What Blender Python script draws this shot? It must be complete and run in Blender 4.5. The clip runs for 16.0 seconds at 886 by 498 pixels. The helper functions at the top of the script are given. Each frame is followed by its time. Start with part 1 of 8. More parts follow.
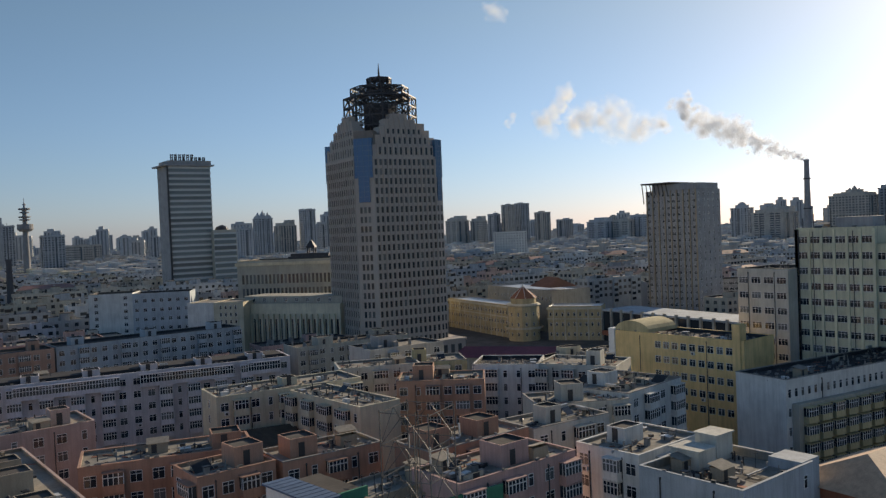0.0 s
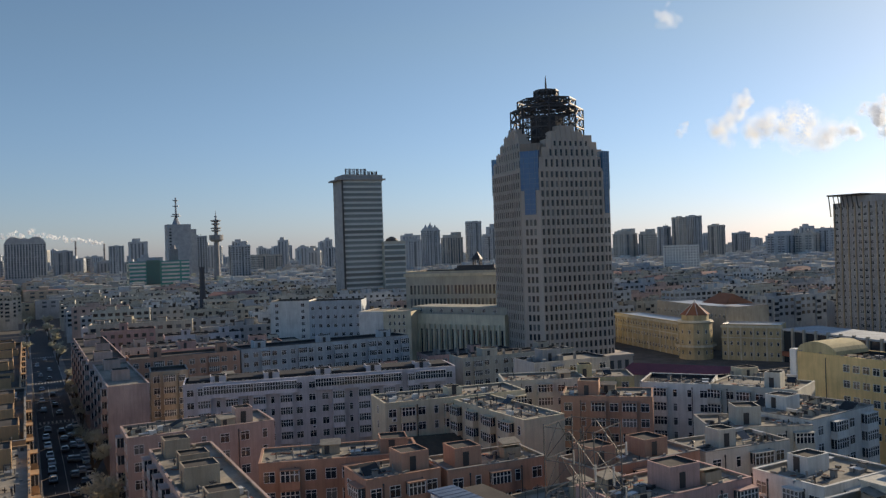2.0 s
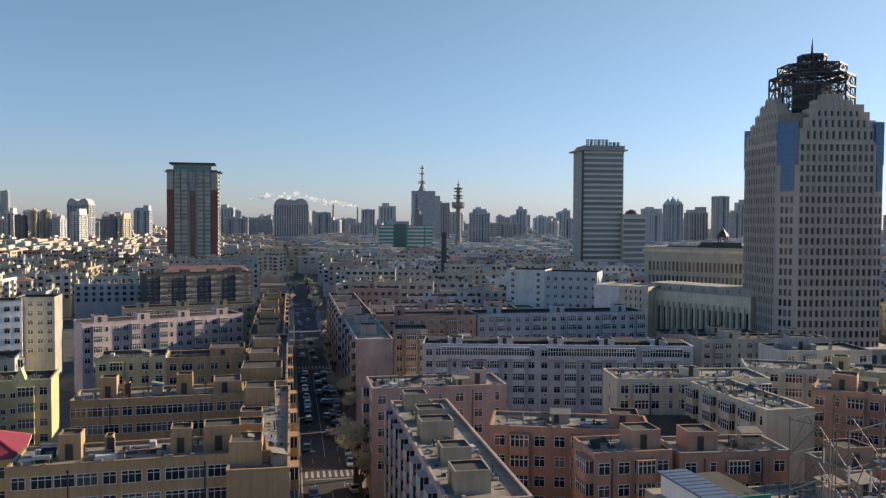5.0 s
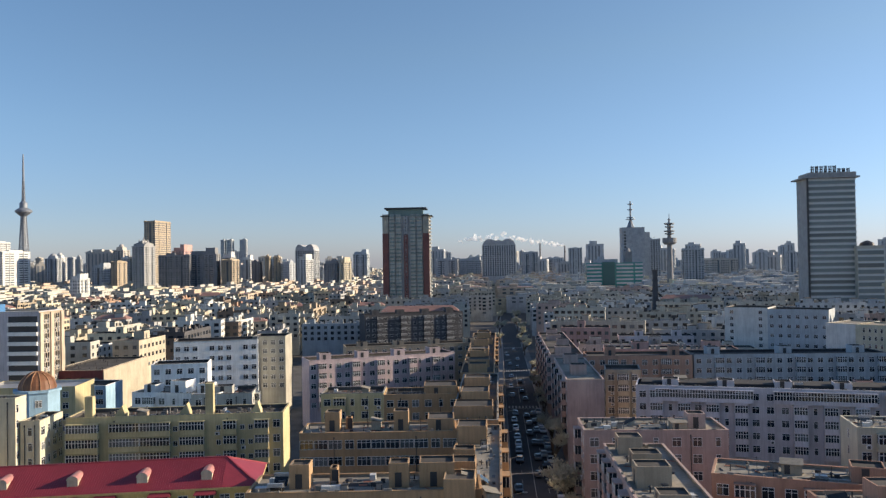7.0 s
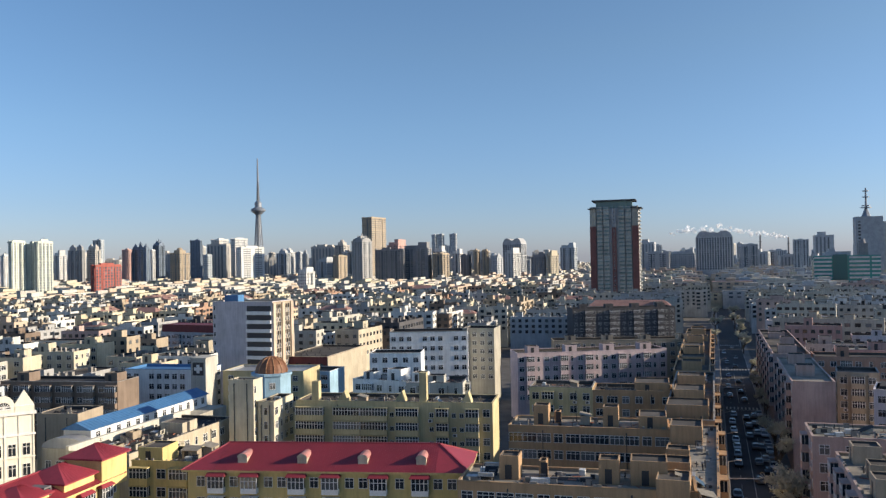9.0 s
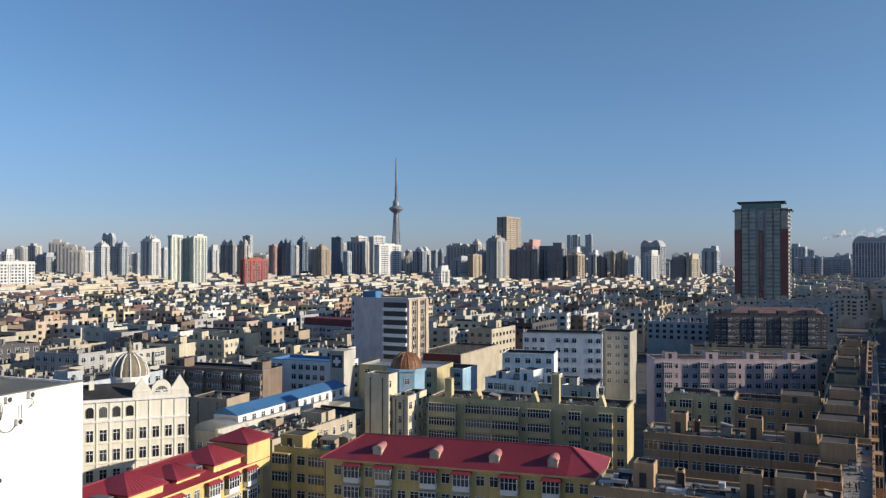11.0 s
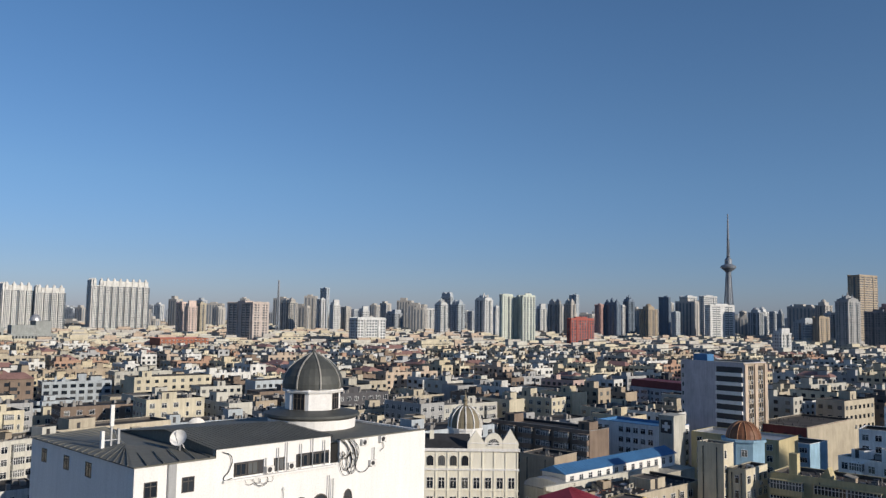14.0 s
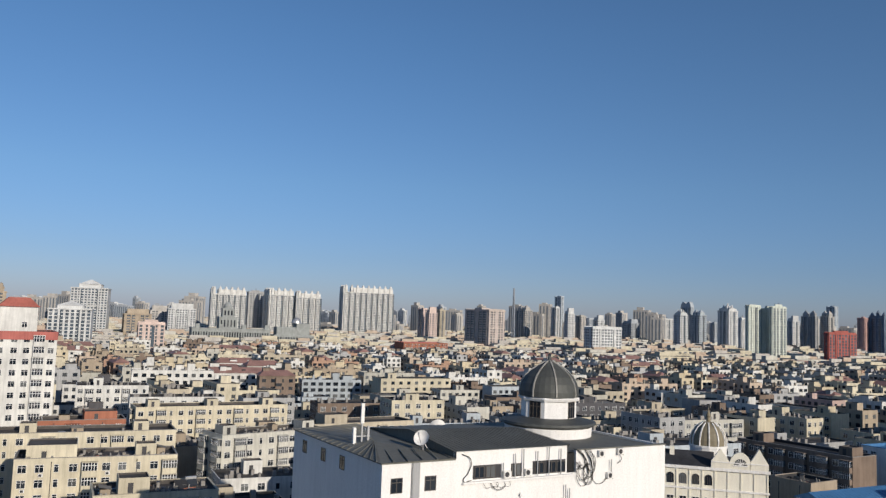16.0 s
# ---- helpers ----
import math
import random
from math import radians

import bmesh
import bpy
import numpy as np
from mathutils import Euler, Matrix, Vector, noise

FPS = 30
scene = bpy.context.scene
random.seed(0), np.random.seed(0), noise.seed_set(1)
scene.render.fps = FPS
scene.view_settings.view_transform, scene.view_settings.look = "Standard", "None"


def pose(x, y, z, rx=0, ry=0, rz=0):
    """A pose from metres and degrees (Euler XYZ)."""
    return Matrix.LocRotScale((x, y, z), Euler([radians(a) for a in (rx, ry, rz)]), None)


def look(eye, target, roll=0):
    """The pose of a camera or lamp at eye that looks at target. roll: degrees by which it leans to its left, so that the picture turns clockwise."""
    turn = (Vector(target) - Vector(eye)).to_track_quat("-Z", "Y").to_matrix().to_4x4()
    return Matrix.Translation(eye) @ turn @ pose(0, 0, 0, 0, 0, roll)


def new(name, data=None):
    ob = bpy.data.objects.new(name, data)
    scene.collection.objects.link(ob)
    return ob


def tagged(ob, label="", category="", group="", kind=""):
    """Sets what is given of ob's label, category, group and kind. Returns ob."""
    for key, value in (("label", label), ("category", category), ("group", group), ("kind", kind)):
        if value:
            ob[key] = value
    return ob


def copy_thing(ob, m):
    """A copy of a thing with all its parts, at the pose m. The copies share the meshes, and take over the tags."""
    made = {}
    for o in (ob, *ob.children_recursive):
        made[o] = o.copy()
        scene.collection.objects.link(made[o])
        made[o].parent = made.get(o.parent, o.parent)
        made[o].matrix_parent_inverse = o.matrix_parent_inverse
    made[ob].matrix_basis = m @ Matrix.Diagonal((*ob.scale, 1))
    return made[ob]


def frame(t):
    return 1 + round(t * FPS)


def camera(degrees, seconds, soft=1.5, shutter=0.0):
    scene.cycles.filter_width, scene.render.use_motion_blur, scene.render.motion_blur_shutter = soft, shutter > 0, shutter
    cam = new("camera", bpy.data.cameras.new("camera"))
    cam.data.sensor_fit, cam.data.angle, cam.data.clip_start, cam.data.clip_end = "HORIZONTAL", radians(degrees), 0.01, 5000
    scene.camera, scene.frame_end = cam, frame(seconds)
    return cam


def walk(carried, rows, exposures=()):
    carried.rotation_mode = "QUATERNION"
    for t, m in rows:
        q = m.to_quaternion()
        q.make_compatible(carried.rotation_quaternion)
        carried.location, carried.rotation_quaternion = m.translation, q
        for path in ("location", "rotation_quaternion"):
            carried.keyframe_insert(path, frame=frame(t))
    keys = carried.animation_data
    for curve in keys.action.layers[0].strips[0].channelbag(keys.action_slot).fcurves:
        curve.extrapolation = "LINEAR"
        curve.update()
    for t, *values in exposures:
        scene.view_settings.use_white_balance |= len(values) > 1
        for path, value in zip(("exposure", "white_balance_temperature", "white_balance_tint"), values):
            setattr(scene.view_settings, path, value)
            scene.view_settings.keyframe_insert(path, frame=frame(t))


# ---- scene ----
# ---- camera and its way: hand-held pan from a high window ----
cam = camera(57.17, 16.0, 1.35)
EYE, GRID, ARM = 50.0, 38.85, 0.4
ROWS = [
    (0.0, -0.02, -1.41, 2.37),
    (0.5, 4.56, -1.03, 2.49),
    (1.0, 8.30, -0.60, 2.45),
    (1.5, 11.13, -0.17, 2.02),
    (2.0, 11.59, -0.10, 1.92),
    (2.5, 12.46, -0.29, 1.80),
    (3.0, 16.66, -1.53, 1.51),
    (3.5, 20.60, -2.31, 0.74),
    (3.7, 22.37, -2.58, 0.59),
    (5.8, 33.64, -0.73, 0.60),
    (6.0, 35.89, -0.12, 1.09),
    (6.5, 39.87, 0.85, 1.14),
    (7.0, 42.72, 0.91, 0.97),
    (7.5, 44.99, 0.70, 0.82),
    (8.0, 47.95, 0.50, 0.76),
    (8.5, 52.83, 0.73, 0.94),
    (9.0, 57.23, 0.72, 1.13),
    (9.2, 58.20, 0.76, 1.23),
    (11.3, 69.31, 1.36, 0.24),
    (11.5, 71.29, 1.94, 0.53),
    (12.0, 74.51, 2.91, 0.62),
    (12.5, 77.89, 3.62, 0.21),
    (13.0, 82.00, 3.90, -0.18),
    (13.5, 86.24, 4.30, -0.43),
    (14.0, 89.29, 4.80, -0.88),
    (14.5, 93.61, 5.07, -0.87),
    (15.0, 97.34, 4.75, -1.47),
    (15.5, 102.31, 4.83, -1.84),
    (16.0, 105.65, 4.97, -2.02),
]


def held(yaw, pitch, roll):
    """The camera at arm's length from its pivot; the street runs along +y."""
    a = radians(yaw - GRID)
    return pose(-ARM * math.sin(a), ARM * math.cos(a), EYE, 90 + pitch, roll, yaw - GRID)


EXPOSE = [(0.0, 0.20, 8700, 11), (1.5, 0.35, 8700, 12), (2.5, 0.42, 8800, 12), (3.5, 0.66, 8900, 13), (7.0, 0.74, 8200, 12), (9.0, 0.66, 7750, 11), (11.5, 0.20, 7100, 11), (16.0, -0.18, 6900, 11)]
walk(cam, [(t, held(y, p, r)) for t, y, p, r in ROWS], EXPOSE)

# ---- daylight: low winter sun, clear sky ----
SUN_YAW, SUN_EL = -77.0, 17.0      # degrees: turned from +y to the left, height
sun_way = Vector((-math.sin(radians(SUN_YAW)) * math.cos(radians(SUN_EL)), math.cos(radians(SUN_YAW)) * math.cos(radians(SUN_EL)), math.sin(radians(SUN_EL))))
world = bpy.data.worlds.new("sky")
scene.world = world
world.use_nodes = True
wn = world.node_tree.nodes
sky = wn.new("ShaderNodeTexSky")
sky.sky_type = "NISHITA"
sky.sun_disc = False
sky.sun_elevation = radians(SUN_EL)
sky.sun_rotation = radians(-SUN_YAW)
sky.air_density, sky.dust_density, sky.ozone_density = 1.0, 0.35, 6.0
wn["Background"].inputs["Strength"].default_value = 0.116
sl = world.node_tree.links


def sky_node(kind, **sets):
    n = wn.new("ShaderNode" + kind)
    if "op" in sets:
        n.operation = sets["op"]
    return n


def haze_ramp(stops):
    r = wn.new("ShaderNodeValToRGB")
    el = r.color_ramp.elements
    while len(el) < len(stops):
        el.new(0.5)
    for e, (q, c) in zip(el, stops):
        e.position, e.color = q, (*c, 1)
    return r


def sky_mix(mode):
    n = wn.new("ShaderNodeMix")
    n.data_type, n.blend_type = "RGBA", mode
    n.inputs["Factor"].default_value = 1.0
    return n


coord, height = sky_node("TexCoord"), sky_node("SeparateXYZ")
flip = sky_node("Math", op="ABSOLUTE")
bearing = sky_node("VectorMath", op="DOT_PRODUCT")
bearing.inputs[1].default_value = (sun_way.x, sun_way.y, 0.0)
sun_side = wn.new("ShaderNodeMapRange")
sun_side.inputs["From Min"].default_value, sun_side.inputs["From Max"].default_value = -0.75, 0.75
# city haze low over the horizon: mauve-grey away from the sun, whitish towards it
away = haze_ramp([(0.0, (0.80, 0.78, 1.06)), (0.07, (0.80, 0.79, 0.97)), (0.16, (0.90, 0.91, 0.98)), (0.34, (0.90, 0.98, 1.02))])
near_sun = haze_ramp([(0.0, (0.70, 0.80, 1.26)), (0.08, (0.82, 0.86, 1.08)), (0.25, (1.08, 0.98, 0.92)), (0.4, (1.08, 1.0, 0.95))])
both, tint = sky_mix("MIX"), sky_mix("MULTIPLY")
sl.new(coord.outputs["Generated"], height.inputs["Vector"])
sl.new(coord.outputs["Generated"], bearing.inputs[0])
sl.new(bearing.outputs["Value"], sun_side.inputs["Value"])
sl.new(height.outputs["Z"], flip.inputs[0])
for r in (away, near_sun):
    sl.new(flip.outputs["Value"], r.inputs["Fac"])
sl.new(sun_side.outputs["Result"], both.inputs["Factor"])
sl.new(away.outputs["Color"], both.inputs["A"])
sl.new(near_sun.outputs["Color"], both.inputs["B"])
sl.new(sky.outputs["Color"], tint.inputs["A"])
sl.new(both.outputs["Result"], tint.inputs["B"])
sl.new(tint.outputs["Result"], wn["Background"].inputs["Color"])

sun_data = bpy.data.lights.new("sun", "SUN")
sun_data.energy, sun_data.angle, sun_data.color = 4.5, radians(0.55), (1.0, 0.93, 0.835)
sun = new("sun", sun_data)
sun.matrix_world = look(sun_way * 600, (0, 0, 0))

# ---- materials ----
MATS = {}


def nodes_of(name):
    m = bpy.data.materials.new(name)
    m.use_nodes = True
    nt = m.node_tree
    return m, nt, nt.nodes["Principled BSDF"]


def noise_tex(nt, scale, detail=4.0, rough=0.6, stretch=(1, 1, 1)):
    tc = nt.nodes.new("ShaderNodeTexCoord")
    mp = nt.nodes.new("ShaderNodeMapping")
    mp.inputs["Scale"].default_value = stretch
    n = nt.nodes.new("ShaderNodeTexNoise")
    n.inputs["Scale"].default_value = scale
    n.inputs["Detail"].default_value = detail
    n.inputs["Roughness"].default_value = rough
    nt.links.new(tc.outputs["Object"], mp.inputs["Vector"])
    nt.links.new(mp.outputs["Vector"], n.inputs["Vector"])
    return n.outputs["Fac"]


def ramp(nt, fac, stops):
    r = nt.nodes.new("ShaderNodeValToRGB")
    el = r.color_ramp.elements
    while len(el) < len(stops):
        el.new(0.5)
    for e, (p, c) in zip(el, stops):
        e.position, e.color = p, (*c, 1)
    nt.links.new(fac, r.inputs["Fac"])
    return r.outputs["Color"]


def mix(nt, a, b, fac, mode="MIX"):
    m = nt.nodes.new("ShaderNodeMix")
    m.data_type, m.blend_type = "RGBA", mode
    for sock, v in ((m.inputs["A"], a), (m.inputs["B"], b), (m.inputs["Factor"], fac)):
        if hasattr(v, "is_output"):
            nt.links.new(v, sock)
        elif isinstance(v, tuple):
            sock.default_value = (*v, 1)
        else:
            sock.default_value = v
    return m.outputs["Result"]


def shade(c, k):
    return tuple(min(1.0, v * k) for v in c)


def surface(name, colour, rough=0.85, metal=0.0, patch=0.17, streak=0.28, grain=6.0, bump=0.15, vary=0.0, spec=0.3):
    """Painted or mineral surface: broad patches, rain streaks, fine grain and a little relief."""
    if name in MATS:
        return MATS[name]
    m, nt, bsdf = nodes_of(name)
    big = noise_tex(nt, 0.18, 3)
    fine = noise_tex(nt, grain, 5)
    run = noise_tex(nt, 1.0, 4, 0.7, (1.6, 1.6, 0.12))
    c = ramp(nt, big, [(0.3, shade(colour, 1 - patch)), (0.7, shade(colour, 1 + patch))])
    dirty = ramp(nt, run, [(0.42, (1, 1, 1)), (0.75, (1 - streak,) * 3)])
    c = mix(nt, c, dirty, 1.0, "MULTIPLY")
    speck = ramp(nt, fine, [(0.25, (0.86, 0.86, 0.86)), (0.75, (1.1, 1.1, 1.1))])
    c = mix(nt, c, speck, 1.0, "MULTIPLY")
    if vary:
        info = nt.nodes.new("ShaderNodeObjectInfo")
        tone = ramp(nt, info.outputs["Random"], [(0, (1 - vary,) * 3), (1, (1 + vary,) * 3)])
        c = mix(nt, c, tone, 1.0, "MULTIPLY")
    nt.links.new(c, bsdf.inputs["Base Color"])
    bsdf.inputs["Roughness"].default_value = rough
    bsdf.inputs["Metallic"].default_value = metal
    bsdf.inputs["Specular IOR Level"].default_value = spec
    if bump:
        b = nt.nodes.new("ShaderNodeBump")
        b.inputs["Strength"].default_value = bump
        b.inputs["Distance"].default_value = 0.05
        nt.links.new(fine, b.inputs["Height"])
        nt.links.new(b.outputs["Normal"], bsdf.inputs["Normal"])
    MATS[name] = m
    return m


def glazing(name, dark=(0.012, 0.016, 0.022), light=(0.15, 0.16, 0.165), rough=0.08, island=False):
    """Window glass before unlit rooms: some panes show pale curtains."""
    if name in MATS:
        return MATS[name]
    m, nt, bsdf = nodes_of(name)
    if island:
        rnd = nt.nodes.new("ShaderNodeNewGeometry").outputs["Random Per Island"]
    else:
        rnd = nt.nodes.new("ShaderNodeObjectInfo").outputs["Random"]
    c = ramp(nt, rnd, [(0.0, dark), (0.62, shade(dark, 1.8)), (0.86, shade(light, 0.5)), (1.0, light)])
    nt.links.new(c, bsdf.inputs["Base Color"])
    bsdf.inputs["Roughness"].default_value = rough
    bsdf.inputs["Specular IOR Level"].default_value = 0.5
    MATS[name] = m
    return m


def wall_paint(key):
    r, g, b = PAINT[key]
    return surface("paint_" + key, shade((r, g, b * 0.97), 1.16 if key in ("lilac", "pink", "salmon", "orange", "olive", "greyblue", "institute", "grey", "rose", "yellow") else 1.0), vary=0.1)


PAINT = {
    "lilac": (0.50, 0.47, 0.505), "pink": (0.41, 0.305, 0.28), "palace": (0.49, 0.40, 0.255), "cream": (0.56, 0.51, 0.40), "pale": (0.50, 0.49, 0.45),
    "orange": (0.365, 0.235, 0.14), "brick": (0.36, 0.145, 0.095), "olive": (0.45, 0.385, 0.235), "yellow": (0.54, 0.42, 0.19),
    "white": (0.62, 0.62, 0.61), "grey": (0.30, 0.305, 0.315), "greyblue": (0.34, 0.38, 0.42), "salmon": (0.37, 0.215, 0.16),
    "brown": (0.21, 0.16, 0.13), "darkbrick": (0.085, 0.085, 0.095), "stone": (0.42, 0.40, 0.35), "buff": (0.45, 0.40, 0.32), "institute": (0.60, 0.58, 0.44),
    "tan": (0.38, 0.315, 0.245), "green": (0.04, 0.21, 0.14), "blue": (0.26, 0.42, 0.56), "tower": (0.33, 0.30, 0.27),
    # haze, hazewarm, hazepale: distance haze put into the wall colour
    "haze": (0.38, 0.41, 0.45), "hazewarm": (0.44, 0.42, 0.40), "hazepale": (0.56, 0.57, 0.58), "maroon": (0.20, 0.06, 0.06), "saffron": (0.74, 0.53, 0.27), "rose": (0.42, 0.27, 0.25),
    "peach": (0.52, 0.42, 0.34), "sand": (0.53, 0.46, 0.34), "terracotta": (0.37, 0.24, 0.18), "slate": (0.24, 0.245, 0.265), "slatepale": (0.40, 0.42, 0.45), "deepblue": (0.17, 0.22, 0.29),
    "greenwhite": (0.56, 0.60, 0.55), "redbrick": (0.34, 0.10, 0.085), "rosewhite": (0.60, 0.48, 0.44), "rosegrey": (0.52, 0.45, 0.42), "brightwhite": (0.78, 0.79, 0.80), "mauve": (0.50, 0.40, 0.42),
}
GLASS = glazing("window_glass")
GLASS_MANY = glazing("window_glass_many", island=True)
FRAME = surface("white_window_frame", (0.70, 0.71, 0.71), 0.5, patch=0.05, streak=0.1, bump=0)
ROOF = surface("roof_felt", (0.085, 0.078, 0.072), 0.95, patch=0.35, streak=0.2, grain=2.5, vary=0.15)
ROOF_DARK = surface("dark_roof_felt", (0.045, 0.046, 0.05), 0.9, patch=0.3, grain=2.5)
ROOF_PALE = surface("pale_roof_screed", (0.27, 0.25, 0.215), 0.95, patch=0.25, grain=2.0)
CONCRETE = surface("concrete", (0.28, 0.27, 0.255), 0.9, patch=0.2)
METAL = surface("grey_metal", (0.45, 0.46, 0.47), 0.45, 0.6, 0.1, 0.2, 8, 0.05)
DARK_METAL = surface("dark_steel", (0.06, 0.06, 0.065), 0.5, 0.4, 0.1, 0.1, 8, 0.05)
ASPHALT = surface("asphalt", (0.055, 0.056, 0.06), 0.9, patch=0.2, streak=0.1, grain=3)
GROUND = surface("ground_dust", (0.11, 0.105, 0.10), 0.95, patch=0.3, grain=1.0)
RED_SHEET = surface("red_roof_sheet", (0.27, 0.034, 0.05), 0.5, 0.0, 0.12, 0.15, 5, 0.05, spec=0.5)
BLUE_SHEET = surface("blue_roof_sheet", (0.06, 0.18, 0.36), 0.45, 0.0, 0.15, 0.2, 5, 0.1)
WHITE_TRIM = surface("white_trim", (0.78, 0.77, 0.74), 0.6, patch=0.05, streak=0.15, bump=0.05)

# ---- building blocks ----
class Shape:
    """Collects faces with material slots."""

    def __init__(self):
        self.v, self.f, self.m = [], [], []

    def poly(self, pts, mat=0):
        n = len(self.v)
        self.v.extend(tuple(p) for p in pts)
        self.f.append(tuple(range(n, n + len(pts))))
        self.m.append(mat)
        return self

    def box(self, x0, x1, y0, y1, z0, z1, mat=0, skip=""):
        n = len(self.v)
        self.v.extend([(x0, y0, z0), (x1, y0, z0), (x1, y1, z0), (x0, y1, z0), (x0, y0, z1), (x1, y0, z1), (x1, y1, z1), (x0, y1, z1)])
        for key, q in (("b", (3, 2, 1, 0)), ("t", (4, 5, 6, 7)), ("s", (0, 1, 5, 4)), ("e", (1, 2, 6, 5)), ("n", (2, 3, 7, 6)), ("w", (3, 0, 4, 7))):
            if key not in skip:
                self.f.append(tuple(n + i for i in q))
                self.m.append(mat)
        return self

    def tub(self, x0, x1, y0, y1, z0, z1, t, zin, mat=0, inner=1):
        """Outer walls, a rim t wide and inner faces down to zin, in one skin."""
        k = len(self.v)
        for e, z in ((0, z0), (0, z1), (t, z1), (t, zin)):
            self.v.extend([(x0 + e, y0 + e, z), (x1 - e, y0 + e, z), (x1 - e, y1 - e, z), (x0 + e, y1 - e, z)])
        for b in range(3):
            for i in range(4):
                j = (i + 1) % 4
                self.f.append((k + 4 * b + i, k + 4 * b + j, k + 4 * b + 4 + j, k + 4 * b + 4 + i))
                self.m.append(inner if b == 2 else mat)
        return self

    def prism(self, outline, z0, z1, mat=0):
        """An outline in plan, drawn up from z0 to z1 and closed on top."""
        k, n = len(self.v), len(outline)
        for z in (z0, z1):
            self.v.extend((x, y, z) for x, y in outline)
        for i in range(n):
            j = (i + 1) % n
            self.f.append((k + i, k + j, k + n + j, k + n + i))
            self.m.append(mat)
        self.f.append(tuple(k + n + i for i in range(n)))
        self.m.append(mat)
        return self

    def ring(self, x, y, r0, z0, r1, z1, n=16, mat=0, cap=False):
        """A band of a turned form."""
        k = len(self.v)
        for r, z in ((r0, z0), (r1, z1)):
            for i in range(n):
                a = 2 * math.pi * i / n
                self.v.append((x + r * math.cos(a), y + r * math.sin(a), z))
        for i in range(n):
            j = (i + 1) % n
            self.f.append((k + i, k + j, k + n + j, k + n + i))
            self.m.append(mat)
        if cap:
            self.f.append(tuple(k + n + i for i in range(n)))
            self.m.append(mat)
        return self

    def bar(self, a, b, t=0.1, mat=0):
        """A square bar from a to b."""
        a, b = Vector(a), Vector(b)
        d = (b - a).normalized()
        u = d.cross((0, 0, 1))
        if u.length < 1e-3:
            u = Vector((1, 0, 0))
        u.normalize()
        w = d.cross(u)
        k = len(self.v)
        for p in (a, b):
            for s, q in ((-1, -1), (1, -1), (1, 1), (-1, 1)):
                self.v.append(tuple(p + u * s * t / 2 + w * q * t / 2))
        for q in ((0, 1, 5, 4), (1, 2, 6, 5), (2, 3, 7, 6), (3, 0, 4, 7), (3, 2, 1, 0), (4, 5, 6, 7)):
            self.f.append(tuple(k + i for i in q))
            self.m.append(mat)
        return self

    def join(self, other, m=None, shift=0):
        k = len(self.v)
        if m is None:
            self.v.extend(other.v)
        else:
            self.v.extend(tuple(m @ Vector(p)) for p in other.v)
        self.f.extend(tuple(k + i for i in q) for q in other.f)
        self.m.extend(i + shift for i in other.m)
        return self

    def mesh(self, name, mats):
        me = bpy.data.meshes.new(name)
        me.from_pydata(self.v, [], self.f)
        for mt in mats:
            me.materials.append(mt)
        if len(mats) > 1:
            me.polygons.foreach_set("material_index", self.m)
        me.update()
        return me


def part(name, shape, mats, parent=None, label="", m=None):
    """One mesh object; shape is a Shape or a mesh that is shared."""
    me = shape if isinstance(shape, bpy.types.Mesh) else shape.mesh(name, mats if isinstance(mats, (list, tuple)) else [mats])
    ob = new(name, me)
    if parent:
        ob.parent = parent
    if m is not None:
        ob.matrix_basis = m
    return tagged(ob, label)


def thing(name, m, label, category, group="", kind=""):
    ob = new(name)
    ob.empty_display_size = 0.5
    ob.matrix_basis = m
    return tagged(ob, label, category, group, kind)


OCC = []          # ground already built on: middle, half sizes, turn


def take(x, y, hx, hy, rot=0.0, pad=2.0):
    OCC.append((x, y, hx + pad, hy + pad, math.cos(radians(rot)), math.sin(radians(rot))))


def is_free(x, y):
    for cx, cy, hx, hy, c, s in OCC:
        dx, dy = x - cx, y - cy
        if abs(dx * c + dy * s) < hx and abs(dy * c - dx * s) < hy:
            return False
    return True


SHARED = {}


def window_shape(w, h, bars=1, cross=True):
    """A framed window that faces -y, its middle at x = 0 and its foot at z = 0."""
    s = Shape()
    t, d = 0.065, 0.06
    s.box(-w / 2, w / 2, -d, 0, 0, t, 0, "n").box(-w / 2, w / 2, -d, 0, h - t, h, 0, "n")
    s.box(-w / 2, -w / 2 + t, -d, 0, t, h - t, 0, "ntb").box(w / 2 - t, w / 2, -d, 0, t, h - t, 0, "ntb")
    for i in range(bars):
        x = -w / 2 + w * (i + 1) / (bars + 1)
        s.box(x - t / 2, x + t / 2, -d, 0, t, h - t, 0, "ntb")
    if cross:
        s.box(-w / 2 + t, w / 2 - t, -d + 0.01, 0, h * 0.68, h * 0.68 + t, 0, "new")
    s.poly([(-w / 2 + t, -0.02, t), (w / 2 - t, -0.02, t), (w / 2 - t, -0.02, h - t), (-w / 2 + t, -0.02, h - t)], 1)
    return s


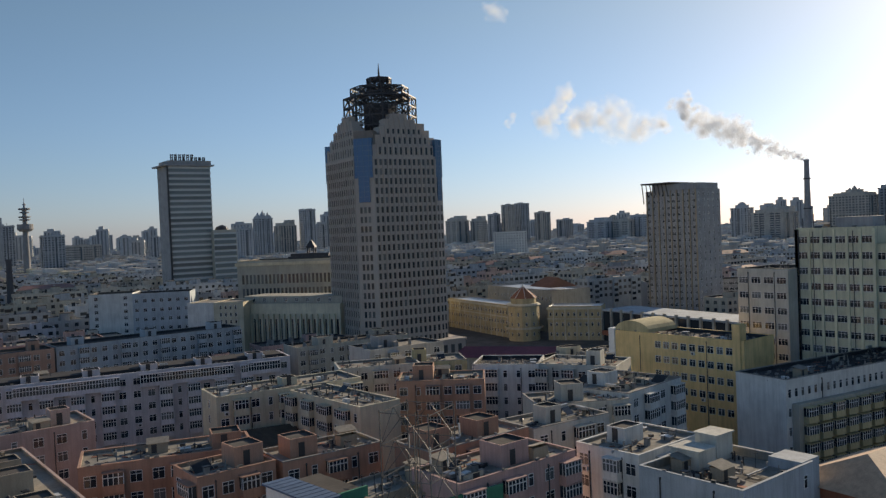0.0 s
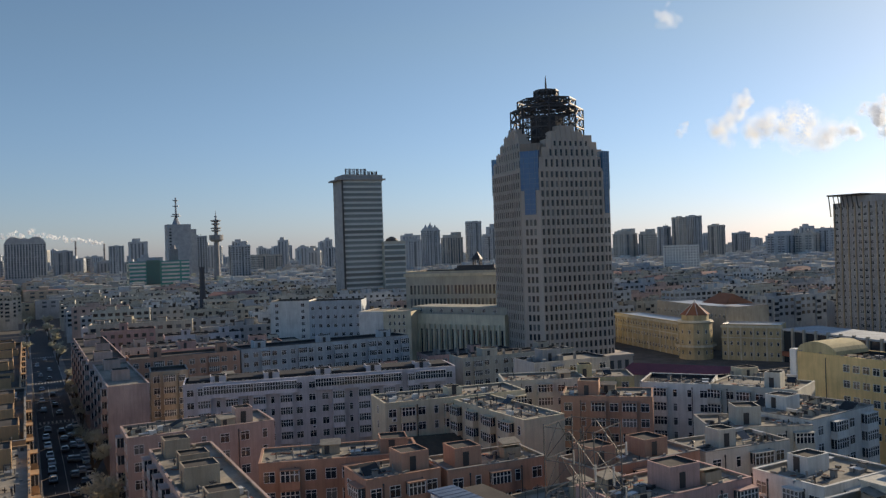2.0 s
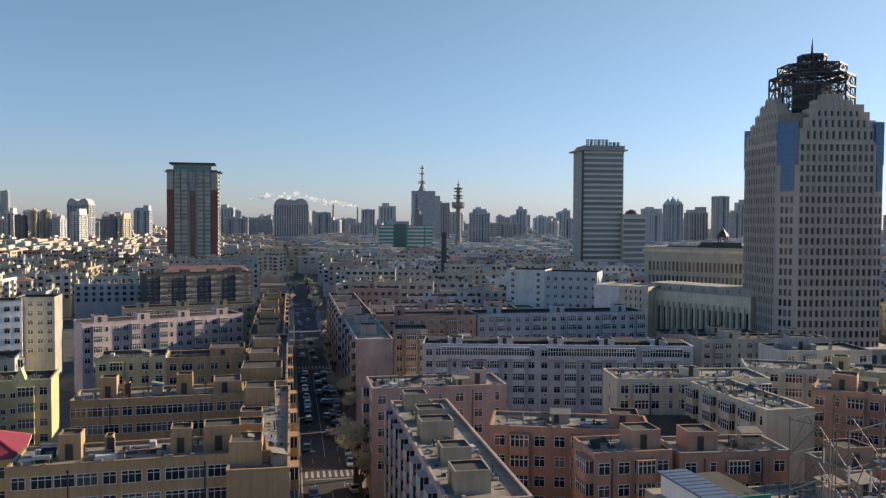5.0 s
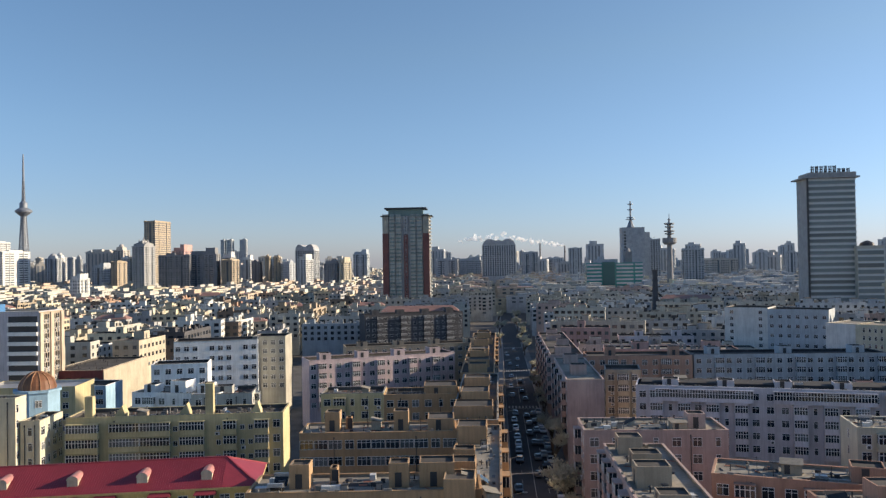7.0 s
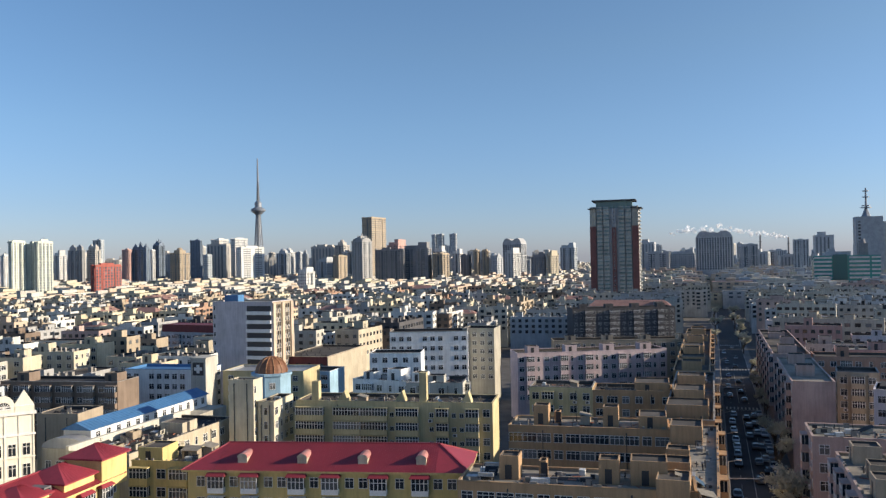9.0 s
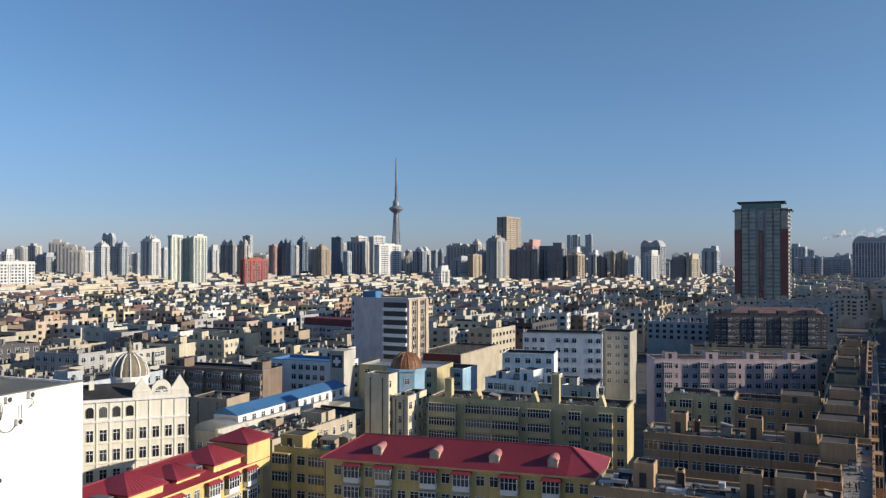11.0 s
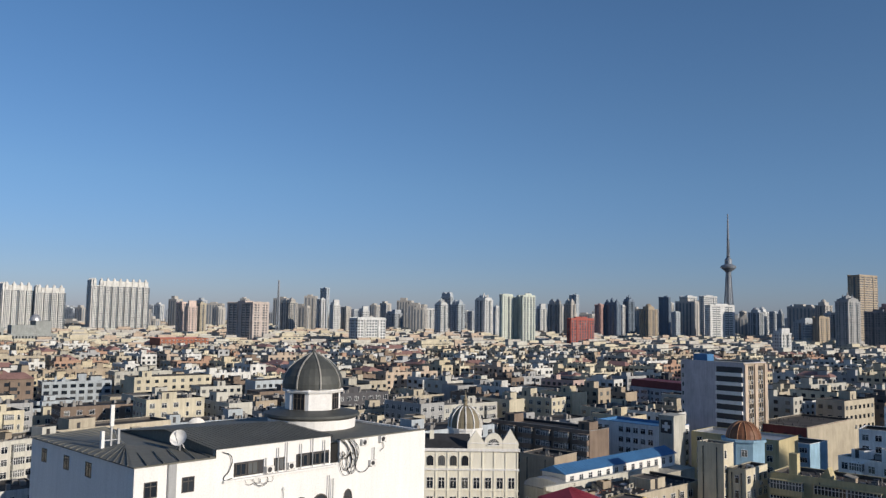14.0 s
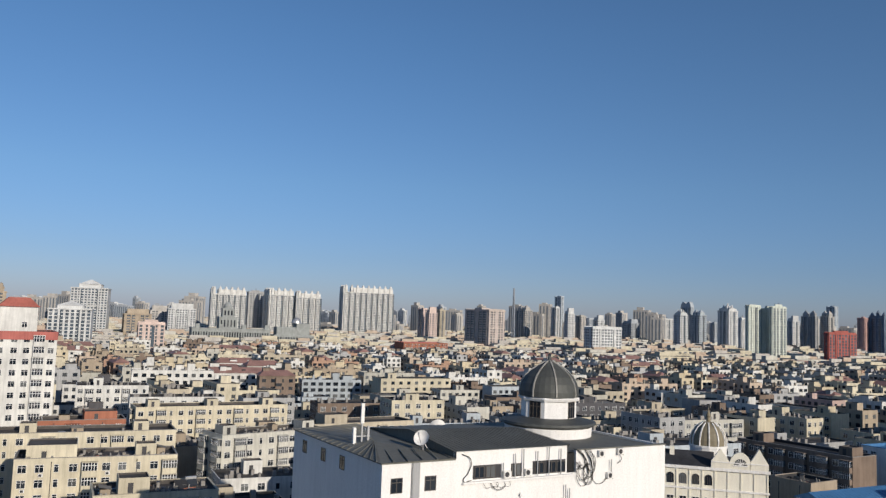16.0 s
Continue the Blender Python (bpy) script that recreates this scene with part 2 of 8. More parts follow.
def balcony_shape(w, depth=1.1, h=2.55, solid=1.0):
    """A glazed-in balcony: slab, solid breast, band of panes and a small roof."""
    s = Shape()
    x0, x1 = -w / 2, w / 2
    s.box(x0, x1, -depth, 0, 0, solid, 2, "n")
    s.box(x0 - 0.06, x1 + 0.06, -depth - 0.06, 0, -0.12, 0, 2, "n")
    s.box(x0 - 0.08, x1 + 0.08, -depth - 0.08, 0, h, h + 0.14, 2, "n")
    s.box(x0 + 0.05, x1 - 0.05, -depth + 0.05, 0, solid, h, 1, "ntb")
    n = max(2, round(w / 0.62))
    for i in range(n + 1):
        x = x0 + 0.04 + (w - 0.08) * i / n
        s.box(x - 0.055, x + 0.055, -depth, -depth + 0.08, solid, h, 0, "ntb")
    s.box(x0, x1, -depth, -depth + 0.08, solid + 0.95, solid + 1.06, 0, "n")
    for x in (x0, x1 - 0.06):
        s.box(x, x + 0.06, -depth * 0.55, -depth * 0.5, solid, h, 0, "tb")
    return s


def hut_shape(l, w, h):
    """A stair head on a flat roof: walls, an overhanging slab and a door."""
    s = Shape()
    e = 0.18
    s.tub(0, l, 0, w, 0, h, e, h - 0.3, 0, 1)
    k = len(s.v)
    s.f.append((k - 4, k - 3, k - 2, k - 1))
    s.m.append(1)
    s.box(l * 0.3, l * 0.3 + 0.9, -0.04, 0, 0.1, 2.0, 2, "n")
    return s


def face_pose(side, length, width, along, z):
    if side == "S":
        return pose(along, 0, z)
    if side == "E":
        return pose(length, along, z, 0, 0, 90)
    if side == "N":
        return pose(length - along, width, z, 0, 0, 180)
    return pose(0, width - along, z, 0, 0, -90)


def fit_pattern(pattern, run, pitch=2.9):
    n = max(1, int(run / pitch))
    return (pattern * (n // len(pattern) + 1))[:n]


rnd_ac = random.Random(77)
AC_BOX = Shape().box(-0.42, 0.42, -0.36, -0.02, 0, 0.6, 0).box(-0.3, 0.2, -0.38, -0.36, 0.08, 0.52, 1, "n").mesh("air_conditioner", [FRAME, DARK_METAL])


def openings(root, side, L, W, h, fh, pattern, paint, single, rest, skip_low=0):
    """Fills one face with windows (w, n, l) and glazed balconies (b)."""
    run = L if side in "SN" else W
    pitch = run / len(pattern)
    floors = int(h / fh)
    for k in range(skip_low, floors):
        for i, ch in enumerate(pattern):
            if ch == ".":
                continue
            z = h - (floors - k) * fh - 0.35
            if ch == "b":
                key = ("b", round(min(3.4, pitch * 0.92), 1), paint)
                dz, kind = 0.1, "balcony"
                mats = [FRAME, GLASS, wall_paint(paint)]
                make = lambda: balcony_shape(key[1])
            else:
                w = {"w": 1.55, "n": 0.85, "l": 2.35}[ch]
                key = (ch, w, 1.55)
                dz, kind = 0.85, "window"
                mats = [FRAME, GLASS]
                make = lambda: window_shape(w, 1.55, {"w": 1, "n": 0, "l": 2}[ch])
            if key not in SHARED:
                sh = make()
                SHARED[key] = (sh, sh.mesh(kind, mats))
            m = face_pose(side, L, W, pitch * (i + 0.5), z + dz)
            if single:
                part(kind, SHARED[key][1], None, root, m=m)
                if ch == "w" and rnd_ac.random() < 0.07:
                    part("air_conditioner", AC_BOX, None, root, m=m @ pose(0.3, -0.03, -0.75))
            else:
                rest.join(SHARED[key][0], m)


def roof_items():
    """Small things that stand about on flat roofs, built once."""
    items = {}
    s = Shape().box(-0.35, 0.35, -0.25, 0.25, 0, 0.9, 0, "b").box(-0.45, 0.45, -0.35, 0.35, 0.9, 1.02, 1)
    items["chimney_stub"] = s.mesh("chimney_stub", [CONCRETE, DARK_METAL])
    s = Shape().ring(0, 0, 0.12, 0, 0.12, 0.7, 8).ring(0, 0, 0.3, 0.7, 0.05, 0.95, 8, 0, True)
    items["roof_vent"] = s.mesh("roof_vent", [DARK_METAL])
    s = Shape()
    s.poly([(-0.9, 0, 0.15), (0.9, 0, 0.15), (0.9, 1.3, 1.15), (-0.9, 1.3, 1.15)], 1)
    s.box(-1.0, 1.0, 1.25, 1.7, 1.1, 1.55, 0)
    for a in (-0.8, 0.8):
        s.bar((a, 1.4, 0), (a, 1.4, 1.2), 0.06).bar((a, 0.05, 0), (a, 0.05, 0.2), 0.06)
    items["solar_heater"] = s.mesh("solar_heater", [METAL, GLASS])
    s = Shape().box(-0.7, 0.7, -0.5, 0.5, 0, 0.45, 0, "b").box(-0.75, 0.75, -0.55, 0.55, 0.45, 0.52, 1)
    items["roof_hatch"] = s.mesh("roof_hatch", [CONCRETE, METAL])
    s = Shape()
    s.poly([(-1.6, -0.9, 0.012), (1.5, -1.1, 0.012), (1.7, 0.8, 0.012), (-1.3, 1.1, 0.012)])
    items["felt_patch"] = s.mesh("felt_patch", [ROOF_DARK])
    s = Shape().bar((0, 0, 0), (0, 0, 2.2), 0.06).bar((-0.5, 0, 2.0), (0.5, 0, 2.0), 0.05).bar((-0.35, 0, 1.7), (0.35, 0, 1.7), 0.05)
    items["aerial"] = s.mesh("aerial", [DARK_METAL])
    s = Shape().box(-0.6, 0.6, -0.4, 0.4, 0.1, 0.8, 0).box(-0.5, -0.4, -0.4, 0.4, 0, 0.1, 0).box(0.4, 0.5, -0.4, 0.4, 0, 0.1, 0)
    items["roof_unit"] = s.mesh("roof_unit", [WHITE_BOX])
    s = Shape()
    s.poly([(-1.1, -0.9, 0), (1.1, -0.9, 0), (1.1, -0.9, 1.0), (-1.1, -0.9, 1.0)]).poly([(-1.1, 1.2, 0), (-1.1, -0.9, 0), (-1.1, -0.9, 1.0)]).poly([(1.1, -0.9, 0), (1.1, 1.2, 0), (1.1, -0.9, 1.0)])
    s.poly([(-1.25, -1.05, 1.08), (1.25, -1.05, 1.08), (1.25, 1.35, -0.02), (-1.25, 1.35, -0.02)], 1)
    s.box(-0.5, 0.5, -0.94, -0.9, 0.25, 0.85, 2, "n")
    items["loft_hatch"] = s.mesh("loft_hatch", [wall_paint("stone"), ROOF_DARK, DARK_METAL])
    s = Shape().box(-1.3, 1.3, -0.8, 0.8, 0, 1.5, 0, "bt")
    s.poly([(-1.5, -1.0, 1.45), (1.5, -1.0, 1.45), (1.5, 1.0, 1.9), (-1.5, 1.0, 1.9)], 1)
    s.box(-0.9, -0.2, -0.84, -0.8, 0.1, 1.3, 2, "n")
    items["lean_to"] = s.mesh("lean_to", [wall_paint("tan"), ROOF_PALE, DARK_METAL])
    s = Shape().bar((-2.2, 0, 0.25), (2.2, 0, 0.25), 0.16).bar((-2.0, 0, 0), (-2.0, 0, 0.25), 0.1).bar((0, 0, 0), (0, 0, 0.25), 0.1).bar((2.2, 0, 0.25), (2.2, 0, 0.9), 0.14)
    items["pipe_run"] = s.mesh("pipe_run", [METAL])
    return items


WHITE_BOX = surface("white_box_metal", (0.6, 0.61, 0.6), 0.5, patch=0.05, bump=0)
ROOF_ITEMS = roof_items()


def roof_things(root, L, W, z, huts, busy=False):
    r4 = random.Random(int(L * 31 + W * 17 + z + root.location.x * 3))
    n = min(30, int(L * W / 11)) if busy else min(14, int(L * W / 32))
    kinds = ["chimney_stub", "chimney_stub", "lean_to", "loft_hatch", "pipe_run", "roof_vent", "roof_vent", "solar_heater", "roof_hatch", "felt_patch", "felt_patch", "felt_patch", "aerial", "roof_unit"]
    for i in range(n):
        a, b = r4.uniform(1.4, L - 1.4), r4.uniform(1.4, W - 1.9)
        if any(hx - 1 < a < hx + hl + 1 and hy - 1.8 < b < hy + hw + 1 for hx, hy, hl, hw, hh in huts):
            continue
        kind = r4.choice(kinds)
        part(kind, ROOF_ITEMS[kind], None, root, m=pose(a, b, z, 0, 0, r4.choice((0, 90, 180, 12))))


def roof_scatter(root, L, W, z, h, huts):
    """Boards, bricks, felt strips and pipes left lying about, too small to pick apart."""
    r8 = random.Random(int(L * 13 + W * 7 + root.location.y * 5))
    s = Shape()
    for i in range(int(L * W / 3.2)):
        a, b = r8.uniform(0.8, L - 1.6), r8.uniform(0.8, W - 1.6)
        if any(hx - 0.8 < a < hx + hl + 0.3 and hy - 0.8 < b < hy + hw + 0.3 for hx, hy, hl, hw, hh in huts):
            continue
        kind = r8.random()
        if kind < 0.35:
            l, w = r8.uniform(0.2, 0.9), r8.uniform(0.15, 0.5)
            s.box(a, a + l, b, b + w, z, z + r8.uniform(0.1, 0.6), r8.choice((0, 1, 2)), "b")
        elif kind < 0.6:
            c = r8.uniform(0, 3.14)
            l = r8.uniform(0.6, 2.0)
            s.bar((a, b, z + 0.06), (a + l * math.cos(c), min(W - 0.4, max(0.4, b + l * math.sin(c))), z + 0.06), r8.uniform(0.05, 0.14), r8.choice((0, 1, 3)))
        elif kind < 0.8:
            s.box(a, a + r8.uniform(0.4, 1.4), b, b + r8.uniform(0.3, 1.0), z + 0.004, z + 0.03, r8.choice((1, 2, 3)), "b")
        else:
            s.bar((a, b, z), (a, b, z + r8.uniform(0.4, 1.3)), r8.uniform(0.06, 0.2), r8.choice((0, 1)))
    for i in range(int(L / 2.6)):                # broken lumps along the parapet
        a = r8.uniform(0.3, L - 0.8)
        s.box(a, a + r8.uniform(0.2, 0.7), 0.02, 0.24, h + 0.1, h + 0.1 + r8.uniform(0.05, 0.35), r8.choice((0, 2)), "b")
    tagged(part("roof_clutter", s, [CONCRETE, DARK_METAL, ROOF_PALE, wall_paint("brick")], root), kind="stuff")


def block(label, x, y, rot, L, W, h, paint, faces, fh=2.85, huts=(), roof=None, single=True, parapet=0.7, trim=None, base=0.0, name="apartment_block", category="apartment building", group="", hut_paint=None, skip_low=2, clutter=True):
    """A flat-roofed block; (x, y) is the corner at the near end of its front, which faces -y before turning."""
    root = thing(name, pose(x, y, base, 0, 0, rot), label, category, group)
    near = math.hypot(x, y)
    single = single and near < 235
    mid = pose(x, y, 0, 0, 0, rot) @ Vector((L / 2, W / 2, 0))
    take(mid.x, mid.y, L / 2, W / 2, rot)
    roof = roof or (ROOF_PALE if x > 0 and int(x + y) % 3 else ROOF)
    if roof is ROOF_PALE and parapet == 0.7:
        parapet = 0.38
    s = Shape()
    t = 0.25
    s.tub(0, L, 0, W, 0, h, t, h - parapet - 0.02)
    part("wall", s, [wall_paint(paint), roof], root)
    s = Shape()
    s.poly([(t, t, h - parapet), (L - t, t, h - parapet), (L - t, W - t, h - parapet), (t, W - t, h - parapet)])
    part("roof", s, roof, root)
    s = Shape()
    o = 0.06
    s.tub(-o, L + o, -o, W + o, h - 0.02, h + 0.1, t + o + 0.05, h - 0.02, 0, 0)
    part("coping", s, trim or (wall_paint(paint) if int(x * 3 + y) % 3 else CONCRETE), root)
    rest = Shape()
    for side, pattern in faces.items():
        openings(root, side, L, W, h - 0.4, fh, pattern, paint, single, rest, skip_low)
    if rest.f:
        tagged(part("glazing", rest, [FRAME, GLASS_MANY, wall_paint(paint)], root), kind="stuff")
    for hx, hy, hl, hw, hh in huts:
        part("stair_head", hut_shape(hl, hw, hh), [wall_paint(hut_paint or paint), ROOF, DARK_METAL], root, m=pose(hx, hy, h - parapet))
    if clutter and single:
        roof_things(root, L, W, h - parapet, huts, near < 165)
        if near < 210:
            roof_scatter(root, L, W, h - parapet, h, huts)
        for k in (0.22, 0.74):
            part("down_pipe", Shape().bar((L * k, -0.1, 0), (L * k, -0.1, h - 0.9), 0.11).bar((L * k, -0.1, h - 0.95), (L * k, 0.1, h - 0.75), 0.2), DARK_METAL, root)
    return root

# ---- ground and street ----
s = Shape()
s.poly([(-4900, -600, 0), (4900, -600, 0), (4900, 4900, 0), (-4900, 4900, 0)])
tagged(part("ground", s, GROUND), "dusty grey city ground between the buildings", "ground", kind="structure")
s = Shape()
s.poly([(1.5, 40, 0.02), (15.5, 40, 0.02), (13.5, 1500, 0.02), (-0.5, 1500, 0.02)])
tagged(part("road", s, ASPHALT), "dark asphalt street in shade with busy traffic", "road", kind="structure")

# ---- blocks beside the street ----


def heads(n, L, y=3.5, l=3.6, w=4.5, h=2.5, first=0.12):
    """Evenly set stair heads along a roof."""
    return [(L * (first + (1 - 2 * first) * i / max(1, n - 1)) - l / 2, y, l, w, h) for i in range(n)]


lilac = block("lilac seven-storey apartment slab with glazed balconies and dark roof", 31, 190, -12.7, 63.5, 11, 21, "lilac", {"S": fit_pattern("wbnbwbnbww", 63, 2.95), "W": "w.w"}, huts=heads(5, 63.5, 2.5, 3.6, 4, 1.9), roof=ROOF_DARK, hut_paint="lilac")
part("roof_strip", Shape().box(1.0, 62.5, 3.2, 10.4, 20.3, 21.4), ROOF_DARK, lilac)
for a, b in ((4.4, 25.2), (29.4, 49.8), (53.2, 60.8)):
    part("top_gallery", balcony_shape(b - a, 1.2, 2.5, 0.75), [FRAME, GLASS, wall_paint("lilac")], lilac, m=pose((a + b) / 2, 0, 17.9))
block("brown-grey apartment wing behind the lilac slab", 27, 213, -6, 9, 10, 21.5, "tan", {"S": "wbw", "W": "www"})
block("cream apartment block with a blank end wall", 59.6, 141.7, -8, 29, 10.5, 21, "cream", {"S": "wbwnbbwbwb", "W": ".n."}, huts=[(14, 4, 3, 3, 1.6)], roof=ROOF_PALE)
block("cream apartment wing with stacked glazed balconies", 72.4, 138, -88, 23.2, 8.4, 20.8, "cream", {"S": "bnbwbwbn", "E": "..."}, roof=ROOF_PALE)
block("brick-red apartment block with white balconies", 28, 112, -18, 22.5, 9, 21, "salmon", {"S": "wbwwbwnw", "W": "..."}, huts=[(17, 2, 4, 4, 2.2)], roof=ROOF_PALE)
block("salmon apartment corner with stair heads", 37.5, 96, 0, 10.5, 8, 21, "salmon", {"S": "wwbw", "W": "wb"}, huts=[(5.8, 2, 4, 4, 2.6)])
block("long pinkish-grey apartment row along the street", 16, 130, -90, 48, 9.2, 21, "pink", {"S": fit_pattern("bwbn", 48, 2.7), "E": "ww"}, huts=[(2, 1.5, 3.6, 3.6, 2.6), (11, 2.2, 3.4, 4, 2.2), (20, 1.2, 3.8, 4.4, 2.8), (31, 2, 3.4, 3.6, 2.2), (41, 1.4, 4, 4, 2.6)], hut_paint="tan")
block("pink apartment block with small windows", 14, 140, 0, 24, 11, 21, "pink", {"W": "wbwn", "S": "wnwnwwn"}, huts=[(18, 3, 3, 3, 2.6)], roof=ROOF_PALE)
block("pink apartment row with a blank gable end", 16, 244, -90, 45, 9, 21, "pink", {"S": fit_pattern("wbwn", 45), "E": "..."}, huts=[(8, 2, 4, 4, 2.6), (30, 2, 4, 4, 2.6)])
block("pinkish apartment row further along the street", 15.5, 330, -90, 78, 10, 21, "pink", {"S": fit_pattern("wbwn", 78)}, huts=[(6, 3, 4, 4, 2.6), (22, 2, 6, 5, 2.2), (48, 4, 3.4, 4, 3), (66, 2, 5, 5, 2.4)], single=False)
block("reddish apartment slab with brick stair heads", 26, 247, -1, 31, 12, 21, "salmon", {"S": fit_pattern("wwbwn", 31)}, huts=[(6, 4, 3, 3, 3), (25, 4, 3, 3, 3)])
block("grey apartment slab with a flat dark roof", 58, 249, 0, 56, 12, 21, "greyblue", {"S": fit_pattern("wwbw", 56)}, huts=heads(3, 56), roof=ROOF_DARK)
block("ochre apartment block with enclosed balconies", -32.5, 102, 4, 30, 9, 21, "orange", {"S": fit_pattern("wlllwl", 30, 2.5)}, huts=[(5, 3, 2.6, 3, 3.2), (10, 5, 1, 2, 2.2), (18, 3, 2.6, 3, 3.2), (22, 3, 4.6, 4, 3.2)], roof=ROOF_PALE)
block("ochre apartment block with a pale flat roof", -34.5, 138, 4, 27, 9, 21, "orange", {"S": fit_pattern("lllwll", 27, 2.4)}, huts=[(4, 3, 2.6, 3, 3.4), (7.4, 5, 1, 2, 2), (16, 3, 2.6, 3, 3.4), (22, 2, 4.6, 6, 2.2)], roof=ROOF_PALE)
block("ochre corner wing along the street", 0, 100, 90, 50, 7.5, 20, "orange", {"S": fit_pattern("wbwwn", 50)}, huts=[(3, 3.4, 5, 4, 3), (12, 3.6, 4, 3.6, 3), (22, 4, 3, 3.2, 2.4), (36, 2.4, 6, 5, 3)], roof=ROOF_PALE)
block("ochre street block with a roof storey", -0.5, 152, 90, 62, 9, 20.5, "orange", {"S": fit_pattern("wbwwn", 62), "W": "ww"}, huts=[(4, 1, 8, 7.5, 2.6), (24, 2, 8, 6, 2.2), (42, 2, 6, 6, 2.6)], roof=ROOF)
block("ochre street row with glazed bays", -1.5, 216, 90, 120, 9, 20.5, "orange", {"S": fit_pattern("wbwwn", 120)}, huts=[(4, 2, 5, 5, 2.6), (17, 1.5, 7, 6, 2.2), (33, 3, 4, 4.4, 3), (44, 2, 9, 6, 2.4), (66, 2.4, 5, 5, 3.2), (80, 1, 4, 6, 2), (97, 2, 8, 5, 2.8), (112, 3, 4, 4, 2.4)], single=False)
block("olive apartment block beside the ochre one", -40, 180, 4, 14, 10, 21, "olive", {"S": "wbnww"})
block("ochre apartment block with a broad roof house", -26, 181, 4, 17, 10, 20.5, "orange", {"S": "wlwwnw"}, huts=[(9, 1, 7.4, 8, 2.4)])
block("lilac-pink seven-storey apartment slab", -57, 241, 25, 47, 11, 21, "mauve", {"S": fit_pattern("wbnwwbn", 47, 2.6), "E": "ww"}, huts=heads(4, 47, 3, 3.6, 4, 2.4))
block("brown apartment row with small stair heads", -54, 284, 16, 52, 10, 20.5, "tan", {"S": fit_pattern("wwbn", 52)}, huts=heads(4, 52, 3, 3.6, 4, 2), single=False)
block("dark brick apartment block with white windows", -67, 404, 22, 52, 13, 24, "darkbrick", {"S": fit_pattern("wwbw", 52)}, huts=heads(4, 52, 3, 4, 4, 2.6), single=False, roof=ROOF_DARK)
olive = block("long olive apartment block with a sunlit end wall", -83.8, 152.5, 7.5, 41.5, 10, 21, "olive", {"E": "..."}, roof=ROOF)
for a, w0 in ((3.3, 6.0), (11.2, 5.7), (17.0, 5.7), (24.0, 4.7), (31.3, 2.5), (37.4, 2.7)):
    gal = balcony_shape(w0, 1.2 if w0 > 5.8 else 0.9, 2.5, 0.95).mesh("balcony", [FRAME, GLASS, wall_paint("olive")])
    for k in range(6):
        part("balcony", gal, None, olive, m=pose(a, 0, 17.3 - 2.85 * k))
SMALL_SASH = window_shape(0.9, 1.0, 1, False).mesh("window", [FRAME, GLASS])
for a in (20.7, 29.0, 33.6, 35.2):
    for k in range(6):
        part("window", SMALL_SASH, None, olive, m=pose(a, 0, 17.9 - 2.85 * k))
for k in range(6):
    part("window", window_shape(1.4, 1.5).mesh("window", [FRAME, GLASS]), None, olive, m=pose(40.2, 0, 18.2 - 2.85 * k))
for k in range(6):
    part("air_conditioner", AC_BOX, None, olive, m=pose(28.8 + (k % 2) * 5, 0, 17.0 - 2.85 * k))
for a in (8.3, 20.6, 34.4):
    s = Shape()
    s.poly([(a, 1, 20.4), (a + 2.6, 1, 20.4), (a + 2.6, 1, 21.2), (a + 2.0, 1, 23.0)])
    s.poly([(a, 3.4, 20.4), (a + 2.0, 3.4, 23.0), (a + 2.6, 3.4, 21.2), (a + 2.6, 3.4, 20.4)])
    s.poly([(a, 1, 20.4), (a + 2.0, 1, 23.0), (a + 2.0, 3.4, 23.0), (a, 3.4, 20.4)])
    s.poly([(a + 2.0, 1, 23.0), (a + 2.6, 1, 21.2), (a + 2.6, 3.4, 21.2), (a + 2.0, 3.4, 23.0)])
    s.poly([(a + 2.6, 1, 21.2), (a + 2.6, 1, 20.4), (a + 2.6, 3.4, 20.4), (a + 2.6, 3.4, 21.2)])
    part("roof_hatch", s, wall_paint("olive"), olive)
for a, z in ((3.5, 25), (26.5, 27)):
    part("chimney", Shape().box(a, a + 1.5, 0.2, 1.8, 14, z), wall_paint("olive"), olive)

# ---- yellow blocks under red metal roofs ----


def sheet_ridges(s, quad, n, mat=0):
    """Thin standing seams up a roof plane; quad: eave left, eave right, ridge right, ridge left."""
    a, b, c, d = (Vector(q) for q in quad)
    for i in range(n + 1):
        k = i / n
        s.bar(a.lerp(b, k) + Vector((0, 0, 0.02)), d.lerp(c, k) + Vector((0, 0, 0.02)), 0.05, mat)


def hip_roof(root, L, W, z, rise, over=0.7, hip=4.0, seams=60, mat=None):
    x0, x1, y0, y1 = -over, L + over, -over, W + over
    r0, r1 = (x0 + hip, W / 2, z + rise), (x1 - hip, W / 2, z + rise)
    s = Shape()
    s.poly([(x0, y0, z), (x1, y0, z), r1, r0])
    s.poly([(x1, y0, z), (x1, y1, z), r1])
    s.poly([(x1, y1, z), (x0, y1, z), r0, r1])
    s.poly([(x0, y1, z), (x0, y0, z), r0])
    sheet_ridges(s, ((x0 + hip, y0, z), (x1 - hip, y0, z), r1, r0), seams)
    s.box(x0, x1, y0, y1, z - 0.3, z - 0.02, 1)
    s.bar(r0, r1, 0.25)
    for e, r in (((x0, y0, z), r0), ((x1, y0, z), r1), ((x1, y1, z), r1)):
        s.bar(e, r, 0.22)
    return part("roof", s, [mat or RED_SHEET, wall_paint("yellow")], root, "crimson standing-seam metal roof")




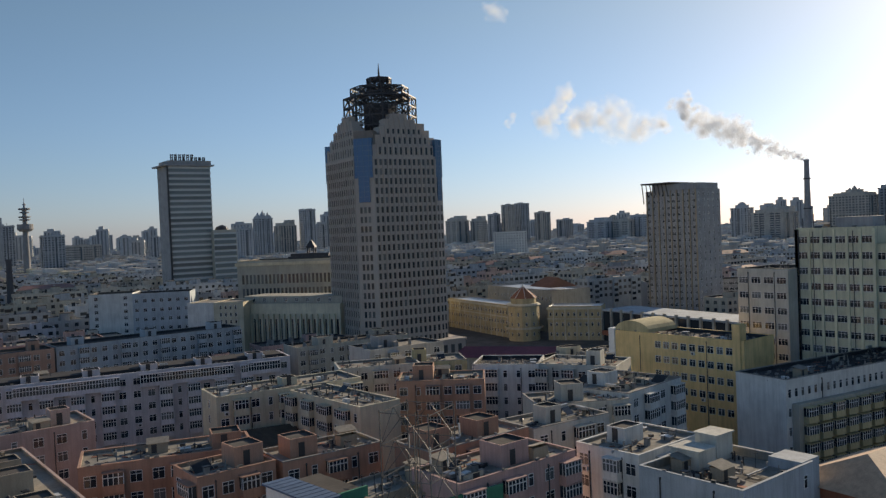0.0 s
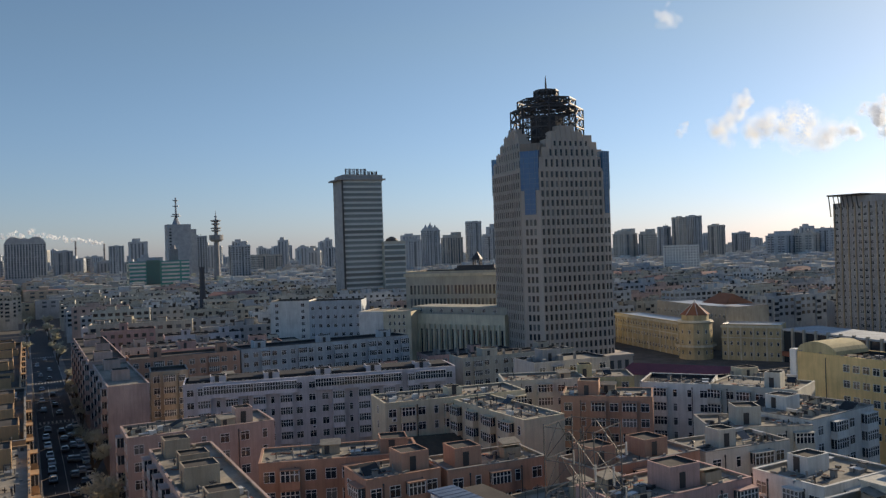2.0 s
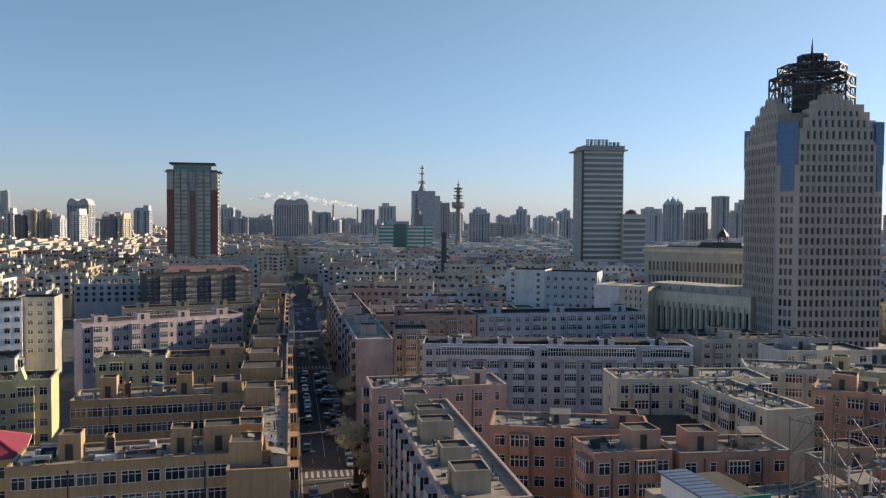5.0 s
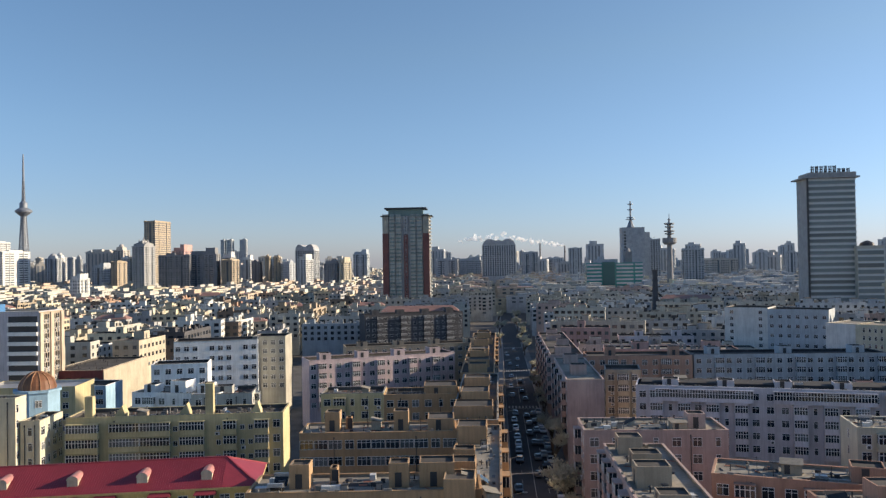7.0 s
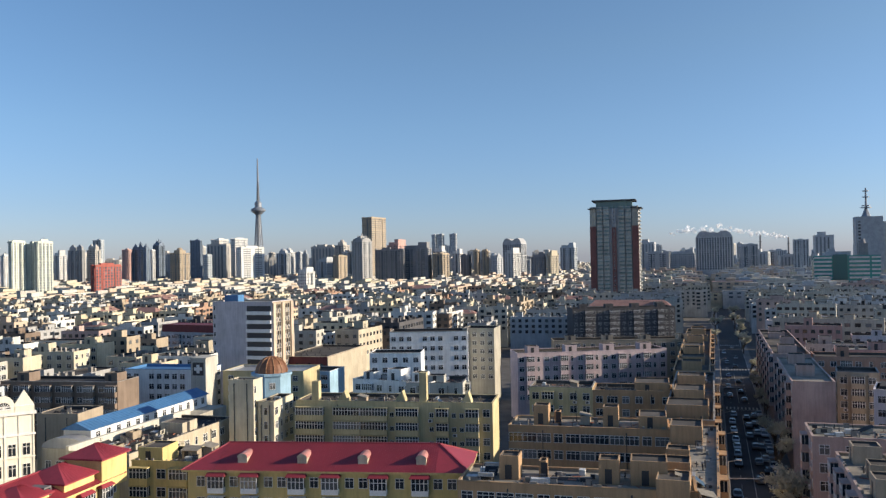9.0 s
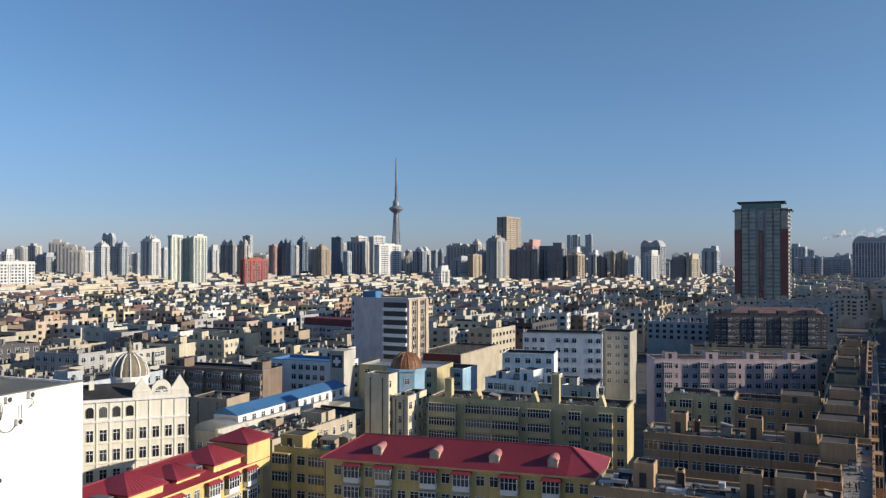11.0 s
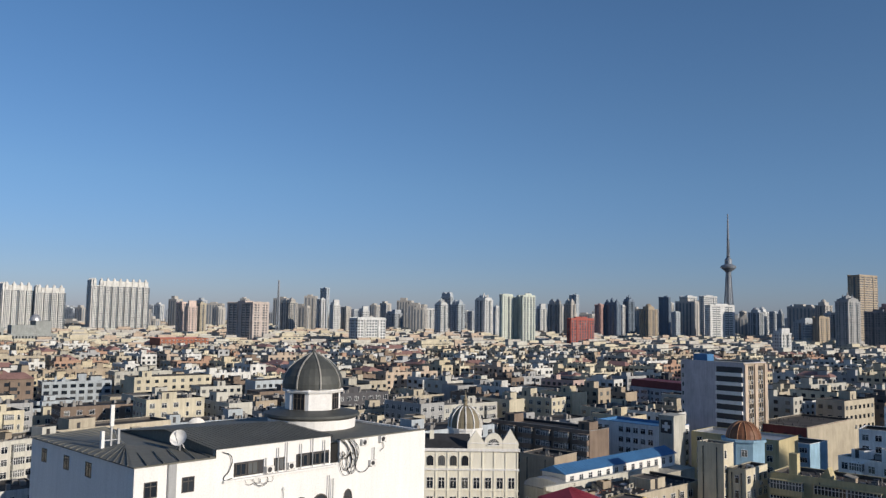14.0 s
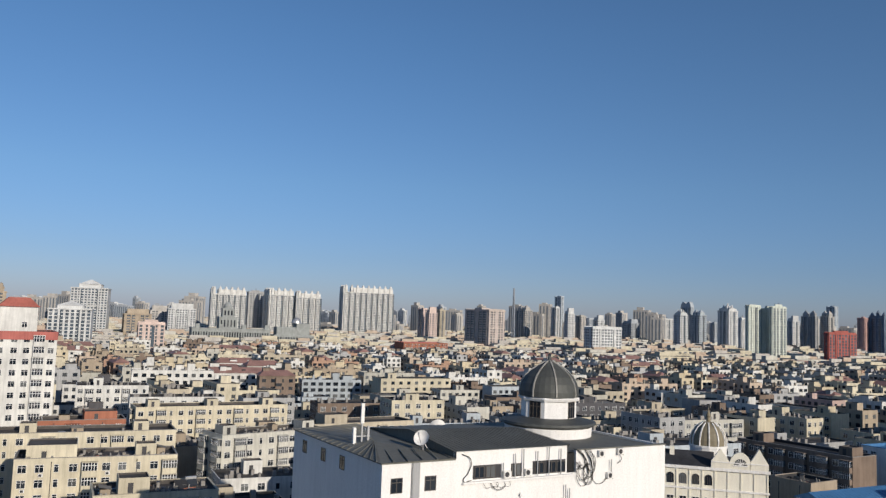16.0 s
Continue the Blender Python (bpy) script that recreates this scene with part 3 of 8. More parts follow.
def bay_window(w=2.4, h=2.4):
    """A white three-sided bay with a small red pent roof."""
    s = Shape()
    d = 0.9
    s.box(-w / 2, w / 2, -d, 0, 0, 0.75, 2, "n")
    s.box(-w / 2 + 0.05, w / 2 - 0.05, -d + 0.05, 0, 0.75, h, 1, "nbt")
    for i in range(5):
        x = -w / 2 + w * i / 4
        s.box(x - 0.05, x + 0.05, -d, -d + 0.1, 0.75, h, 0, "bt")
    s.box(-w / 2, w / 2, -d, -d + 0.08, 1.75, 1.83, 0)
    s.box(-w / 2 - 0.06, w / 2 + 0.06, -d - 0.06, 0, h, h + 0.12, 0, "n")
    return s


BAY = bay_window().mesh("bay_window", [FRAME, GLASS, WHITE_TRIM])
PENT = Shape()
PENT.poly([(-1.5, -1.15, 0), (1.5, -1.15, 0), (1.1, -0.2, 0.7), (-1.1, -0.2, 0.7)])
PENT.poly([(1.5, -1.15, 0), (1.5, 0, 0), (1.1, -0.2, 0.7)])
PENT.poly([(-1.5, 0, 0), (-1.5, -1.15, 0), (-1.1, -0.2, 0.7)])
PENT.poly([(-1.1, -0.2, 0.7), (1.1, -0.2, 0.7), (1.5, 0, 0), (-1.5, 0, 0)])
PENT.box(-1.5, 1.5, -1.15, 0, -0.08, -0.01)
PENT = PENT.mesh("pent_roof", [RED_SHEET])
SASH = window_shape(1.3, 1.5).mesh("window", [FRAME, GLASS])


def yellow_block(label, x, y, rot, L, W, h, hip, bays, wins, dormers=(), floors=6):
    root = thing("apartment_block", pose(x, y, 0, 0, 0, rot), label, "apartment building", "yellow red-roofed blocks")
    mid = pose(x, y, 0, 0, 0, rot) @ Vector((L / 2, W / 2, 0))
    take(mid.x, mid.y, L / 2, W / 2, rot)
    part("wall", Shape().box(0, L, 0, W, 0, h - 0.3), wall_paint("yellow"), root)
    hip_roof(root, L, W, h, 2.7, 0.7, hip, int(L / 0.4))
    for k in range(floors):
        z = h - 3.3 - 3.0 * k
        for a in bays:
            part("bay_window", BAY, None, root, m=pose(a, 0, z))
            if k == 0:
                part("pent_roof", PENT, None, root, m=pose(a, 0, z + 2.52))
        for a in wins:
            part("window", SASH, None, root, m=pose(a, 0, z + 0.75))
    for a in dormers:
        s = Shape()
        s.box(a - 0.7, a + 0.7, 0.9, 3.6, h + 0.4, h + 1.5, 1)
        for i in range(6):
            p, q = math.pi * i / 6, math.pi * (i + 1) / 6
            s.poly([(a + 0.8 * math.cos(p), 0.8, h + 1.5 + 0.6 * math.sin(p)), (a + 0.8 * math.cos(q), 0.8, h + 1.5 + 0.6 * math.sin(q)), (a + 0.8 * math.cos(q), 4.2, h + 1.5 + 0.6 * math.sin(q)), (a + 0.8 * math.cos(p), 4.2, h + 1.5 + 0.6 * math.sin(p))])
        s.poly([(a + 0.8 * math.cos(math.pi * i / 6), 0.82, h + 1.5 + 0.6 * math.sin(math.pi * i / 6)) for i in range(7)], 1)
        part("dormer", s, [surface("pink_dormer_sheet", (0.48, 0.22, 0.2), 0.5), wall_paint("buff")], root)
    return root


yellow_block("yellow apartment block under a crimson metal roof", -74, 102, 11.5, 41, 11, 20, 5, [4.5, 9.5, 16.5, 21.5, 28.5, 34.5], [2, 7, 12.2, 14.2, 19, 24.2, 26.2, 31.5, 37, 39], (8, 17, 26, 34.5))
wing = yellow_block("yellow apartment wing with stepped crimson roofs", -83, 58, 95, 45, 11, 18.3, 4, [6, 11, 19, 24, 32, 36.5, 41], [3, 8.5, 14, 16.5, 21.5, 27, 29, 34.2, 38.7, 43.5])
GREY_DORMER = surface("grey_dormer_sheet", (0.16, 0.15, 0.15), 0.6)
for a, b, l, d, z, rise in ((40.0, -0.6, 6.0, 6.4, 21.7, 1.6), (33.0, 0.2, 6.4, 6.6, 20.0, 1.9), (25.5, 0.6, 5.0, 5.4, 19.6, 1.4), (16.0, 0.2, 6.4, 6.6, 20.0, 1.9), (7.5, 0.6, 5.0, 5.4, 19.6, 1.4)):
    part("turret_wall", Shape().box(a, a + l, b, b + d, 17.0, z - 0.2), wall_paint("yellow"), wing)
    s = Shape()
    x0, x1, y0, y1 = a - 0.5, a + l + 0.5, b - 0.5, b + d + 0.5
    r0, r1 = (a + l * 0.42, b + d / 2, z + rise), (a + l * 0.58, b + d / 2, z + rise)
    s.poly([(x0, y0, z), (x1, y0, z), r1, r0]).poly([(x1, y0, z), (x1, y1, z), r1]).poly([(x1, y1, z), (x0, y1, z), r0, r1]).poly([(x0, y1, z), (x0, y0, z), r0])
    sheet_ridges(s, ((x0 + 1, y0, z), (x1 - 1, y0, z), r1, r0), 8)
    s.box(x0, x1, y0, y1, z - 0.25, z - 0.02)
    part("turret_roof", s, RED_SHEET, wing)
for a in (30.5, 38.0, 22.5, 13.5, 5.0):
    s = Shape().box(a - 0.7, a + 0.7, 0.8, 3.4, 18.4, 20.2, 0)
    s.box(a - 0.5, a + 0.5, 0.76, 0.8, 18.9, 20.0, 1)
    part("dormer", s, [GREY_DORMER, GLASS], wing)
block("yellow link block with a flat roof", -88.5, 107.5, 8, 13.5, 10, 19, "yellow", {"S": "bwbn", "E": "w"}, roof=ROOF, huts=[(0.6, 1, 4.2, 5, 2.6)])

# ---- behind the yellow blocks ----
vents = block("low flat-roofed building with roof vents and pale parapet", -96, 116, 92, 34, 13, 17.5, "buff", {"S": fit_pattern("wwnw", 34)}, roof=ROOF_DARK, huts=[(20, 3, 5, 5, 2)])
part("parapet_wall", Shape().box(0, 37, 12.5, 13.1, 0, 18.2).box(-0.1, 37.1, 12.4, 13.2, 18.2, 18.35), wall_paint("pale"), vents)
block("pale and yellow stair tower", -95.4, 145.5, 4, 5.6, 4, 26, "cream", {"S": "...", "E": "n.."}, roof=ROOF_PALE)
block("cream narrow block with lit side", -89.6, 147, 6, 3.6, 10, 21.5, "cream", {"E": "wnww", "S": "n"})
blue_long = thing("long_shed", pose(-119, 122, 0, 0, 0, 4), "long white shed with a blue sheet roof on a terrace", "shed")
take(-114, 143, 7, 24, 4)
s = Shape().box(0, 12, -2, 44, 0, 16.5)
part("base", s, wall_paint("stone"), blue_long)
for k in range(4):
    for i in range(5):
        part("window", SASH, None, blue_long, m=pose(1.4 + i * 2.3, -2, 3.2 + k * 3.2))
s = Shape().box(1.5, 7.5, 2, 43, 16.5, 19.2)
part("wall", s, WHITE_TRIM, blue_long)
s = Shape()
s.poly([(7.9, 1.5, 19.2), (7.9, 43.5, 19.2), (4.5, 43.5, 20.6), (4.5, 1.5, 20.6)])
s.poly([(4.5, 1.5, 20.6), (4.5, 43.5, 20.6), (1.1, 43.5, 19.2), (1.1, 1.5, 19.2)])
s.poly([(1.1, 1.5, 19.2), (7.9, 1.5, 19.2), (4.5, 1.5, 20.6)])
s.poly([(7.9, 43.5, 19.2), (1.1, 43.5, 19.2), (4.5, 43.5, 20.6)])
sheet_ridges(s, ((7.9, 1.5, 19.2), (7.9, 43.5, 19.2), (4.5, 43.5, 20.6), (4.5, 1.5, 20.6)), 40)
part("roof", s, BLUE_SHEET, blue_long, "blue corrugated sheet roof")
for i in range(13):
    part("window", SASH, None, blue_long, m=pose(7.5, 4 + i * 3.1, 17.2, 0, 0, 90))
s = Shape()
for i in range(8):
    p, q = math.pi * i / 8, math.pi * (i + 1) / 8
    s.poly([(4.5 + 5 * math.cos(p), -1.5, 16.5 + 2 * math.sin(p)), (4.5 + 5 * math.cos(q), -1.5, 16.5 + 2 * math.sin(q)), (4.5 + 5 * math.cos(q), 1.5, 16.5 + 2 * math.sin(q)), (4.5 + 5 * math.cos(p), 1.5, 16.5 + 2 * math.sin(p))])
s.poly([(4.5 + 5 * math.cos(math.pi * i / 8), -1.5, 16.5 + 2 * math.sin(math.pi * i / 8)) for i in range(9)])
part("arched_canopy", s, METAL, blue_long)

clinic = block("white four-storey building with a blue roof and emblem tower", -160, 192, 6, 24, 11, 20.5, "brightwhite", {"S": fit_pattern("ww.www", 24, 2.4), "E": "ww.w"}, roof=BLUE_SHEET, trim=BLUE_SHEET)
s = Shape().box(21, 25.5, -0.6, 6, 0, 23.5).box(20.8, 25.7, -0.8, 6.2, 23.5, 23.9)
part("corner_tower", s, wall_paint("pale"), clinic)
s = Shape().box(21.6, 24.9, -0.68, -0.6, 19, 22.6, 0, "n")
for a, b in ((-0.45, 0.45), (-1.2, -0.3), (0.3, 1.2)):
    s.box(23.25 + a, 23.25 + b, -0.76, -0.68, 20.35 if a != -0.45 else 19.6, 21.25 if a != -0.45 else 22.0, 1, "n")
part("emblem_panel", s, [DARK_METAL, WHITE_TRIM], clinic, "dark panel with a pale geometric emblem")
block("olive hall beside the emblem tower", -133, 200, 8, 24, 14, 19.5, "olive", {"S": "w.w.w"}, roof=METAL)
SLIT = window_shape(0.95, 1.7, 0, False).mesh("window", [surface("dark_frame", (0.1, 0.09, 0.08), 0.5), GLASS])
tall = block("pale grey slab tower with dark balconies, sunlit side and columns in warmer paint", -170, 250, 0, 24, 14.5, 36.4, "lilac", {"S": "n..............."}, fh=3.1, roof=ROOF_PALE)
s = Shape()
for k in range(10):
    part("balcony", Shape().box(13.8, 23.6, -0.7, 0, 3.9 + k * 3.1, 5.1 + k * 3.1), WHITE_TRIM, tall)
    # shade within the balconies, put on as flat dark panels
    part("balcony_opening", Shape().box(13.9, 23.5, -0.06, -0.02, 5.1 + k * 3.1, 7.0 + k * 3.1), DARK_METAL, tall, "flat dark panel for the shade in a balcony opening")
# columns and side wall: sunlit warmth put into their paint, front stays lilac-grey
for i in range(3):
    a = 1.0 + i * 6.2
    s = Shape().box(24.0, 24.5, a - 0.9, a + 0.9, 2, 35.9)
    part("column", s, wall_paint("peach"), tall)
    for k in range(11):
        for q in (1.7, 3.0, 4.3):
            if a + q < 14:
                part("window", SLIT, None, tall, m=pose(24.0, a + q, 2.6 + k * 3.1, 0, 0, 90))
for i in range(4):
    for k in range(10):
        part("window", SASH, None, tall, m=pose(24.02, 3.0 + i * 2.1 + (i > 1) * 2.0, 4.4 + k * 3.1, 0, 0, 90))
# thin sheet that carries the sunlit side's warmer tone
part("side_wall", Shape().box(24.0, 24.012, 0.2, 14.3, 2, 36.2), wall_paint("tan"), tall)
part("roof_tank", Shape().box(3, 8.5, 3, 7, 35.7, 38.6), BLUE_SHEET, tall, "blue roof tank")
cafe = thing("domed_pavilion", pose(-98.5, 168, 0, 0, 0, 10), "pale blue octagonal building with a ribbed brown dome", "building")
take(-98.5, 168, 5, 5)
part("wall", Shape().ring(0, 0, 4.6, 0, 4.6, 24, 8, cap=True).ring(0, 0, 5.0, 24, 5.0, 24.5, 8, cap=True), wall_paint("blue"), cafe)
DOME_BROWN = surface("brown_dome_sheet", (0.20, 0.09, 0.05), 0.55)
s, t2 = Shape(), Shape()
for k in range(6):
    a, b = k / 6 * math.pi / 2, (k + 1) / 6 * math.pi / 2
    s.ring(0, 0, 3.7 * math.cos(a), 24.5 + 3.6 * math.sin(a), 3.7 * math.cos(b), 24.5 + 3.6 * math.sin(b), 24)
    for i in range(12):
        c, d = math.cos(i * math.pi / 6), math.sin(i * math.pi / 6)
        t2.bar((3.75 * math.cos(a) * c, 3.75 * math.cos(a) * d, 24.5 + 3.65 * math.sin(a)), (3.75 * math.cos(b) * c, 3.75 * math.cos(b) * d, 24.5 + 3.65 * math.sin(b)), 0.14)
part("dome", s, DOME_BROWN, cafe)
part("dome_ribs", t2, surface("dome_rib", (0.42, 0.22, 0.12), 0.5), cafe)
for i in (4, 5, 6):
    a = (i + 0.5) * math.pi / 4
    for z in (14, 17.5, 21):
        part("window", SASH, None, cafe, m=pose(4.26 * math.cos(a), 4.26 * math.sin(a), z, 0, 0, math.degrees(a) + 90))
arch = block("long low building with a red front, arched windows and buff parapet", -149.8, 261, 4, 18.5, 40, 16, "maroon", {"S": "......"}, roof=ROOF, trim=wall_paint("buff"))
part("side_wall", Shape().box(18.52, 18.8, 0, 40, 0, 15.9), wall_paint("buff"), arch)
ARCHED = Shape().ring(0, 0, 1.1, 0, 1.1, 0.08, 20, 0, True).mesh("arched_window", [GLASS])
for i in range(4):
    part("arched_window", ARCHED, None, arch, m=pose(2.4 + i * 4.6, 0, 12.6, 90, 0, 0))
    part("window_surround", Shape().box(1.2 + i * 4.6, 3.6 + i * 4.6, -0.06, -0.02, 10.0, 12.6), WHITE_TRIM, arch)
block("blue-fronted low shop building", -132, 241, 2, 12, 12, 14, "blue", {"S": "lll"}, roof=ROOF, trim=WHITE_TRIM)
DECK = random.Random(9)
for i in range(26):
    part("roof_vent", ROOF_ITEMS["roof_vent"], None, arch, m=pose(DECK.uniform(2, 17), DECK.uniform(3, 37), 15.3))
mans = block("grey-blue apartment block under a dark red roof storey", -243, 316, -6, 36, 12, 19, "greyblue", {"S": fit_pattern("wlwb", 36), "E": "ww"}, roof=ROOF_DARK, clutter=False)
part("roof_storey", Shape().box(0.4, 35.6, 0.4, 11.6, 18.4, 22.4), surface("maroon_roof", (0.16, 0.035, 0.04), 0.6), mans)
block("orange-red brick block rising over the low roofs", -735, 275, 90, 46, 26, 27, "brick", {"S": fit_pattern("w", 46, 3.4)}, roof=RED_SHEET, single=False)
block("white low block with roof boxes", -88, 190, -8, 22, 11, 20, "brightwhite", {"S": fit_pattern("wbwn", 22), "E": "wbw"}, huts=[(2, 2, 3, 4, 2), (9, 2, 4, 5, 3), (16, 2, 3, 4, 2.4)], roof=ROOF_PALE)
block("white hospital wing with rows of square windows", -95.5, 218, 14, 15, 10, 23, "brightwhite", {"S": fit_pattern("wwww", 15, 2.6), "E": "..."}, roof=ROOF_DARK)
block("pale blue hospital block with rows of square windows", -103, 252, 16, 26, 12, 26, "brightwhite", {"S": fit_pattern("www.", 26, 2.5), "E": "w.w"}, roof=ROOF_DARK, fh=3.2)
block("grey-green block with a blank lit end", -82.5, 268, 4, 11, 12, 26, "stone", {"S": "wwww", "E": "..."}, roof=ROOF_DARK)
block("small pale house with a parapet roof", -72, 186, 10, 14, 12, 20, "pale", {"S": "wnwn", "E": "wbw"}, huts=[(5, 3, 4, 4, 2)])
block("dark apartment row with closed balconies", -180, 168, 8, 34, 10, 20, "brown", {"S": fit_pattern("bwbw", 34)}, roof=ROOF_DARK, huts=heads(2, 34))
block("tan stair block with a blank wall", -130, 130, 10, 9, 9, 20.5, "tan", {"S": "..", "E": "..."}, roof=ROOF_DARK)

# ---- blocks to the right of the lilac slab ----
block("salmon apartment block behind the cream wing", 90, 128, -42, 17, 10, 21, "salmon", {"S": "wnbwbw"}, huts=[(3, 3, 4, 4, 2.8)])
block("white apartment block with small square windows", 112, 131, -52, 14, 12, 21, "white", {"S": "wbnnw", "W": "w.w"}, roof=ROOF_DARK)
block("pale apartment block with stacked balconies", 121, 121, -66, 17, 12, 21, "pale", {"S": "bwbwbn"}, roof=ROOF_PALE, huts=[(10, 3, 3, 3, 3)])
block("white low apartment block with roof clutter", 109.5, 104, -84, 15, 18, 20.5, "white", {"S": "wbwbw", "E": "wbwb"}, roof=ROOF_PALE, huts=[(3, 5, 4, 4, 2.4)])
block("greenish-white apartment block with flat roof", 96, 96, -30, 16, 10, 20, "pale", {"S": "wbnwb"}, roof=ROOF_PALE, huts=[(5, 3, 4, 4, 3)])
block("olive-yellow block behind the white houses", 106, 150, -30, 16, 10, 20, "olive", {"S": "wwbw"}, huts=[(4, 2, 3, 3, 3)])
block("pale block with a steaming roof vent", 92, 152, -25, 18, 10, 20.5, "pale", {"S": "wwbww"}, roof=ROOF_PALE)
block("white house with a roof terrace", 81, 74, -88, 10, 14, 20.8, "white", {"S": "w.bw", "E": "wbwb"}, roof=ROOF_PALE, huts=[(2, 4, 3, 4, 2.2)])
block("pink apartment block with stair heads and bay windows", 58, 71, 0, 19.5, 9, 21, "rose", {"S": "bwbnwb"}, huts=[(8.5, 2, 4.6, 4, 2.8)], roof=ROOF_PALE)
block("salmon apartment block with a pale roof", 64, 84, 0, 18, 8, 21, "salmon", {"S": "wnbwwn"}, huts=[(1, 2, 4, 4, 2.6), (10, 2, 4, 4, 2.4)], roof=ROOF_PALE)
block("grey-white block beside the salmon roofs", 83, 84, -6, 15, 8, 20.5, "pale", {"S": "wnbw"}, huts=[(4, 2, 3, 3, 2.6)])
block("brown low block with a pale roof", 50.5, 78, 4, 13, 7, 19.5, "tan", {"S": "wwbw"}, roof=ROOF_PALE)
block("salmon block with a small roof shed", 49, 96, -4, 15, 8, 20.5, "salmon", {"S": "wnbnw"}, huts=[(2, 2, 4, 4, 2.6)])
flat = block("grey-blue office block with a broad sunlit flat roof", 77.5, 61, -90, 13.5, 15, 21, "greyblue", {"S": "....", "E": "n..n"}, roof=ROOF_PALE, parapet=1.0)
part("roof_house", Shape().box(1, 4, 10, 13.5, 20, 23.2).box(0.8, 4.2, 9.8, 13.7, 23.2, 23.4), wall_paint("pale"), flat)
part("lift_house", Shape().box(0.5, 4.5, 5.5, 9, 20, 22.2).box(0.3, 4.7, 5.3, 9, 22.2, 22.4), wall_paint("pale"), flat)
part("roof_house", Shape().box(9, 13.2, 13, 17, 14, 21.2), wall_paint("greyblue"), flat)
rnd0 = random.Random(3)
for i in range(9):
    a, b = 7 + rnd0.uniform(-1.5, 1.5), 3.0 + i * 0.55
    part("roof_vent", Shape().box(a, a + 0.18, b, b + 0.18, 20, 20.7).box(a - 0.05, a + 0.23, b - 0.05, b + 0.23, 20.7, 20.8), DARK_METAL, flat)
tent = thing("canopy_roof", pose(94, 38, 0, 0, 0, -6), "sunlit tent-like roof on reddish eaves", "roof")
take(102, 45, 9, 9)
part("wall", Shape().box(0, 17, 0, 14, 0, 17.5), wall_paint("brick"), tent)
s = Shape()
s.poly([(-1, -1, 17.5), (18, -1, 17.5), (12, 7, 21), (5, 7, 21)])
s.poly([(18, -1, 17.5), (18, 15, 17.5), (12, 7, 21)])
s.poly([(18, 15, 17.5), (-1, 15, 17.5), (5, 7, 21), (12, 7, 21)])
s.poly([(-1, 15, 17.5), (-1, -1, 17.5), (5, 7, 21)])
part("roof", s, surface("sandy_roof_sheet", (0.55, 0.36, 0.24), 0.7), tent)
low = block("long office building with a white upper storey", 135.5, 74, -10, 44, 11, 21, "white", {"S": fit_pattern("n", 44, 1.7), "W": "..."}, fh=3.4, roof=ROOF_DARK)
s = Shape().box(1.5, 44.2, -1.4, 0, 0, 16.6, 0, "n")
part("lower_front", s, wall_paint("stone"), low)
for k in range(5):
    for i in range(11):
        part("balcony", SHARED[("b", 2.6, "olive")][1] if ("b", 2.6, "olive") in SHARED else SHARED.setdefault(("b", 2.6, "olive"), (0, balcony_shape(2.6).mesh("balcony", [FRAME, GLASS, wall_paint("olive")])))[1], None, low, m=pose(4 + i * 3.7, -1.4, 0.6 + k * 3.2))
Y = block("saffron-yellow public building with rows of paired windows", 154, 127, -90, 34, 12, 24, "saffron", {"S": ".....wwwwwwwww.", "E": "..."}, fh=3.3, roof=ROOF_DARK)
part("corner_pier", Shape().box(31.6, 33.4, -0.5, 2, 0, 27.5), wall_paint("saffron"), Y)
s = Shape()
s.box(-1.5, 0.2, -0.4, 10, 0, 24.5, 1)
for i in range(10):
    p, q = math.pi * i / 10, math.pi * (i + 1) / 10
    s.poly([(5 + 5 * math.cos(p), 0.2, 24 + 2.6 * math.sin(p)), (5 + 5 * math.cos(q), 0.2, 24 + 2.6 * math.sin(q)), (5 + 5 * math.cos(q), 11, 24 + 2.6 * math.sin(q)), (5 + 5 * math.cos(p), 11, 24 + 2.6 * math.sin(p))])
s.poly([(5 + 5 * math.cos(math.pi * i / 10), 0.2, 24 + 2.6 * math.sin(math.pi * i / 10)) for i in range(11)])
part("vaulted_roof", s, [wall_paint("olive"), WHITE_TRIM], Y)
block("pale ten-storey wing beside the green-grey block", 175.5, 107, -90, 12.5, 16, 37.7, "pale", {"S": fit_pattern("l", 12, 2.75)}, fh=3.5, roof=ROOF_DARK)
big = block("green-grey institute building with ribbon windows", 180, 94.5, -90, 17, 18, 46.7, "institute", {"S": fit_pattern("l", 17, 2.75)}, fh=3.5, roof=ROOF_DARK)
block("green-grey institute wing with ribbon windows", 181, 77.5, -90, 26, 18, 43, "institute", {"S": fit_pattern("l", 26, 2.75)}, fh=3.5, roof=ROOF_DARK)
part("lift_house", Shape().box(8, 16, 2, 12, 46, 49), wall_paint("grey"), big)
for i in range(7):
    part("pier", Shape().box(-0.3, 0.3, -0.3, 0, 0, 46.4), wall_paint("institute"), big, m=pose(i * 2.83, 0, 0))
part("drain_strip", Shape().box(-0.4, 0.5, -0.3, 0, 0, 46.5), DARK_METAL, big)
for i, (a, b) in enumerate(((1, 1), (3, 2), (6, 4), (14, 3), (17, 6))):
    part("aerial", Shape().bar((a, b, 46), (a, b, 49 + i % 3), 0.15).bar((a - 0.6, b, 48), (a + 0.6, b, 48), 0.1), DARK_METAL, big)
block("blank grey plant house before the institute", 168, 66, -90, 16, 8, 33, "grey", {"S": "..."}, roof=ROOF_DARK)

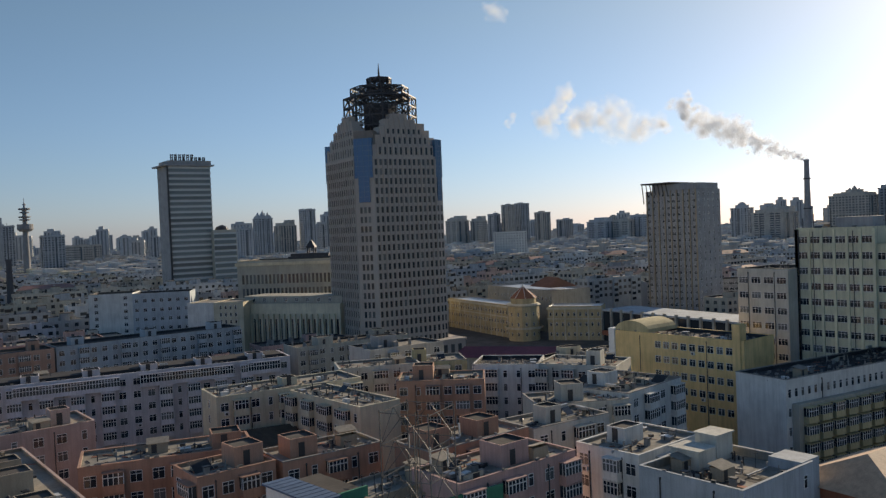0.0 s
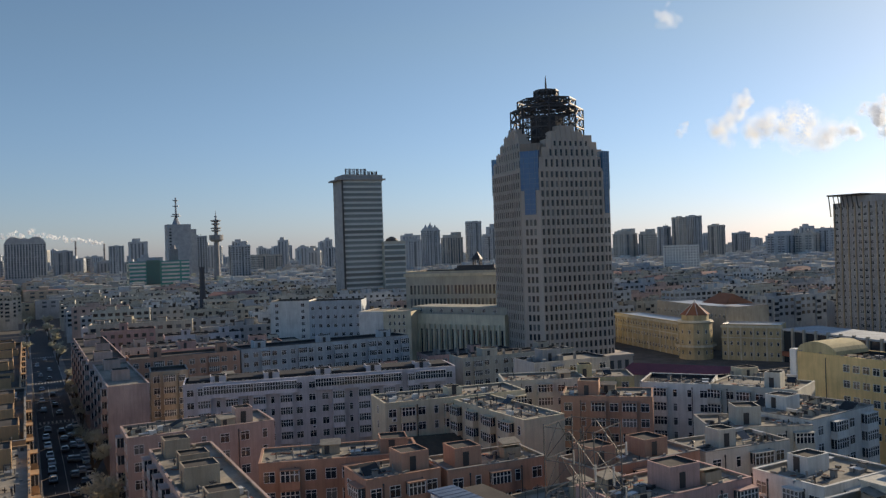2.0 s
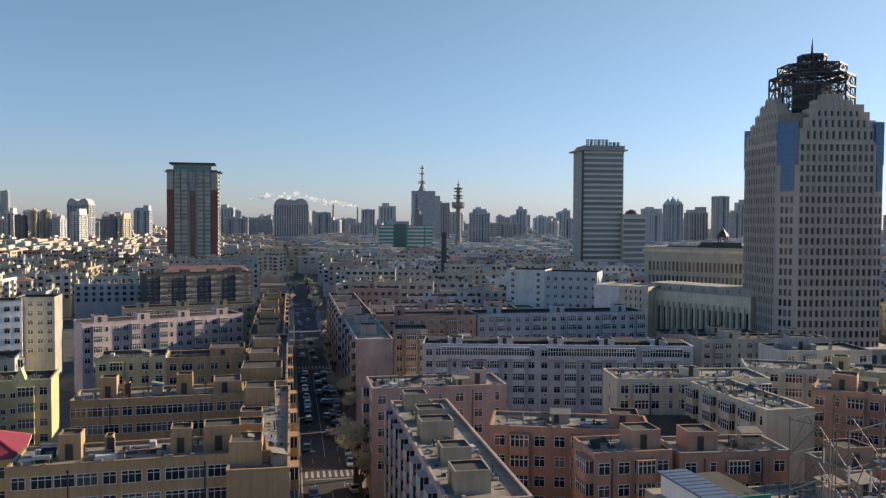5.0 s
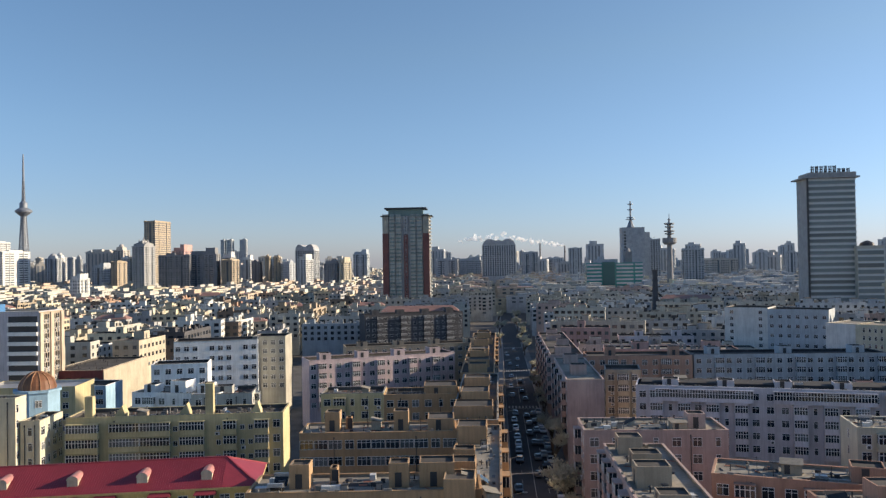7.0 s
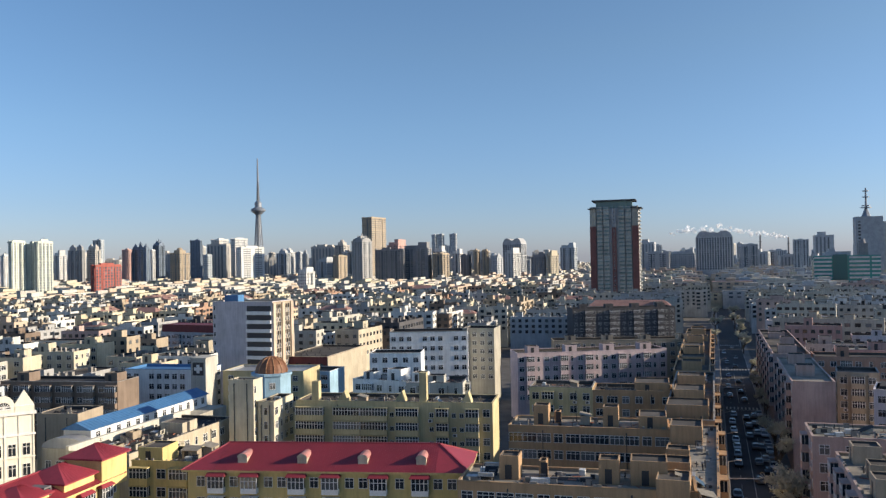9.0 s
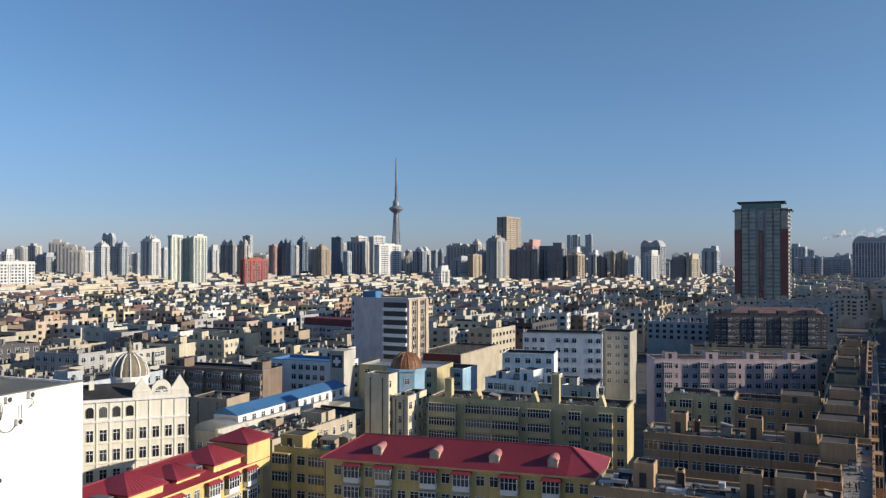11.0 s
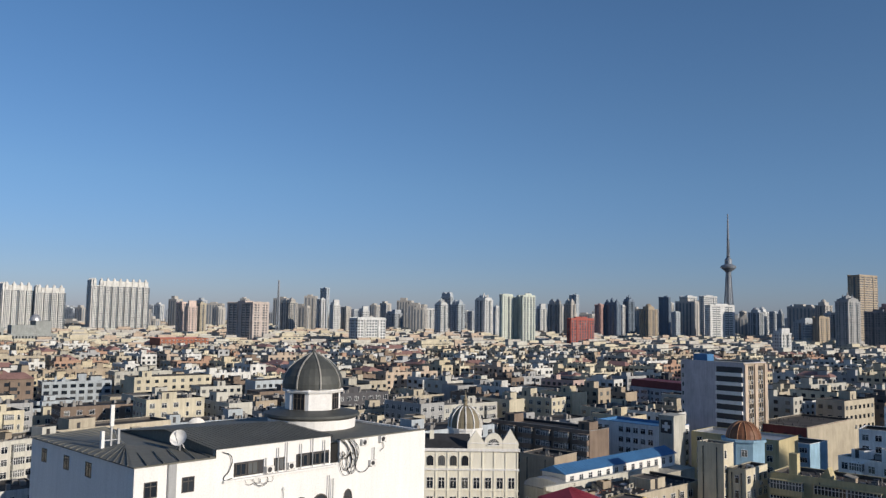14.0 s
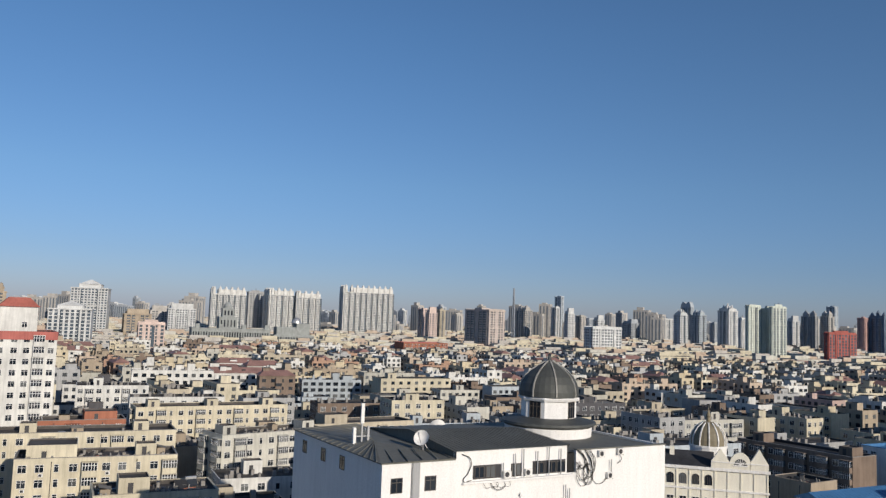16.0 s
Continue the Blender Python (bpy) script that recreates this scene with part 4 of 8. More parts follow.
# ---- public buildings before the tall tower ----
block("grey-white office building with square windows", 99, 366, -30, 18, 16, 28, "white", {"S": "w.w"}, single=False)
block("grey office building with deep square windows", 114.5, 357, -30, 24, 16, 27.5, "greyblue", {"S": "wwwwwww", "W": "..."}, fh=4, roof=ROOF_DARK)
block("white boxy hall with a few windows", 123, 317, -48, 11, 20, 24.5, "white", {"S": "...", "W": "...."}, roof=ROOF_PALE)
block("cream boxy hall with small windows", 130.4, 309, -48, 12.5, 16, 24.5, "cream", {"S": ".nnnn."}, roof=ROOF_PALE)
col = block("cream public building with tall columns", 141.5, 309, -60, 46, 18, 23, "cream", {"S": "." * 9}, roof=ROOF)
for i in range(17):
    part("column", Shape().box(3 + i * 2.5, 3.9 + i * 2.5, -0.9, 0, 4, 19), wall_paint("cream"), col)
    part("tall_window", Shape().box(4.25 + i * 2.5, 5.15 + i * 2.5, -0.05, 0, 5.5, 17), [GLASS], col)
part("attic", Shape().box(0.5, 45.5, 3, 17, 22.5, 25.8), wall_paint("stone"), col)
for i in range(8):
    part("window", SASH, None, col, m=pose(5 + i * 5, 3, 23.6))
gov = block("long grey-stone public building with a deep cornice", 174.6, 382, -48, 62, 30, 38, "stone", {"S": "."}, fh=5.0, roof=ROOF, trim=wall_paint("cream"))
TALL_SASH = window_shape(1.15, 4.6, 0).mesh("tall_window", [surface("dark_frame", (0.1, 0.09, 0.08), 0.5), GLASS])
for i in range(23):
    for z in (13.0, 19.6, 26.4):
        part("tall_window", TALL_SASH, None, gov, m=pose(3.0 + i * 2.02, 0, z))
part("cornice", Shape().box(-0.8, 62.8, -0.8, 0, 35.5, 37.0), wall_paint("cream"), gov)
s = Shape().box(24, 46, 8, 17, 37.3, 39.2).box(25, 45, 9, 16, 39.2, 40.6)
for q in ((33.4, 11), (36.6, 11), (36.6, 14), (33.4, 14)):
    s.bar((*q, 40.6), (*q, 43.2), 0.6)
s.box(32.8, 37.2, 10.4, 14.6, 43.2, 43.7)
for q, w in (((32.6, 10.2), (37.4, 10.2)), ((37.4, 10.2), (37.4, 14.8)), ((37.4, 14.8), (32.6, 14.8)), ((32.6, 14.8), (32.6, 10.2))):
    s.poly([(*q, 43.7), (*w, 43.7), (35, 12.5, 47.6)])
part("roof_turret", s, DARK_METAL, gov, "dark roof lantern under a pointed cap")
PALACE_ROOF = surface("rust_roof", (0.30, 0.125, 0.07), 0.8)
for label, x, y, rot, L in (("ornate yellow neoclassical wing with rows of tall windows", 262, 323, -101.7, 60), ("ornate yellow neoclassical end wing with grey roof", 255, 246.5, -58, 23)):
    pal = block(label, x, y, rot, L, 13, 14.6, "palace", {"S": fit_pattern("n", L, 2.5), "W": "nnn"}, fh=4.3, roof=METAL, name="palace_building", category="public building", skip_low=0, parapet=0.5, clutter=False)
    part("cornice", Shape().box(-0.4, L + 0.4, -0.7, -0.12, 13.3, 14.1).box(-0.4, L + 0.4, -0.4, -0.05, 9.0, 9.4), wall_paint("cream"), pal)
    for i in range(int(L / 5)):
        part("pilaster", Shape().box(2.2 + i * 5, 2.8 + i * 5, -0.35, 0, 0, 13.3), wall_paint("cream"), pal)
pav = thing("palace_pavilion", pose(250.4, 256.6, 0, 0, 0, 10), "yellow corner pavilion under a rust-red pyramid roof", "public building")
take(252.5, 254.5, 9, 9)
part("wall", Shape().ring(0, 0, 6.9, 0, 6.9, 15.8, 12, cap=True), wall_paint("palace"), pav)
part("cornice", Shape().ring(0, 0, 7.0, 14.8, 7.7, 15.4, 12).ring(0, 0, 7.7, 15.4, 7.0, 16.1, 12, cap=True), wall_paint("cream"), pav)
part("balcony", Shape().ring(0, 0, 6.9, 5.0, 8.4, 5.2, 12).ring(0, 0, 8.4, 5.2, 8.4, 6.2, 12), wall_paint("cream"), pav)
part("drum", Shape().ring(0, 0, 5.6, 16.0, 5.6, 18.4, 12, cap=True), wall_paint("palace"), pav)
s = Shape()
s.ring(0, 0, 6.2, 18.4, 0.4, 23.4, 8)
for i in range(8):
    q = i * math.pi / 4
    s.bar((6.2 * math.cos(q), 6.2 * math.sin(q), 18.45), (0.4 * math.cos(q), 0.4 * math.sin(q), 23.45), 0.16, 1)
s.ring(0, 0, 0.45, 23.3, 0.1, 24.8, 8, 1)
part("pyramid_roof", s, [PALACE_ROOF, WHITE_TRIM], pav, "rust-red eight-sided roof with pale ridges")
for k in range(3):
    for i in range(12):
        q = (i + 0.5) * math.pi / 6
        part("window", SHARED[("n", 0.85, 1.55)][1], None, pav, m=pose(6.67 * math.cos(q), 6.67 * math.sin(q), 2.2 + k * 4.3, 0, 0, math.degrees(q) + 90))
rear = block("tan theatre hall behind the yellow palace", 285, 318, -101.7, 58, 22, 19.5, "stone", {"S": fit_pattern("n", 58, 3)}, fh=5, roof=METAL, name="theatre_hall", category="public building", skip_low=2, clutter=False)
s = Shape()
s.poly([(38, 1, 20.6), (56, 1, 20.6), (52, 8, 25), (42, 8, 25)]).poly([(56, 1, 20.6), (56, 16, 20.6), (52, 8, 25)]).poly([(56, 16, 20.6), (38, 16, 20.6), (42, 8, 25), (52, 8, 25)]).poly([(38, 16, 20.6), (38, 1, 20.6), (42, 8, 25)])
part("hipped_roof", s, PALACE_ROOF, rear)
mallf = thing("glazed_arcade", pose(268, 227, 0, 0, 0, -98.4), "dark glazed shopping arcade with pale columns and a sign band", "shopping arcade")
take(262, 192, 14, 40, 8)
part("wall", Shape().box(0, 72, 0, 18, 0, 12.5), glazing("arcade_glass", (0.03, 0.04, 0.05), (0.05, 0.06, 0.07), 0.1), mallf)
part("roof", Shape().box(-0.3, 72.3, -0.5, 18.3, 12.5, 13.2), wall_paint("greyblue"), mallf)
for i in range(13):
    part("column", Shape().box(i * 6 - 0.5, i * 6 + 0.5, -0.9, 0, 0, 13.8), wall_paint("stone"), mallf)
part("sign_panel", Shape().box(25, 35, -1.0, -0.9, 10.2, 12.2), WHITE_TRIM, mallf)
part("shop_awning", Shape().box(1, 11, -1.6, -0.2, 2.6, 4.4), wall_paint("brick"), mallf)
take(232, 258, 16, 48, -10, 0)
take(222, 235, 46, 22, -52, 0)
mall = thing("red_roof_arcade", pose(172, 210, 0, 0, 0, -56), "low market hall with a dark red sheet roof", "market hall")
take(186, 200, 22, 9, -56)
take(184, 172, 50, 17)
part("wall", Shape().box(0, 42, 0, 12, 0, 7), wall_paint("stone"), mall)
s = Shape()
s.poly([(-1, -1, 7), (43, -1, 7), (40, 6, 9.8), (2, 6, 9.8)]).poly([(2, 6, 9.8), (40, 6, 9.8), (43, 13, 7), (-1, 13, 7)]).poly([(-1, 13, 7), (-1, -1, 7), (2, 6, 9.8)]).poly([(43, -1, 7), (43, 13, 7), (40, 6, 9.8)])
part("roof", s, surface("dull_red_sheet", (0.22, 0.06, 0.08), 0.6), mall)
shed = thing("roof_shed", pose(43.5, 78.5, 0, 0, 0, 4), "roof-top shed with a blue sheet roof and a green side", "shed")
take(47, 83, 5, 6)
part("building_below", Shape().box(-1, 8, 0, 12, 0, 18.2), wall_paint("tan"), shed)
part("wall", Shape().box(0, 3.4, 0, 10, 18.2, 20.6), WHITE_TRIM, shed)
part("roof", Shape().box(-0.3, 3.5, -0.4, 10.4, 20.6, 20.8), surface("slate_blue_sheet", (0.10, 0.15, 0.23), 0.5), shed, "slate-blue sheet roof")
for i in range(9):
    part("roof_rib", Shape().box(-0.28, 3.48, 0.2 + i * 1.15, 0.28 + i * 1.15, 20.8, 20.85), surface("slate_blue_sheet", (0.10, 0.15, 0.23), 0.5), shed)
part("green_wall", Shape().box(3.5, 7.5, 0, 0.3, 16, 20.8), wall_paint("green"), shed, "green painted wall")
part("side_roof", Shape().box(3.5, 7.5, 0.3, 10, 18.2, 20.3), ROOF, shed)
for i in range(3):
    part("window", SASH, None, shed, m=pose(0.8 + i * 1.1, 0, 18.7))
gfence = thing("hoarding", pose(52, 71, 0, 0, 0, -4), "long green sheet hoarding on a roof edge", "hoarding")
part("sheet", Shape().box(0, 12, 0, 0.15, 0, 20), wall_paint("green"), gfence)
for i in range(7):
    part("post", Shape().box(i * 2, i * 2 + 0.08, 0.15, 0.3, 0, 19.6), METAL, gfence)

# ---- white building with the dark dome ----
SEAM = surface("dark_seam_roof", (0.16, 0.16, 0.14), 0.7, 0.0, 0.15, 0.15, 3, 0.05)
DOME = surface("dome_slate", (0.085, 0.09, 0.085), 0.6, 0.1, 0.2, 0.2, 3, 0.1)
WHITE = surface("white_render", (0.79, 0.785, 0.765), 0.8, patch=0.04, streak=0.1)
RUBBER = surface("black_cable", (0.015, 0.015, 0.015), 0.7, patch=0.0, streak=0.0, bump=0)
hall = thing("domed_office_building", pose(-70.5, 24.8, 0, 0, 0, 96.7), "white rendered office building with dark metal roof and ribbed dome", "office building")
HL, HW, HA, HB = 34.6, 23.0, 7.6, 20.9
take(-84, 40, HW / 2 + 3, HL / 2 + 3, 6.7)
s = Shape().box(0, HL, 0, HW, 0, 34.9, 0, "t")
part("wall", s, WHITE, hall)
for q in ((0, HA, 0, 0.4, 34.9, 36.9), (0, 0.4, 0.4, HW, 34.9, 36.9), (HA, HB, 0, 0.4, 34.9, 37.7), (HB + 1.2, HL, 0, 0.4, 34.9, 37.1), (HL - 0.4, HL, 0.4, HW, 34.9, 37.1)):
    part("parapet", Shape().box(*q), WHITE, hall)
# shade inside the parapet gap, put in as a box of cable black
part("recess", Shape().box(HB, HB + 1.2, 0.3, 1.2, 34.9, 36.8), RUBBER, hall, "black box for the shade in the gap where cables leave the roof")
part("ledge", Shape().box(-0.15, HA, -0.15, 0.5, 36.9, 37.05).box(-0.15, 0.4, 0.5, HW, 36.9, 37.05).box(HB + 1.2, HL + 0.1, -0.1, 0.45, 37.1, 37.22), SEAM, hall)
s = Shape()
s.poly([(-0.3, -0.3, 37.05), (HA, -0.3, 37.1), (HA, 5, 37.2), (3.0, 8, 37.6)])
s.poly([(-0.3, HW, 37.05), (-0.3, -0.3, 37.05), (3.0, 8, 37.6), (HA, HW, 37.4)])
s.poly([(3.0, 8, 37.6), (HA, 5, 37.2), (HA, HW, 37.4)])
s.poly([(HA - 0.3, -0.4, 37.75), (HB, -0.4, 37.75), (HB, 9, 38.3), (HA - 0.3, 9, 38.6)])
s.poly([(HA - 0.3, 9, 38.6), (HB, 9, 38.3), (HB, HW, 36.9), (HA - 0.3, HW, 36.9)])
s.poly([(HA, -0.2, 37.75), (HA, 9, 38.6), (HA, HW, 36.9), (HA, HW, 36.0), (HA, -0.2, 36.9)])
s.poly([(HB, 0.4, 36.9), (HL - 0.4, 0.4, 36.9), (HL - 0.4, HW, 36.9), (HB, HW, 36.9)])
s.poly([(HB, -0.4, 37.75), (HB, 0.4, 36.7), (HB, HW, 36.7), (HB, HW, 36.9), (HB, 9, 38.3)])
hall_roof = part("roof", s, SEAM, hall, "dark grey standing-seam metal roof")
for i in range(28):
    k = HA + i * (HB - HA) / 27
    part("roof_seam", Shape().bar((k, -0.42, 37.8), (k, 9, 38.64 - 0.3 * i / 27), 0.045), SEAM, hall_roof)
for i in range(17):
    b = 0.6 + i * 1.35
    q = min(1.0, b / 8.0)
    e = Vector((3.0, 8, 37.6)).lerp(Vector((HA, HW, 37.4)), max(0.0, (b - 4) / (HW - 4)))
    part("roof_seam", Shape().bar((-0.3, b, 37.1), (e.x, e.y, e.z + 0.05), 0.09), SEAM, hall_roof)
for i in range(5):
    k = 1.0 + i * 1.5
    part("roof_seam", Shape().bar((k, -0.3, 37.12), (min(HA, k + 1.5), 4.6, 37.36), 0.09), SEAM, hall_roof)
dx, dy = 27.8, 12.3
s = Shape()
s.ring(dx, dy, 5.0, 35.5, 5.2, 38.0, 32).ring(dx, dy, 5.2, 38.0, 4.6, 38.2, 32, cap=True)
part("dome_base", s, WHITE, hall)
s = Shape().ring(dx, dy, 5.2, 38.0, 5.7, 38.3, 32).ring(dx, dy, 5.7, 38.3, 5.6, 38.55, 32).ring(dx, dy, 5.6, 38.55, 3.3, 39.0, 32)
part("ring_ledge", s, DOME, hall)
s = Shape().ring(dx, dy, 3.3, 38.7, 3.3, 41.0, 8, cap=True)
hall_drum = part("drum", s, WHITE, hall)
s = Shape().ring(dx, dy, 3.55, 40.95, 3.7, 41.2, 8).ring(dx, dy, 3.7, 41.2, 3.5, 41.4, 8, cap=True)
part("drum_cornice", s, WHITE, hall)
s = Shape()
for i in range(8):
    a = (i + 0.5) * math.pi / 4
    m = pose(dx + 3.06 * math.cos(a), dy + 3.06 * math.sin(a), 39.0, 0, 0, math.degrees(a) + 90)
    if i % 2 == 0:
        part("drum_window", window_shape(1.5, 1.9, 2).mesh("drum_window", [surface("bronze_frame", (0.12, 0.10, 0.08), 0.5), GLASS]), None, hall_drum, m=m)
prof = [(3.55, 41.4), (3.58, 42.0), (3.38, 42.9), (2.9, 43.75), (2.1, 44.5), (1.15, 45.1), (0.35, 45.5)]
s = Shape()
for (r0, z0), (r1, z1) in zip(prof, prof[1:]):
    s.ring(dx, dy, r0, z0, r1, z1, 32)
s.ring(dx, dy, 0.35, 45.5, 0.2, 45.8, 10).ring(dx, dy, 0.2, 45.8, 0.03, 46.2, 10)
hall_dome = part("dome", s, DOME, hall, "dark slate-coloured pointed dome")
RIB = surface("dome_rib_pale", (0.36, 0.35, 0.32), 0.6)
for i in range(8):
    a = i * math.pi / 4 + 0.39
    s = Shape()
    for (r0, z0), (r1, z1) in zip(prof, prof[1:]):
        s.bar((dx + (r0 + 0.03) * math.cos(a), dy + (r0 + 0.03) * math.sin(a), z0), (dx + (r1 + 0.03) * math.cos(a), dy + (r1 + 0.03) * math.sin(a), z1), 0.16)
    part("dome_rib", s, RIB, hall_dome)
BIG_SASH = window_shape(1.2, 1.35).mesh("window", [surface("dark_frame", (0.1, 0.09, 0.08), 0.5), GLASS])
for a, z in ((1.5, 34.25), (5.0, 34.25), (1.5, 30.4), (5.0, 30.4), (1.5, 26.5), (5.0, 26.5)):
    part("window", BIG_SASH, None, hall, m=pose(a, 0, z))
for b in (14, 9, 3.5):
    part("window", BIG_SASH, None, hall, m=pose(0, HW - b, 34.9, 0, 0, -90))
part("down_pipe", Shape().box(3.0, 3.7, -0.35, 0, 8, 36.9), METAL, hall)
# shade of a set-back window band, put on as flat dark boxes
part("window_strip", Shape().box(9.6, 12.8, -0.04, 0, 34.95, 36.25, 0, "n").box(14.0, 15.2, -0.04, 0, 34.95, 36.2, 0, "n").box(16.6, 20.7, -0.04, 0, 35.0, 36.3, 0, "n"), DARK_METAL, hall, "flat dark strip for the shade of a set-back window band")
for i, a in enumerate((10.3, 11.6, 14.6, 17.4, 18.9, 20.1)):
    part("window", window_shape(1.1, 1.1, 1, False).mesh("window", [surface("dark_frame", (0.1, 0.09, 0.08), 0.5), GLASS]), None, hall, m=pose(a, -0.05, 35.05))
part("strip_sill", Shape().box(8.4, 21.6, -0.35, 0, 34.6, 34.8), WHITE, hall)
ACS = Shape().box(-0.42, 0.42, -0.38, -0.04, 0, 0.62, 0)
fan = Shape().ring(0, 0, 0.25, 0, 0.25, 0.02, 14, 1, True)
ACS.join(fan, pose(-0.1, -0.38, 0.31, 90, 0, 0))
ACS.bar((-0.3, -0.35, -0.03), (-0.3, 0, -0.03), 0.05, 1).bar((0.3, -0.35, -0.03), (0.3, 0, -0.03), 0.05, 1)
ACS = ACS.mesh("air_conditioner", [WHITE_TRIM, DARK_METAL])
for a, z in ((13.4, 34.95), (15.9, 35.0), (25.3, 36.35), (27.9, 36.45), (26.5, 34.05), (18.5, 28.2), (21.3, 28.3), (24.2, 28.9)):
    tagged(part("air_conditioner", ACS, None, None, m=hall.matrix_basis @ pose(a, -0.02, z)), "white wall-hung air conditioner unit on the white wall", "air conditioner", "air conditioners")


def cable(name, points, r=0.03, parent=None):
    cu = bpy.data.curves.new(name, "CURVE")
    cu.dimensions = "3D"
    cu.bevel_depth, cu.bevel_resolution, cu.resolution_u = r, 1, 4
    sp = cu.splines.new("BEZIER")
    sp.bezier_points.add(len(points) - 1)
    for bp, p in zip(sp.bezier_points, points):
        bp.co = p
        bp.handle_left_type = bp.handle_right_type = "AUTO"
    cu.materials.append(RUBBER)
    ob = new(name, cu)
    ob.parent = parent
    return ob


rc = random.Random(11)
for i in range(11):
    a = 23.0 + rc.uniform(-0.9, 1.3)
    w0, d0 = rc.uniform(0.4, 1.3), rc.uniform(1.5, 3.4)
    cable("cable", [(a, -0.12, 37.15), (a + w0, -0.2, 36.7 - d0 * 0.3), (a + w0 * 0.7, -0.15, 36.8 - d0), (a - 0.2, -0.2, 37.0 - d0 * 0.7), (a + 0.3, -0.1, 35.6)], 0.028, hall)
for i in range(4):
    a = 11.2 + rc.uniform(-1.0, 1.0)
    cable("cable", [(a, -0.1, 34.6), (a + 0.3, -0.2, 34.1), (a + 1.0, -0.2, 33.9 + rc.uniform(-0.3, 0.3)), (a + 1.7, -0.15, 34.2), (a + 1.6, -0.1, 34.6)], 0.018, hall)
cable("cable", [(8.3, -0.1, 37.4), (9.2, -0.2, 36.9), (9.0, -0.15, 35.6), (8.5, -0.1, 34.9), (9.4, -0.1, 34.9)], 0.04, hall)
cable("cable", [(27.9, -0.1, 36.4), (28.1, -0.2, 35.9), (27.6, -0.15, 35.5)], 0.03, hall)
cable("cable", [(26.2, -0.1, 34.1), (25.4, -0.2, 33.6), (24.6, -0.15, 33.7), (24.0, -0.1, 34.6)], 0.03, hall)
for a, z0, z1 in ((20.6, 28, 33.8), (21.1, 28, 33.4), (14.3, 34.9, 37.2), (15.3, 34.9, 37.6), (17.0, 34.9, 37.3), (18.4, 34.9, 37.8), (19.9, 34.9, 37.4), (12.9, 34.9, 36.4), (26.6, 34.7, 36.0)):
    part("pole", Shape().bar((a, -0.3, z0), (a, -0.3, z1), 0.09), METAL, hall)
ARCH = Shape()
ring = [(-0.95, 0), (0.95, 0)] + [(0.95 * math.cos(math.pi * i / 10), 2.0 + 0.95 * math.sin(math.pi * i / 10)) for i in range(11)]
ARCH.poly([(a, -0.03, z) for a, z in ring], 1)
for (a, z), (b, q) in zip(ring[2:], ring[3:]):
    ARCH.bar((a, -0.05, z), (b, -0.05, q), 0.12, 0)
for a in (-0.95, -0.32, 0.32, 0.95):
    ARCH.bar((a, -0.05, 0), (a, -0.05, 2.3), 0.09, 0)
ARCH = ARCH.mesh("arched_window", [surface("dark_frame", (0.1, 0.09, 0.08), 0.5), GLASS])
for a in (17.3, 19.7, 23.3):
    part("arched_window", ARCH, None, hall, m=pose(a, 0, 29.05) @ Matrix.Diagonal((0.55 if a > 23 else 1, 1, 1, 1)))
part("wall_lamp", Shape().bar((15.1, -0.2, 32.0), (15.1, -0.2, 33.1), 0.06).ring(15.1, -0.2, 0.12, 33.1, 0.02, 33.4, 8), METAL, hall)


def dish(m, r, label):
    root = thing("satellite_dish", m, label, "satellite dish", "satellite dishes")
    s = Shape()
    for k in range(4):
        a, b = k / 4, (k + 1) / 4
        s.ring(0, 0, r * b, 0.45 * r * b * b, r * a + 0.001, 0.45 * r * a * a, 24)
        s.ring(0, 0, r * a + 0.001, 0.45 * r * a * a - 0.05, r * b, 0.45 * r * b * b - 0.05, 24)
    part("bowl", s, WHITE_TRIM, root, m=pose(0, 0, 1.3, 62, 0, 0))
    part("stand", Shape().bar((0, 0.3, 0), (0, 0.2, 1.4), 0.14).bar((-0.5, 0.6, 0), (0, 0.2, 1.2), 0.08).bar((0.5, 0.6, 0), (0, 0.2, 1.2), 0.08), METAL, root)
    part("feed_arm", Shape().bar((0, -0.1, 0.6), (0, -1.1, 1.9), 0.05).bar((0, -1.1, 1.85), (0, -1.05, 2.05), 0.14), METAL, root)
    return root


dish(hall.matrix_basis @ pose(6.3, 4.2, 37.0, 0, 0, -50), 0.78, "white satellite dish on a dark metal roof")
dish(hall.matrix_basis @ pose(17.6, 21, 35.4, 0, 0, 150), 1.0, "white satellite dish seen from behind a roof ridge")
mast = thing("antenna_mast", hall.matrix_basis @ pose(2.2, 9.5, 37.4), "short steel antenna pole with panel aerials", "antenna mast")
part("pole", Shape().bar((0, 0, 0), (0, 0, 3.6), 0.16), METAL, mast)
part("panel_aerial", Shape().box(-0.25, 0.1, -0.3, -0.1, 1.9, 3.9), WHITE_TRIM, mast)
part("panel_aerial", Shape().box(-1.0, -0.7, -0.2, 0.1, -0.2, 1.5), WHITE_TRIM, mast)
part("bracket", Shape().bar((-0.9, 0, 0.6), (0.9, 0, 0.6), 0.1).bar((0.3, 0, 1.4), (0.9, 0.3, 0), 0.1).bar((0.7, 0, 0), (0.7, 0, 1.6), 0.22), METAL, mast)

